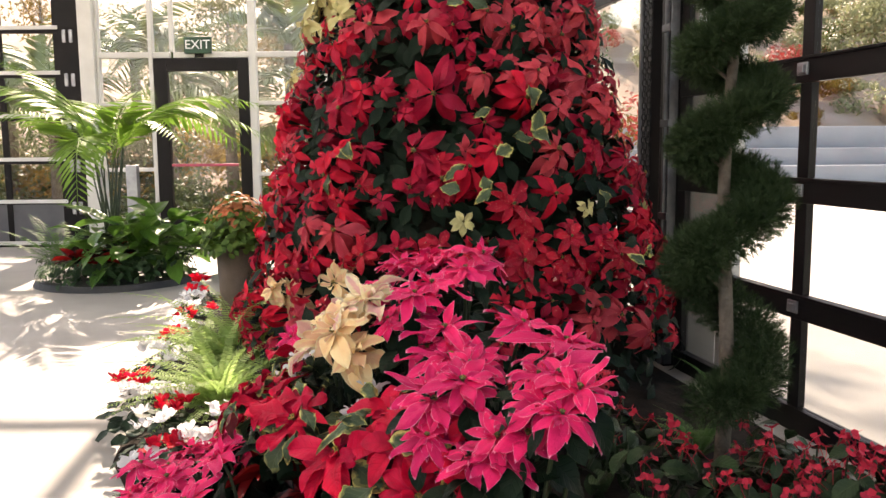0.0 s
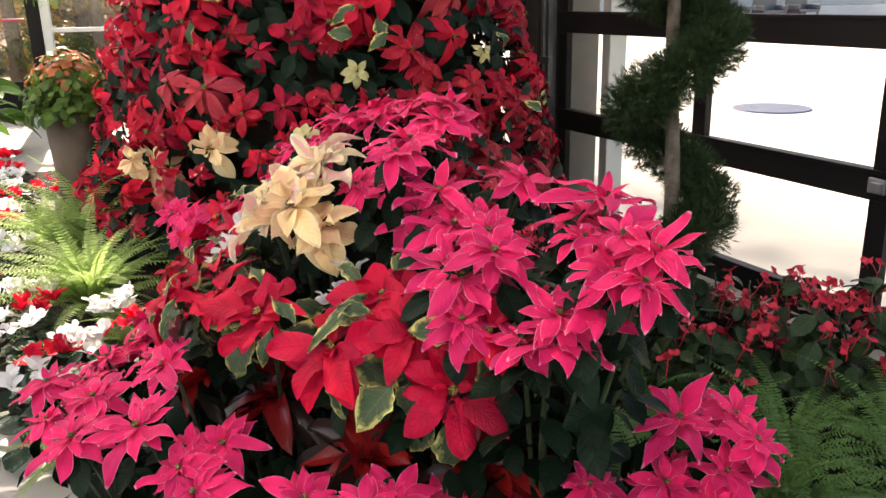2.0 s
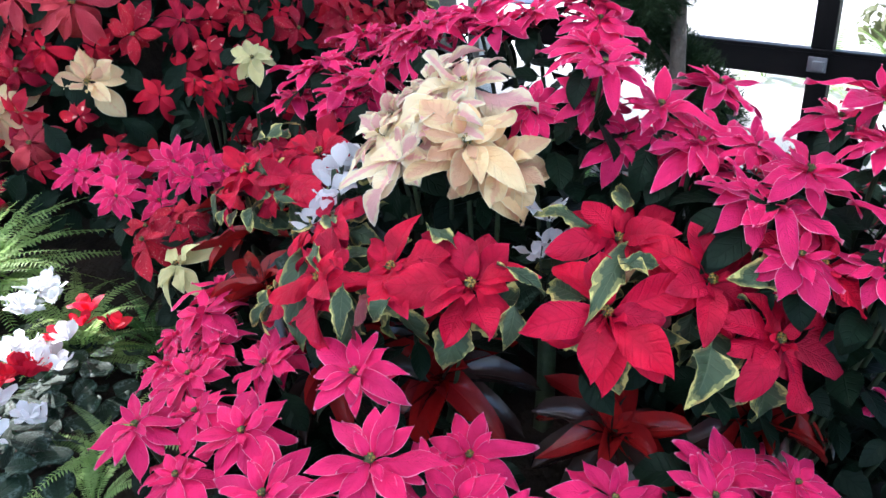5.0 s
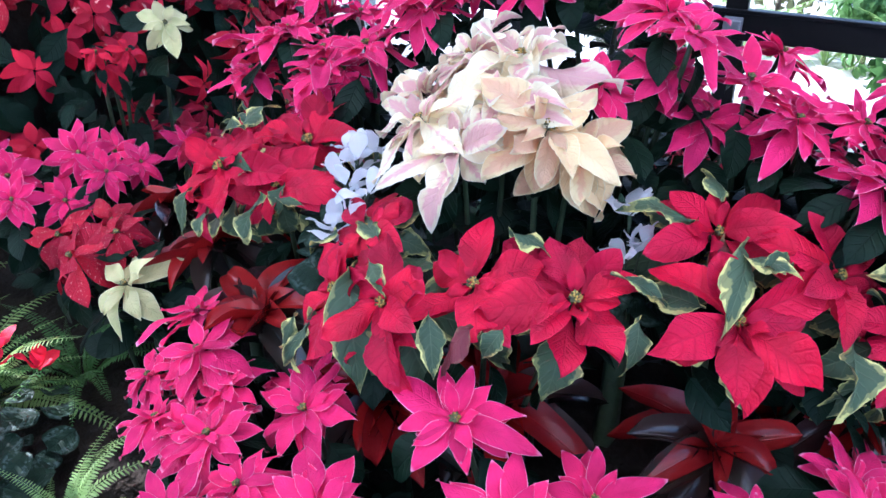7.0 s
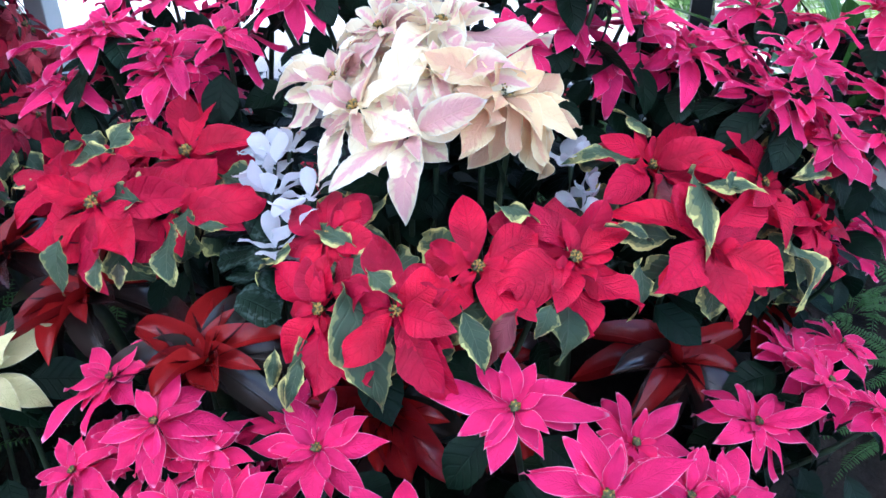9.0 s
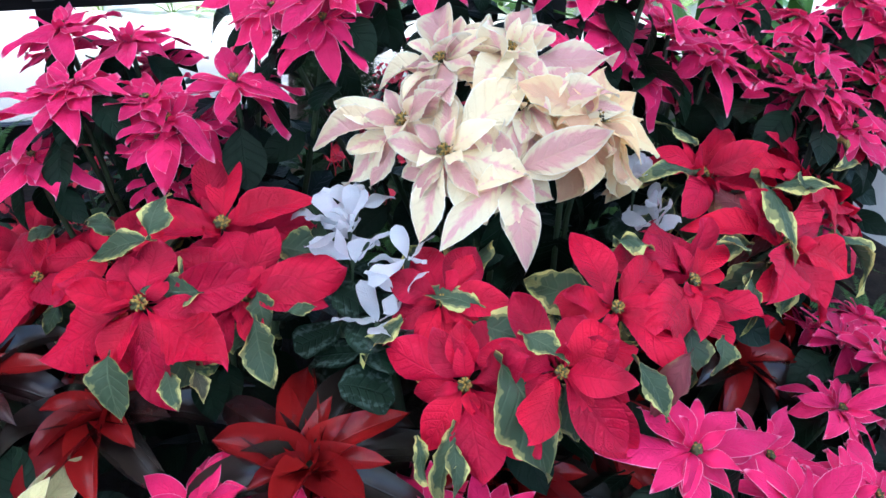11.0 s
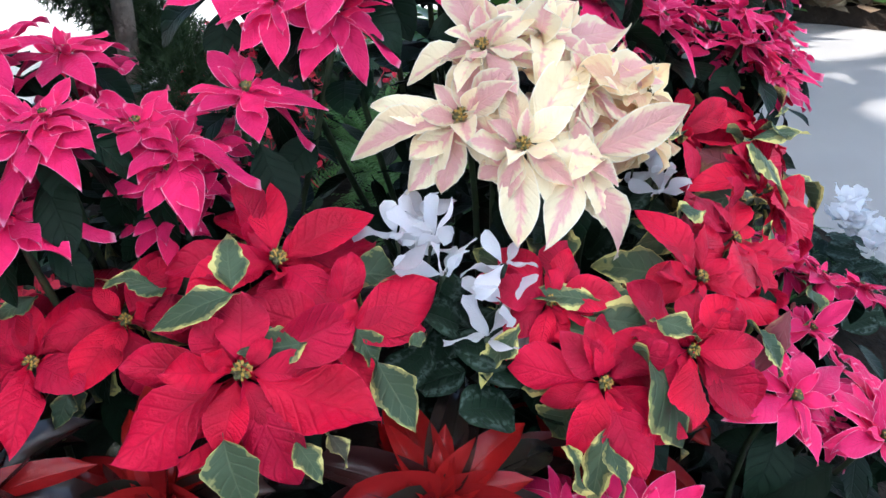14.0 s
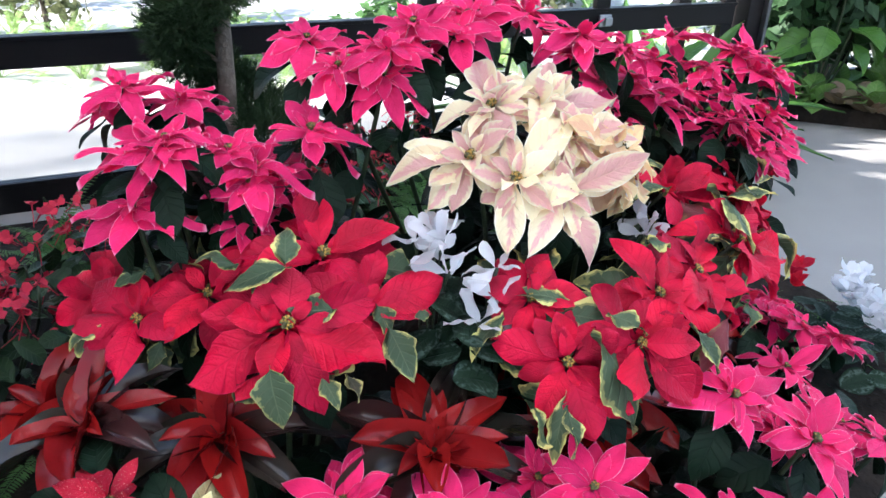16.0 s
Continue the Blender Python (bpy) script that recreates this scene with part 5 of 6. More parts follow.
CYC_LEAVES = bract_set("leaf", CYC_LEAF, 3, width=0.95, arch=0.2, wave=0.05, fold=0.1, fat=0.33, tip=0.35, stalk=0.0, rip=0.004)
PETALS = {"white": bract_set("petal", CYC_WHITE, 3, n=14, m=2, width=0.50, arch=0.35, wave=0.06, fold=-0.15, fat=0.60, tip=0.42, stalk=0.0, rip=0.004),
          "red": bract_set("petal", CYC_RED, 3, n=14, m=2, width=0.50, arch=0.35, wave=0.06, fold=-0.15, fat=0.60, tip=0.42, stalk=0.0, rip=0.004)}


def cyclamen_flower(parent, colour, p, size, r, foot, split=True):
    n = Vector((r.uniform(-0.35, 0.35), r.uniform(-0.35, 0.35), 1)).normalized()
    c = Vector(p) * 0.5 + Vector(foot) * 0.5 + Vector((0, 0, 0.04))
    pts = [Vector(foot) * (1 - t) ** 2 + c * 2 * t * (1 - t) + Vector(p) * t * t for t in (0, 0.25, 0.5, 0.75, 1)]
    a0 = r.uniform(0, 6.28)
    if not split:
        petals = [facing(p, n) @ ray_leaf(a0 + i * 1.257 + r.uniform(-0.2, 0.2), radians(r.uniform(35, 80)), size * r.uniform(0.85, 1.1), 0.002, 1.0, radians(r.uniform(-35, 35))) for i in range(5)]
        tpl = blade(6, 2, width=0.6, arch=0.25, wave=0.07, fold=-0.1, fat=0.5, tip=0.4, stalk=0.0, rip=0.004, seed=r.randint(0, 9))
        link("flower", mesh_of("flower", *merged(tpl, petals), CYC_WHITE if colour == "white" else CYC_RED), parent)
        return
    f = link("flower", mesh_of("flower_stem", *tube_data(pts, [0.002, 0.0018, 0.0016, 0.0016, 0.005], 5), STEM), parent)
    for i in range(5):
        m = facing(p, n) @ ray_leaf(a0 + i * 1.257 + r.uniform(-0.35, 0.35), radians(r.uniform(5, 80)), size * r.uniform(0.8, 1.1), 0.004, r.uniform(0.85, 1.15), radians(r.uniform(-60, 60)))
        link("petal", r.choice(PETALS[colour]), f, m)


def cyclamen(x, y, z, colour, flowers, label, seed, R=0.15, size=0.05, high=0.10, leaves=16, split=False, spots=()):
    r = random.Random(seed)
    c = tagged(link("cyclamen", None, None, Matrix.Translation((x, y, z))), label, "cyclamen", "cyclamens in the bed")
    mats = []
    for i in range(leaves):
        a = 2.4 * i
        d = R * math.sqrt((i + 0.5) / leaves)
        p = Vector((d * math.cos(a), d * math.sin(a), 0.10 * (1 - (d / R) ** 2) + 0.02 + r.uniform(0, 0.03)))
        n = Vector((p.x * 3.5, p.y * 3.5, 1)).normalized()
        m = facing(p, n, r.uniform(0, 6.28)) @ ray_leaf(0, radians(r.uniform(-15, 5)), r.uniform(0.06, 0.085), -0.03)
        if split or x > -1.15 and y < 3.2:
            link("leaf", r.choice(CYC_LEAVES), c, m)
        else:
            mats.append(m)
    if mats:
        tagged(link("foliage", mesh_of("foliage", *merged(blade(7, 2, width=0.95, arch=0.2, wave=0.05, fold=0.1, fat=0.33, tip=0.35, stalk=0.0, rip=0.004), mats), CYC_LEAF), c), kind="stuff")
    for i in range(flowers):
        a, d = r.uniform(0, 6.28), R * 0.55 * math.sqrt(r.random())
        p = (d * math.cos(a), d * math.sin(a), 0.12 + high * r.uniform(0.6, 1.2))
        cyclamen_flower(c, colour, p, size * r.uniform(0.85, 1.15), r, (p[0] * 0.4, p[1] * 0.4, 0.02), split)
    for p in spots:
        p = (p[0] - x, p[1] - y, p[2] - z)
        cyclamen_flower(c, colour, p, size * r.uniform(0.9, 1.15), r, (p[0] * 0.5, p[1] * 0.5, 0.02), split)
    return c


STRAPS = {"red": bract_set("strap_leaf", BROM_RED, 3, n=12, m=3, width=0.42, arch=0.45, wave=0.02, fold=0.0, curl=0.9, fat=0.2, tip=0.42, stalk=0.0, rip=0),
          "dark": bract_set("strap_leaf", BROM_DARK, 3, n=12, m=3, width=0.36, arch=0.4, wave=0.02, fold=0.0, curl=0.9, fat=0.2, tip=0.42, stalk=0.0, rip=0)}


def bromeliad(x, y, z, R, label, seed):
    r = random.Random(seed)
    tilt = (Vector((x - 0.0, y - 2.3, 0)).normalized() * 0.5 + Vector((0, 0, 1))).normalized()
    foot = Vector((x, y, soil_height(x, y))) - Vector((tilt.x, tilt.y, 0)) * 0.1
    b = tagged(link("bromeliad", None, None, Matrix.Translation(foot)), label, "bromeliad", "bromeliads in the mound")
    p = Vector((x, y, z)) - foot
    link("stem", stem_mesh((0, 0, -0.02), p, tilt, r, 0.014), b)
    for i in range(20):
        inner = i < 9
        a = 2.4 * i + r.uniform(-0.2, 0.2)
        e = radians(62 - 4.5 * i + r.uniform(-6, 6)) if inner else radians(18 - 2.4 * (i - 9) + r.uniform(-8, 8))
        L = R * 0.88 * (0.5 + 0.06 * i if inner else r.uniform(0.95, 1.2))
        link("strap_leaf", r.choice(STRAPS["red" if inner or i % 4 == 0 else "dark"]), b, facing(p, tilt) @ ray_leaf(a, e, L, 0.006, 1.0, 0))
    return b


def begonia(x, y, z, R, h, leaves, flowers, label, seed):
    r = random.Random(seed)
    g = tagged(link("begonia", None, None, Matrix.Translation((x, y, z))), label, "begonia", "begonias by the glass door")
    flower = merged(blade(5, 1, width=0.95, arch=0.3, wave=0.03, fat=0.45, tip=0.35, stalk=0.0, rip=0), [ray_leaf(i * 1.57 + 0.3, radians(40), 0.021 if i % 2 else 0.011) for i in range(4)])
    stalk = tube_data([(0, 0, -0.05), (0.004, 0, -0.02), (0, 0, 0.0)], [0.0012, 0.0012, 0.002], 4)
    fv = joined(flower, stalk)
    mats = []
    for i in range(leaves):
        a, d = r.uniform(0, 6.28), math.sqrt(r.random())
        p = Vector((R * d * math.cos(a), R * d * math.sin(a), h * (1 - 0.6 * d * d) * r.uniform(0.35, 1.0)))
        n = Vector((math.cos(a) * d, math.sin(a) * d, 0.8)).normalized()
        mats.append(facing(p, n, r.uniform(0, 6.28)) @ ray_leaf(0, radians(r.uniform(-30, 5)), r.uniform(0.06, 0.11), 0))
    tagged(link("foliage", mesh_of("foliage", *merged(blade(7, 2, width=0.6, arch=0.3, wave=0.04, fold=0.25, fat=0.4, tip=0.6, stalk=0.08, seed=seed), mats), BEG_LEAF), g), kind="stuff")
    blossoms = []
    for i in range(flowers):
        a, d = r.uniform(0, 6.28), math.sqrt(r.random())
        p = Vector((R * d * math.cos(a) * 1.02, R * d * math.sin(a) * 1.02, h * (1 - 0.55 * d * d) * r.uniform(0.8, 1.08) + 0.02))
        blossoms += [facing(p + Vector((r.uniform(-0.03, 0.03), r.uniform(-0.03, 0.03), r.uniform(-0.035, 0.015))), (r.uniform(-0.8, 0.8), r.uniform(-0.8, 0.8), 0.7), r.uniform(0, 6.28), r.uniform(0.8, 1.3)) for k in range(r.randint(2, 4))]
    tagged(link("blossoms", mesh_of("blossoms", *merged(fv, blossoms), BEG_RED), g, None), "small red blossoms", kind="stuff")
    for i in range(6):
        a = i * 1.05
        e = (R * 0.6 * math.cos(a), R * 0.6 * math.sin(a), h * 0.75)
        link("stem", stem_mesh((0, 0, -0.01), e, (0, 0, 1), r, 0.004), g)
    return g


def S(x, y):
    return soil_height(x, y) - 0.01


# sunlit row of cyclamen along the floor
CW, CR = "white cyclamen with dark silvery leaves beside the floor", "bright red cyclamen with dark silvery leaves beside the floor"
for i, (x, y, c, k) in enumerate([(-1.40, 3.62, "white", 12), (-1.22, 3.60, "white", 9), (-1.50, 3.86, "red", 9), (-1.15, 3.45, "red", 6), (-0.95, 3.02, "white", 9), (-1.06, 2.82, "white", 6), (-0.90, 3.32, "white", 12),
                                  (-1.05, 2.98, "red", 7), (-0.82, 3.12, "red", 6), (-1.60, 4.75, "red", 7), (-1.62, 5.05, "white", 9), (-1.45, 4.35, "white", 11), (-1.62, 4.5, "white", 9), (-1.80, 5.7, "white", 9),
                                  (-1.72, 5.4, "red", 6), (-1.95, 6.4, "red", 7), (-2.05, 6.9, "red", 8), (-1.85, 6.1, "white", 8), (-1.55, 5.7, "red", 5), (-1.2, 3.25, "white", 5)]):
    cyclamen(x, y, S(x, y), c, k, CW if c == "white" else CR, 100 + i, 0.16)
for i, (x, y, c, k) in enumerate([(0.10, 1.16, "white", 12), (0.16, 1.26, "red", 3), (-0.02, 1.2, "white", 6)]):
    cyclamen(x, y, S(x, y) + 0.02, c, k, CW if c == "white" else CR, 140 + i, 0.14)
# white cyclamen in the mound
WHITE_SPOTS = (((-0.372, 2.505, 0.725), (-0.345, 2.54, 0.722), (-0.33, 2.50, 0.728), (-0.402, 2.50, 0.69), (-0.36, 2.52, 0.70)),
               ((-0.445, 2.44, 0.665), (-0.464, 2.468, 0.632), (-0.42, 2.43, 0.70)), ((-0.182, 2.085, 0.69), (-0.20, 2.05, 0.655), (-0.225, 2.06, 0.64)))
for i, ((x, y, z), spots) in enumerate(zip(((-0.365, 2.52, 0.54), (-0.44, 2.46, 0.50), (-0.185, 2.08, 0.49)), WHITE_SPOTS)):
    c = cyclamen(x, y, z, "white", 0, "white cyclamen among the red poinsettias of the mound", 160 + i, 0.085, 0.052, 0.1, 12, True, spots)
    link("stem", stem_mesh((0, 0, S(x, y) - z), (0, 0, 0.03), (0, 0, 1), rng, 0.02), c)

FL, PFL = "green sword fern with arching fronds in the bed", "feathery fern beside the floor, sunlight put into its yellow-green"
for i, (x, y, R, n, lo, hi) in enumerate([(-1.02, 3.68, 0.50, 80, 24, 76), (-0.82, 3.3, 0.40, 26, 15, 75), (-0.62, 3.22, 0.30, 16, 15, 70), (-0.95, 2.68, 0.26, 14, 5, 50), (-0.86, 2.80, 0.26, 12, 15, 60), (-1.2, 5.2, 0.42, 20, 20, 75), (-1.35, 6.1, 0.42, 20, 20, 75),
                                          (0.80, 1.85, 0.44, 26, 20, 75), (1.10, 1.75, 0.42, 22, 10, 65), (0.68, 2.12, 0.40, 22, 20, 75), (0.42, 1.88, 0.36, 16, 25, 75), (1.0, 2.1, 0.44, 24, 15, 65), (1.3, 2.05, 0.44, 24, 15, 65), (1.35, 1.65, 0.42, 22, 10, 60), (-0.36, 3.2, 0.30, 14, 45, 85), (-1.14, 4.5, 0.72, 30, 35, 80), (-1.34, 4.62, 0.62, 24, 35, 80), (0.95, 1.45, 0.36, 18, 10, 60), (0.62, 1.42, 0.30, 14, 5, 50), (1.05, 3.3, 0.36, 16, 20, 75), (0.35, 1.30, 0.26, 14, 10, 60),
                                          (0.75, 2.5, 0.36, 18, 15, 70), (0.1, 3.2, 0.34, 16, 10, 60), (1.35, 3.9, 0.32, 12, 25, 75), (0.05, 1.42, 0.26, 12, 5, 55)]):
    fern(x, y, S(x, y) + (0.05 if i == 0 else 0), R, n, PFL if x < -0.7 else FL, 200 + i, lo, hi)

BL = "bromeliad with glossy red and dark strap leaves"
for i, (x, y, z, R) in enumerate([(-0.429, 2.854, 0.461, 0.17), (-0.551, 2.556, 0.475, 0.16), (-0.36, 2.18, 0.38, 0.19), (-0.50, 2.30, 0.40, 0.16), (-0.385, 3.05, 0.48, 0.16), (-0.20, 1.88, 0.36, 0.16), (0.02, 1.75, 0.36, 0.15), (0.18, 1.82, 0.36, 0.16), (-0.25, 3.12, 0.42, 0.15)]):
    bromeliad(x, y, z, R, BL, 300 + i)

GL = "red-flowered begonia with glossy green leaves"
for i, (x, y, R, h, lv, fl) in enumerate([(0.98, 2.5, 0.22, 0.40, 100, 18), (1.25, 2.48, 0.24, 0.43, 110, 30), (1.50, 2.38, 0.24, 0.42, 100, 30), (0.72, 2.75, 0.22, 0.40, 80, 12), (1.18, 2.8, 0.22, 0.36, 70, 12), (0.55, 3.15, 0.25, 0.40, 80, 22), (0.30, 3.35, 0.22, 0.36, 60, 14), (1.60, 2.05, 0.2, 0.36, 70, 16)]):
    begonia(x, y, S(x, y), R, h, lv, fl, GL, 400 + i)


# ---- spiral topiary ----
def spiral_topiary(x, y, seed=5):
    r = random.Random(seed)
    t = tagged(link("spiral_topiary", None, None, Matrix.Translation((x, y, S(x, y)))), "dark green cypress clipped into a spiral round its pale trunk", "topiary")
    pts = [(0.012 * math.sin(z * 4), 0.012 * math.cos(z * 5), z) for z in np.linspace(-0.02, 2.7, 22)]
    link("trunk", mesh_of("trunk", *tube_data(pts, list(np.linspace(0.030, 0.010, 22)), 8), BARK), t)
    thin = blade(1, 1, width=0.36, fold=0.4, arch=0.0, wave=0, fat=0.6, tip=0.3, stalk=0, rip=0)
    thin[0][:3, 0] = (-0.06, 0, 0.06)
    spray = merged(thin, [Matrix.Identity(4)] + [Matrix.Translation((0, 0.2 + 0.25 * k, 0)) @ ray_leaf(s, 0.15 * s, 0.55) for k, s in ((0, -0.75), (0.6, 0.75), (1, -0.6))])
    turns, heights = (-0.3, 0, 0.5, 1, 1.5, 2, 2.5, 3, 3.5, 4, 5, 6), (0.46, 0.60, 0.92, 1.15, 1.32, 1.49, 1.62, 1.75, 1.87, 1.98, 2.2, 2.4)
    for turn in range(7):
        mats = []
        for k in range(11500 if turn < 2 else 9000 if turn < 4 else 3000):
            q = turn - 0.3 + r.random()
            if q > 6:
                continue
            z = float(np.interp(q, turns, heights)) - S(x, y)
            size = 1.15 - 0.075 * q
            a = 2 * math.pi * q - 0.33
            c = Vector((0.108 * size * math.cos(a), 0.108 * size * math.sin(a), z))
            d = Vector((r.gauss(0, 1), r.gauss(0, 1), r.gauss(0, 1))).normalized()
            lump = 1 + 0.25 * noise.noise((c.x * 12 + d.x * 2, c.y * 12 + d.y * 2, z * 8 + d.z * 2))
            rad = 0.076 * size * lump * (r.random() ** 0.45)
            p = c + Vector((d.x * rad * 1.15, d.y * rad * 1.15, d.z * rad * 0.95))
            L = r.uniform(0.022, 0.046)
            dirn = (d + Vector((r.gauss(0, 0.5), r.gauss(0, 0.5), 0.35 + r.gauss(0, 0.4)))).normalized()
            mats.append(Matrix.Translation(p) @ dirn.to_track_quat("Y", "Z").to_matrix().to_4x4() @ Matrix.Rotation(r.uniform(0, 6.28), 4, "Y") @ Matrix.Scale(L, 4))
        link("foliage", mesh_of("foliage", *merged(spray, mats), CYPRESS, False), t)
        for k in range(5):
            q = turn - 0.3 + k / 5
            z = float(np.interp(q, turns, heights)) - S(x, y)
            a = 2 * math.pi * q - 0.33
            e = (0.14 * math.cos(a), 0.14 * math.sin(a), z)
            link("twig", mesh_of("twig", *tube_data([(0, 0, z - 0.09), (e[0] * 0.5, e[1] * 0.5, z - 0.03), e], [0.007, 0.005, 0.002], 5), BARK), t)


spiral_topiary(0.96, 2.78)


# ---- far round bed with the palm ----
def palm_bed(x, y):
    ring = tagged(link("garden_edging", None, None, Matrix.Translation((x, y, 0))), "low black edging round the far planting", "edging", kind="structure")
    bm = bmesh.new()
    bmesh.ops.create_cone(bm, cap_ends=True, segments=48, radius1=0.80, radius2=0.77, depth=0.06)
    part("edging_ring", bm, RUBBER, ring, "", pose(0, 0, 0.031))
    r = random.Random(9)
    g = blade(4, 1, width=0.5, fold=0.2, arch=0.3, fat=0.45, tip=0.7, rip=0)
    mats = []
    for k in range(1500):
        a, d = r.uniform(0, 6.28), 0.76 * math.sqrt(r.random())
        p = Vector((d * math.cos(a), d * math.sin(a), 0.06 + 0.22 * r.random()))
        mats.append(facing(p, (math.cos(a) * d, math.sin(a) * d, 0.6), r.uniform(0, 6.28)) @ ray_leaf(0, radians(r.uniform(-20, 20)), r.uniform(0.05, 0.10)))
    tagged(link("ground_cover", mesh_of("ground_cover", *merged(g, mats), DEEP), None, Matrix.Translation((x, y, 0))), "dense dark green ground cover round the palm", "ground cover", kind="stuff")
    palm = tagged(link("palm", None, None, Matrix.Translation((x - 0.05, y, 0.12))), "feathery green palm rising from the far round bed", "palm")
    for k in range(13):
        a, e = 2.4 * k + 0.5, radians(r.uniform(18, 68))
        foot = Vector((0.06 * math.cos(a), 0.06 * math.sin(a), 0.0))
        top = Vector((-0.16 * math.sin(a), 0.16 * math.cos(a), r.uniform(0.95, 1.35)))
        link("stalk", mesh_of("stalk", *tube_data([foot, foot.lerp(top, 0.4) * 0.8 + Vector((0, 0, 0.05)), top * 0.98], [0.016, 0.012, 0.007], 6), STEM), palm)
        link("frond", r.choice(PALMS), palm, Matrix.Translation(top * 0.97) @ ray_leaf(a, e, r.uniform(1.15, 1.6), -0.02, 1.0, radians(r.uniform(-25, 25))))
    broad = [mesh_of("leaf", *blade(9, 3, width=0.40, arch=0.6, wave=0.03, fold=0.3, fat=0.42, tip=0.6, stalk=0.3, seed=i), BROAD) for i in range(3)]
    for j, (dx, dy, n, L) in enumerate(((0.26, -0.22, 34, 0.42), (0.58, 0.05, 28, 0.40), (0.05, -0.3, 20, 0.34), (0.38, 0.2, 26, 0.44))):
        b = tagged(link("foliage_plant", None, None, Matrix.Translation((x + dx, y + dy, 0.12))), "broad-leaved glossy green plant under the palm", "foliage plant")
        for i in range(n):
            link("leaf", r.choice(broad), b, Matrix.Translation((0.1 * math.cos(2.4 * i + 1.57), 0.1 * math.sin(2.4 * i + 1.57), 0.06 + 0.42 * i / n)) @ ray_leaf(2.4 * i, radians(r.uniform(5, 70)), L * r.uniform(0.8, 1.3), 0.02, 1.0, radians(r.uniform(-25, 25))))
    cy = tagged(link("cycad", None, None, Matrix.Translation((x - 0.5, y - 0.2, 0.14))), "spiky arching cycad at the edge of the far bed", "cycad")
    for i in range(12):
        tagged(link("frond", r.choice(CYCADS), cy, ray_leaf(2.4 * i, radians(r.uniform(10, 70)), r.uniform(0.6, 0.95), 0.02)), kind="stuff")
    for j, (dx, dy) in enumerate(((-0.25, -0.45), (0.05, -0.55), (-0.05, 0.1))):
        b = tagged(link("bromeliad", None, None, Matrix.Translation((x + dx, y + dy, 0.13))), "small red-leaved bromeliad in the far bed", "bromeliad")
        for i in range(16):
            link("strap_leaf", r.choice(STRAPS["red" if i % 3 else "dark"]), b, Matrix.Translation((0, 0, 0.1)) @ ray_leaf(2.4 * i, radians(70 - 3 * i), 0.2, 0.01))


palm_bed(-3.3, 8.35)


# ---- shrubs indoors and out ----
def crown_matrices(r, n, rx, rz, L0, L1, lumps=7):
    cs = [(Vector((r.gauss(0, 0.42) * rx, r.gauss(0, 0.42) * rx, rz * r.uniform(0.45, 1.35))), r.uniform(0.35, 0.6)) for _ in range(lumps)]
    out = []
    for k in range(n):
        c, q = r.choice(cs)
        d = Vector((r.gauss(0, 1), r.gauss(0, 1), r.gauss(0, 1))).normalized()
        rad = q * (0.55 + 0.45 * r.random())
        p = c + Vector((d.x * rx * rad, d.y * rx * rad, d.z * rz * rad))
        p.z = max(p.z, 0.03)
        out.append(facing(p, d + Vector((0, 0, 0.5)), r.uniform(0, 6.28)) @ ray_leaf(0, radians(r.uniform(-30, 30)), r.uniform(L0, L1)))
    return out


LEAF_LOW = blade(2, 1, width=0.5, fold=0.2, arch=0.3, fat=0.45, tip=0.7, rip=0, wave=0)


def shrub(x, y, z, rx, rz, n, L0, L1, material, label, seed, name="shrub", category="shrub"):
    r = random.Random(seed)
    if y > 15:
        return tagged(link(name, mesh_of("crown", *merged(LEAF_LOW, crown_matrices(r, n, rx, rz, L0, L1)), material), None, Matrix.Translation((x, y, z))), label, category, "shrubs outside the glass")
    s = tagged(link(name, None, None, Matrix.Translation((x, y, z))), label, category, "shrubs outside the glass")
    link("crown", mesh_of("crown", *merged(LEAF_LOW, crown_matrices(r, n, rx, rz, L0, L1)), material), s)
    link("branch", mesh_of("branch", *tube_data([(0, 0, -0.05), (0.06 * rx, 0.04 * rx, rz * 0.4), (-0.05 * rx, 0.1 * rx, rz * 0.9)], [0.03 * rz + 0.01, 0.02 * rz + 0.006, 0.004], 6), BARK), s)
    return s


def garden_tree(x, y, z, h, rx, n, material, label, seed):
    r = random.Random(seed)
    s = tagged(link("tree", None, None, Matrix.Translation((x, y, z))), label, "tree", "trees outside the glass")
    link("trunk", mesh_of("trunk", *tube_data([(0, 0, -0.1), (0.05, 0.02, h * 0.25), (-0.04, 0.05, h * 0.5), (0.02, 0, h * 0.75)], [0.02 * h + 0.05, 0.016 * h + 0.03, 0.012 * h + 0.02, 0.02], 8), BARK), s)
    for i in range(3):
        a = i * 2.1
        link("limb", mesh_of("limb", *tube_data([(0, 0, h * (0.3 + 0.05 * i)), (rx * 0.35 * math.cos(a), rx * 0.35 * math.sin(a), h * (0.5 + 0.05 * i)), (rx * 0.7 * math.cos(a), rx * 0.7 * math.sin(a), h * (0.62 + 0.05 * i))], [0.05, 0.03, 0.01], 5), BARK), s)
    ms = [Matrix.Translation((0, 0, h * 0.3)) @ m for m in crown_matrices(r, n, rx, h * 0.4, 0.10, 0.20, 11)]
    link("crown", mesh_of("crown", *merged(LEAF_LOW, ms), material), s)


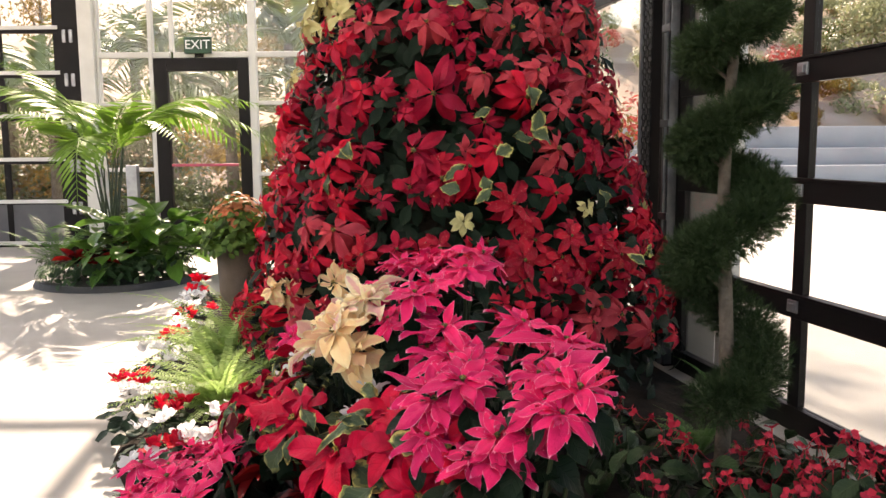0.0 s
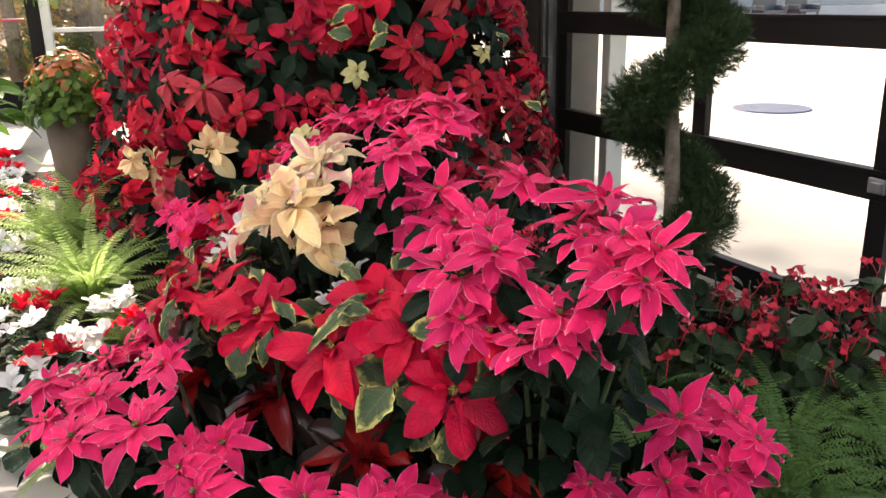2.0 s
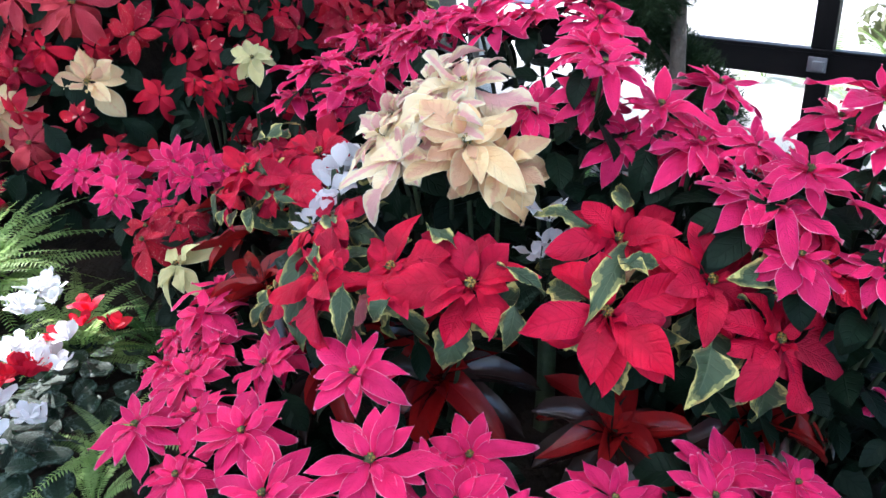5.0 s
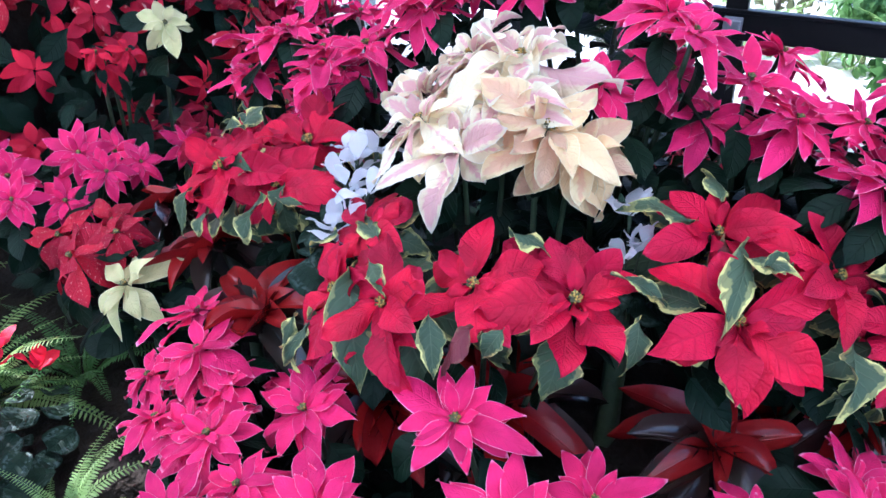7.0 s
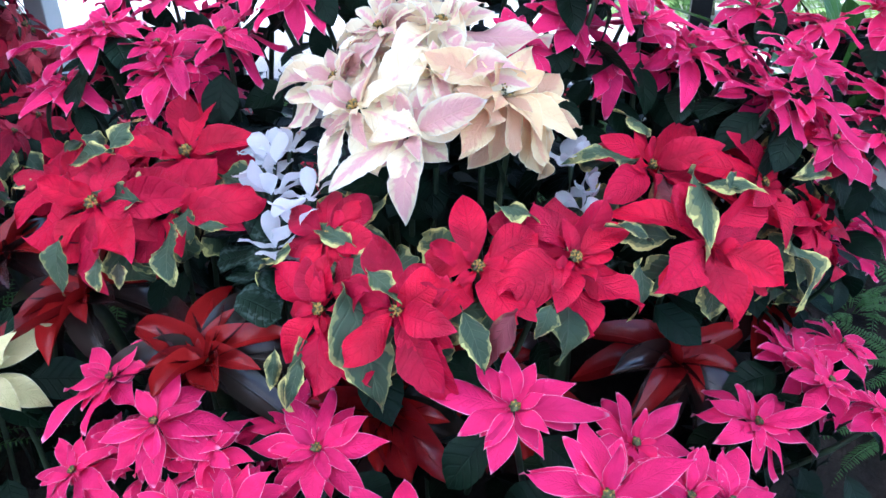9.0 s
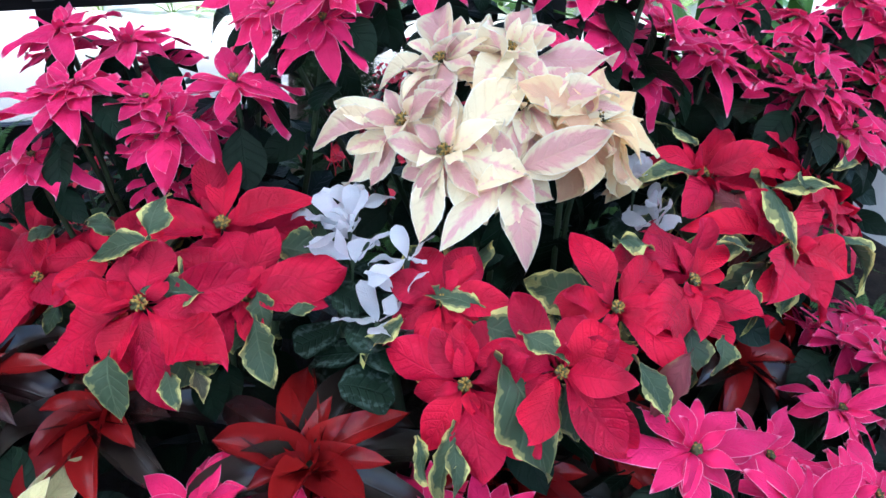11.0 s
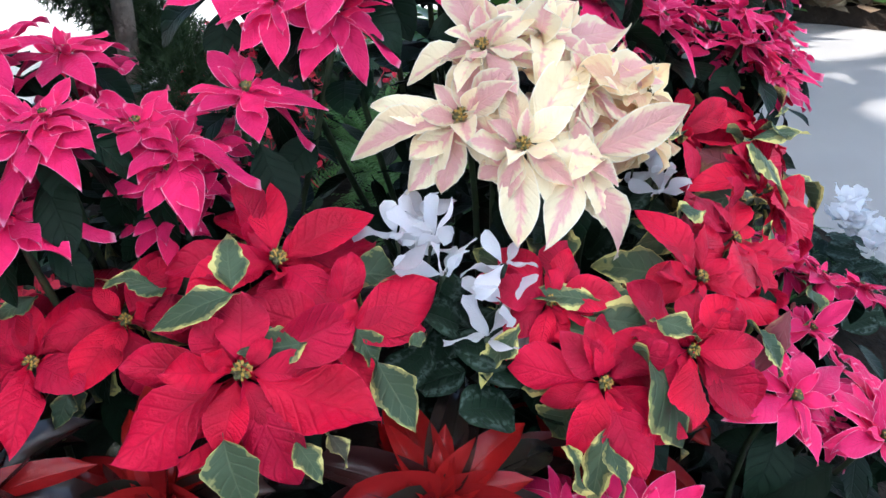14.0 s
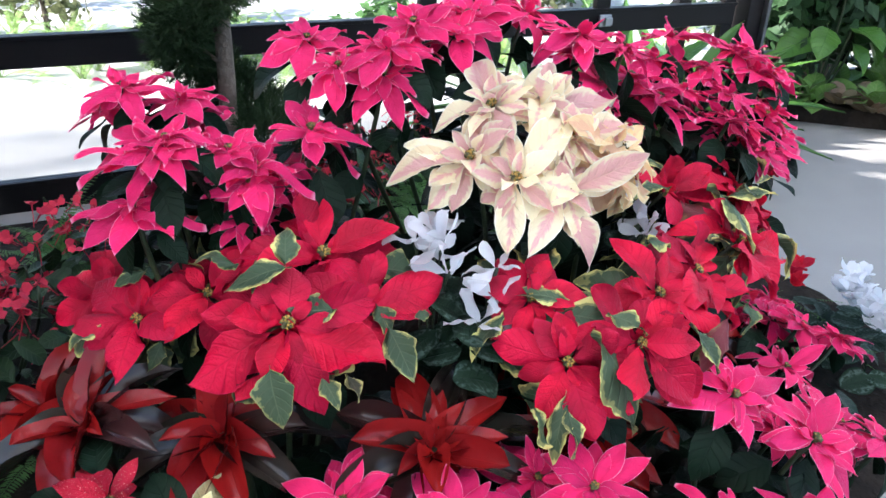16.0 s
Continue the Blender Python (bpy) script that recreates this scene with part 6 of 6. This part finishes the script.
def garden_palm(x, y, z, h, L, seed):
    r = random.Random(seed)
    s = tagged(link("palm", None, None, Matrix.Translation((x, y, z))), "sunlit palm with yellow-green fronds in the garden", "palm", "palms outside the glass")
    link("trunk", mesh_of("trunk", *tube_data([(0, 0, -0.1), (0.03, 0, h * 0.4), (0, 0.04, h * 0.7), (0, 0, h)], [0.13, 0.11, 0.10, 0.09], 9), BARK), s)
    for i in range(14):
        link("frond", r.choice(GARDEN_FRONDS), s, Matrix.Translation((0, 0, h)) @ ray_leaf(2.4 * i, radians(r.uniform(0, 70)), L * r.uniform(0.8, 1.15), 0.03, 1.0, radians(r.uniform(-20, 20))))


def hill(x, y):
    q = min(1, max(0, (x + 6) / 9))
    return -0.08 + (1 - q) * 0.22 * max(0, y - 17) + q * (1.75 + 0.42 * max(0, y - 32.3))


def outside():
    r = random.Random(77)
    # hillside behind the far wall and along the patio
    V, F, UV = [], [], []
    nx, ny = 80, 34
    for i in range(ny + 1):
        for j in range(nx + 1):
            x = -60 + 150 * j / nx
            y = 17 + 14.5 * min(1, max(0, (x + 6) / 9)) + 90 * (i / ny) ** 1.5
            V.append((x, y, hill(x, y) + 0.4 * noise.noise((x * 0.25, y * 0.25, 0)) * min(1, i / 3)))
            UV.append((j / nx, i / ny))
    for i in range(ny):
        for j in range(nx):
            a = i * (nx + 1) + j
            F.append((a, a + 1, a + nx + 2, a + nx + 1))
    tagged(link("hillside", mesh_of("hillside", np.array(V), F, np.array(UV), EARTH)), "dry planted hillside rising behind the garden", "hillside", kind="structure")
    # terraced concrete seat walls at the patio's end
    for k, (y, z) in enumerate(((29.0, 0.55), (30.2, 1.15), (31.4, 1.95))):
        tagged(part("retaining_wall", boxes((4.5, y, -0.05, 40, y + 1.0, z), bevel=0.03), WALLSTONE), "grey concrete terrace wall at the patio's far end", "wall", kind="structure")
    planter = tagged(part("planter_wall", boxes((17.5, 32.5, 1.5, 24.0, 33.6, 3.1), bevel=0.03), plain_material("tan_block", (0.30, 0.22, 0.16), (0.24, 0.17, 0.12), 0.7, 0.85)), "tan block wall on the terrace", "wall", kind="structure")
    shades = (SHRUB, SHRUB_OLIVE, SHRUB_GOLD, SHRUB)
    # garden right outside the far wall
    for i in range(34):
        x, y = r.uniform(-11, 0.8), r.uniform(12.4, 17)
        shrub(x, y, -0.06, r.uniform(0.5, 0.9), r.uniform(0.35, 0.85), 520, 0.06, 0.16, r.choice(shades), "leafy garden shrub outside the far glazing", 500 + i)
    for i, (x, y, h, L) in enumerate(((-3.6, 14.2, 1.8, 1.7), (-2.3, 13.6, 1.5, 1.5), (-6.5, 14.0, 2.2, 1.8), (-4.9, 15.0, 2.6, 1.8), (-1.2, 14.8, 2.4, 1.7), (-8.0, 15.5, 2.4, 1.8), (-6.0, 16.5, 3.2, 2.0), (-3.0, 16.6, 3.4, 2.0))):
        garden_palm(x, y, -0.06, h, L, 560 + i)
    for i in range(30):
        x, y = r.uniform(-16, 4), r.uniform(15.2, 19)
        big = r.uniform(0.9, 1.7)
        shrub(x, y, hill(-9, y), big, big * 0.85, 1100, 0.09, 0.2, r.choice((SHRUB_GOLD, SHRUB, SHRUB_OLIVE, SHRUB_GOLD, SHRUB_RED)), "tall autumn-tinted shrub behind the garden palms", 580 + i)
    for i in range(26):
        x, y = r.uniform(-18, 3), r.uniform(20, 31)
        garden_tree(x, y, hill(-9, y), r.uniform(3.4, 6.0), r.uniform(1.5, 2.4), 1700, r.choice((SHRUB_OLIVE, SHRUB_GOLD, SHRUB, SHRUB_GOLD)), "autumn-tinted tree on the slope behind the garden", 600 + i)
    # hidden tree, added so its crown dapples the sun patch on the floor
    garden_tree(-1.3, 19.5, 0.3, 14.0, 1.9, 5200, SHRUB_OLIVE, "unseen tall tree added behind the glasshouse to dapple the sun", 640)
    # hillside shrubs beyond the terrace
    for i in range(44):
        x, y = r.uniform(5, 34), r.uniform(33.5, 50)
        big = r.uniform(0.6, 1.7)
        shrub(x, y, hill(x, y), big, big * 0.75, 700, 0.12, 0.26, SHRUB_RED if i in (3, 9) else r.choice((SHRUB_GREY, SHRUB_GREY, SHRUB, SHRUB_GOLD)), "rounded shrub on the dry slope above the terrace", 650 + i)
    shrub(15.6, 37.0, hill(15.6, 37), 1.5, 1.2, 2600, 0.10, 0.2, SHRUB_RED, "red-leaved shrub above the terrace", 720)
    shrub(19.6, 40.0, hill(19.6, 40), 2.6, 2.2, 3600, 0.14, 0.3, SHRUB_GREY, "large grey-green shrub on the slope", 721)
    shrub(14.6, 33.2, 1.95, 0.6, 0.5, 900, 0.08, 0.16, SHRUB_GOLD, "yellow-green shrub on the terrace", 722)
    shrub(17.6, 36.0, hill(17.6, 36), 0.9, 0.6, 1200, 0.08, 0.16, SHRUB_GREY, "low grey shrub on bare earth above the terrace", 723)
    # planting strip beside the patio
    for i in range(22):
        x, y = r.uniform(3.75, 6.5), r.uniform(-6, 4.2)
        shrub(x, y, -0.02, r.uniform(0.35, 0.6), r.uniform(0.25, 0.5), 420, 0.05, 0.13, r.choice((SHRUB, SHRUB, FERN, SHRUB_OLIVE)), "low green planting beside the patio", 740 + i)
    for i in range(10):
        x, y = r.uniform(3.7, 4.6), r.uniform(-3, 4.2)
        fern(x, y, -0.02, r.uniform(0.5, 0.75), 12, "bright sunlit fern outside the door", 780 + i)
    for i in range(9):
        x, y = r.uniform(3.7, 4.3), 0.9 + 0.26 * i
        fern(x, y, -0.02, r.uniform(0.5, 0.7), 16, "bright sunlit fern outside the door", 880 + i)
    for i, (x, y) in enumerate(((3.72, 3.5), (3.8, 3.95), (3.95, 3.1), (4.2, 3.6), (4.1, 2.75), (3.85, 4.4), (4.6, 3.2), (4.7, 4.0))):
        fern(x, y, -0.02, r.uniform(0.4, 0.6), 14, "bright sunlit fern outside the door", 795 + i)


outside()
def coral_plant(x, y):
    r = random.Random(840)
    z = S(x, y)
    s = tagged(link("coral_plant", None, None, Matrix.Translation((x, y, z))), "bushy coral-topped green plant in a dark brown pot", "potted plant")
    bm = bmesh.new()
    bmesh.ops.create_cone(bm, cap_ends=True, segments=32, radius1=0.10, radius2=0.14, depth=0.70)
    bmesh.ops.bevel(bm, geom=[e for e in bm.edges if e.verts[0].co.z > 0.3 and e.verts[1].co.z > 0.3], offset=0.012, segments=2, affect="EDGES")
    part("pot", bm, plain_material("brown_pot", (0.10, 0.065, 0.04), (0.06, 0.04, 0.025), 6, 0.7), s, "dark brown clay pot", pose(0, 0, 0.35), True)
    low, top = [], []
    leaf = blade(4, 1, width=0.6, fold=0.2, arch=0.3, fat=0.45, tip=0.6, rip=0, wave=0.03)
    for k in range(900):
        a, d = r.uniform(0, 6.28), math.sqrt(r.random())
        h = 0.30 * math.sqrt(max(0, 1 - 0.8 * d * d)) * r.uniform(0.0, 1.0) - 0.06 * d * d
        p = Vector((0.22 * d * math.cos(a), 0.22 * d * math.sin(a), 0.73 + h))
        m = facing(p, (math.cos(a) * d, math.sin(a) * d, 0.7 + r.gauss(0, 0.3)), r.uniform(0, 6.28)) @ ray_leaf(0, radians(r.uniform(-25, 25)), r.uniform(0.04, 0.07))
        (top if h > 0.10 + 0.1 * r.random() and r.random() < 0.72 else low).append(m)
    link("foliage", mesh_of("foliage", *merged(leaf, low), leaf_material("coral_plant_leaf", (0.10, 0.17, 0.03), (0.03, 0.08, 0.02), lucent=0.3)), s)
    link("crown", mesh_of("crown", *merged(leaf, top), leaf_material("coral_leaf", (0.46, 0.10, 0.06), (0.30, 0.17, 0.05), lucent=0.4)), s, None)


coral_plant(-1.22, 4.93)
for i, (x, y, R) in enumerate(((-1.25, 4.45, 0.42), (-1.0, 4.55, 0.38), (-1.45, 4.9, 0.34))):
    fern(x, y, S(x, y), R, 24, PFL, 900 + i, 20, 80)


def outdoor_chair(x, y, turn):
    ch = tagged(link("outdoor_chair", None, None, pose(x, y, -0.012, 0, 0, turn)), "dark grey outdoor chair before the terrace wall", "chair", "chairs on the patio")
    part("seat", boxes((-0.45, -0.4, 0.38, 0.45, 0.4, 0.47), bevel=0.03), GREY_PANEL, ch)
    part("backrest", boxes((-0.48, 0.36, 0.30, 0.48, 0.45, 0.95), bevel=0.04), GREY_PANEL, ch)
    for s in (-1, 1):
        part("armrest", boxes((s * 0.45 - 0.04, -0.38, 0.47, s * 0.45 + 0.04, 0.359, 0.66), bevel=0.02), GREY_PANEL, ch)
        for q in (-0.34, 0.34):
            part("leg", boxes((s * 0.38 - 0.025, q - 0.025, 0, s * 0.38 + 0.025, q + 0.025, 0.379), bevel=0.004), BLACK, ch)


for x, y, turn in ((17.4, 28.4, 5), (18.9, 28.4, -4), (20.3, 28.4, 3)):
    outdoor_chair(x, y, turn)
# flat dark disc painted in place of a round shadow on the patio
bm = bmesh.new()
bmesh.ops.create_cone(bm, cap_ends=True, segments=48, radius1=0.42, radius2=0.41, depth=0.016)
tagged(part("cover_plate", bm, plain_material("shadow_blue_grey", (0.075, 0.095, 0.15), (0.06, 0.075, 0.115), 5, 0.6, bump=0.1, spec=0.2), None, "", pose(5.33, 8.47, -0.004)), "flat blue-grey disc standing for a round shadow on the patio", "cover plate")


# ---- leafy bed at the end of the door ----
def leafy_bed():
    r = random.Random(15)
    bm = bmesh.new()
    ring = [(2.36, 0.10), (2.30, -0.38), (2.08, -0.78), (1.75, -1.2), (1.3, -1.7), (0.9, -2.4), (0.8, -3.5), (2.85, -3.5), (2.85, 0.10)]
    lo = [bm.verts.new((x, y, 0.003)) for x, y in ring]
    hi = [bm.verts.new((1.95 + (x - 1.95) * 0.9, -1.6 + (y + 1.6) * 0.9, 0.10)) for x, y in ring]
    bm.faces.new(hi)
    for i in range(len(ring)):
        j = (i + 1) % len(ring)
        bm.faces.new((lo[i], lo[j], hi[j], hi[i]))
    tagged(part("soil", bm, SOIL), "bark-covered soil of the leafy bed", "soil", kind="structure")
    broad = [mesh_of("leaf", *blade(8, 3, width=0.62, arch=0.35, wave=0.04, fold=0.2, fat=0.4, tip=0.6, stalk=0.12, seed=i), VEINED) for i in range(3)]
    dull = [mesh_of("leaf", *blade(8, 3, width=0.75, arch=0.3, wave=0.05, fold=0.1, fat=0.38, tip=0.45, stalk=0.1, seed=i), leaf_material("rex_leaf", (0.13, 0.13, 0.075), (0.16, 0.075, 0.05))) for i in range(3)]
    rim = ((2.36, 0.04), (2.33, -0.2), (2.28, -0.4), (2.18, -0.58), (2.07, -0.74), (1.95, -0.92), (1.82, -1.08), (1.66, -1.26), (1.5, -1.46), (2.5, -0.3), (2.42, -0.62), (2.25, -0.9), (2.1, -1.15), (2.6, -0.05))
    large = [mesh_of("leaf", *blade(9, 3, width=0.75, arch=0.4, wave=0.05, fold=0.25, fat=0.35, tip=0.6, stalk=0.02, lobes=0.1, seed=i), BROAD) for i in range(3)]
    for i in range(44):
        x, y = rim[i] if i < 14 else (r.uniform(1.1, 2.8), r.uniform(-2.4, 0.02))
        x += 0.08
        edge = 2.36 - max(0, -0.1 - y) * 0.62
        if x < edge + 0.02:
            x = edge + r.uniform(0.03, 0.35)
        if x > 2.8:
            x = 2.75
        low = i % 2
        p = tagged(link("foliage_plant", None, None, Matrix.Translation((x, y, 0.07))), "low dull olive and bronze leaved plant" if low else "glossy bright green broad-leaved plant", "foliage plant", "plants in the leafy bed")
        for k in range(11):
            link("leaf", r.choice(dull if low else broad), p, Matrix.Translation((0, 0, 0.04)) @ ray_leaf(2.4 * k, radians(r.uniform(5, 75)), r.uniform(0.09, 0.15) if low else r.uniform(0.12, 0.22), 0.02, 1.0, radians(r.uniform(-30, 30))))
    for i, (x, y) in enumerate(((2.2, -1.9), (2.7, -1.7), (2.0, -2.6))):
        fern(x, y, 0.08, r.uniform(0.45, 0.65), 18, "dark fern in the leafy bed", 820 + i, 25, 80)
    for i, (x, y) in enumerate(((2.66, -1.9), (2.4, -2.4))):
        t = tagged(link("tropical_tree", None, None, Matrix.Translation((x, y, 0.05))), "slender tropical tree with big leaves in the leafy bed", "tree")
        link("trunk", mesh_of("trunk", *tube_data([(0, 0, -0.02), (0.03, 0.02, 0.7), (-0.02, 0.05, 1.5), (0, 0, 2.3)], [0.06, 0.05, 0.045, 0.03], 8), BARK), t)
        for k in range(22):
            link("leaf", r.choice(broad), t, Matrix.Translation((0, 0, 0.9 + 0.065 * k)) @ ray_leaf(2.4 * k, radians(r.uniform(-20, 45)), r.uniform(0.35, 0.55), 0.04))
    for i, (x, y) in enumerate(((2.62, -0.42), (2.66, -0.8), (2.62, -1.2), (2.64, -1.6), (2.6, -2.1), (2.6, -2.7))):
        shrub(x, y, 0.06, 0.30, 0.75 + 0.1 * (i % 3), 900, 0.07, 0.15, DEEP, "dense dark green shrub at the back of the leafy bed", 860 + i)
    for i, (x, y, h) in enumerate(((2.5, -0.62, 0.35), (2.4, -1.1, 0.45))):
        p = tagged(link("foliage_plant", None, None, Matrix.Translation((x, y, 0.07))), "tall dark plant with large arching leaves", "foliage plant", "plants in the leafy bed")
        for k in range(14):
            top = Vector((0.14 * math.cos(2.4 * k), 0.14 * math.sin(2.4 * k), h + 0.35 * r.random()))
            link("stem", stem_mesh((0, 0, -0.02), top, (0, 0, 1), r, 0.006), p)
            link("leaf", r.choice(large), p, Matrix.Translation(top) @ ray_leaf(2.4 * k - 1.57, radians(r.uniform(-45, 15)), r.uniform(0.16, 0.26), 0.0, 1.0, radians(r.uniform(-25, 25))))
    # glazing behind the leafy bed
    w = tagged(link("window_3", None, None, pose(2.88, 0.12, 0, 0, 0, -90)), "dark framed glazing behind the leafy bed", "window", kind="structure")
    for k in range(5):
        part("mullion", boxes((k * 1.2 - 0.04, -0.04, 0, k * 1.2 + 0.04, 0.04, 4.4), bevel=0.004), BLACK, w)
    for a, b in ((0.0, 0.15), (0.62, 0.7), (1.9, 1.97), (4.3, 4.4)):
        part("rail", boxes((0, -0.03, a, 4.8, 0.03, b), bevel=0.004), BLACK, w)
    for k in range(4):
        for a, b in ((0.15, 0.62), (0.7, 1.9), (1.97, 4.3)):
            g = part("pane", boxes((k * 1.2 + 0.04, -0.003, a, k * 1.2 + 1.16, 0.003, b), bevel=0), GLASS, w)
            g.visible_shadow = False


def strap_plant(x, y, z, R, seed):
    r = random.Random(seed)
    p = tagged(link("foliage_plant", None, None, Matrix.Translation((x, y, z))), "strap-leaved green plant by the end of the glass door", "foliage plant", "plants by the door post")
    leaf = [mesh_of("leaf", *blade(10, 2, width=0.13, arch=0.5 + 0.2 * i, wave=0.02, fold=0.3, fat=0.25, tip=0.5, stalk=0.0, rip=0), BROAD) for i in range(3)]
    for k in range(30):
        link("leaf", r.choice(leaf), p, ray_leaf(2.4 * k, radians(r.uniform(25, 85)), R * r.uniform(0.7, 1.15), 0.02, 1.0, radians(r.uniform(-20, 20))))


for i, (x, y) in enumerate(((2.02, 0.92), (2.12, 0.55), (1.95, 1.25))):
    strap_plant(x, y, 0.0, 0.75, 930 + i)
leafy_bed()
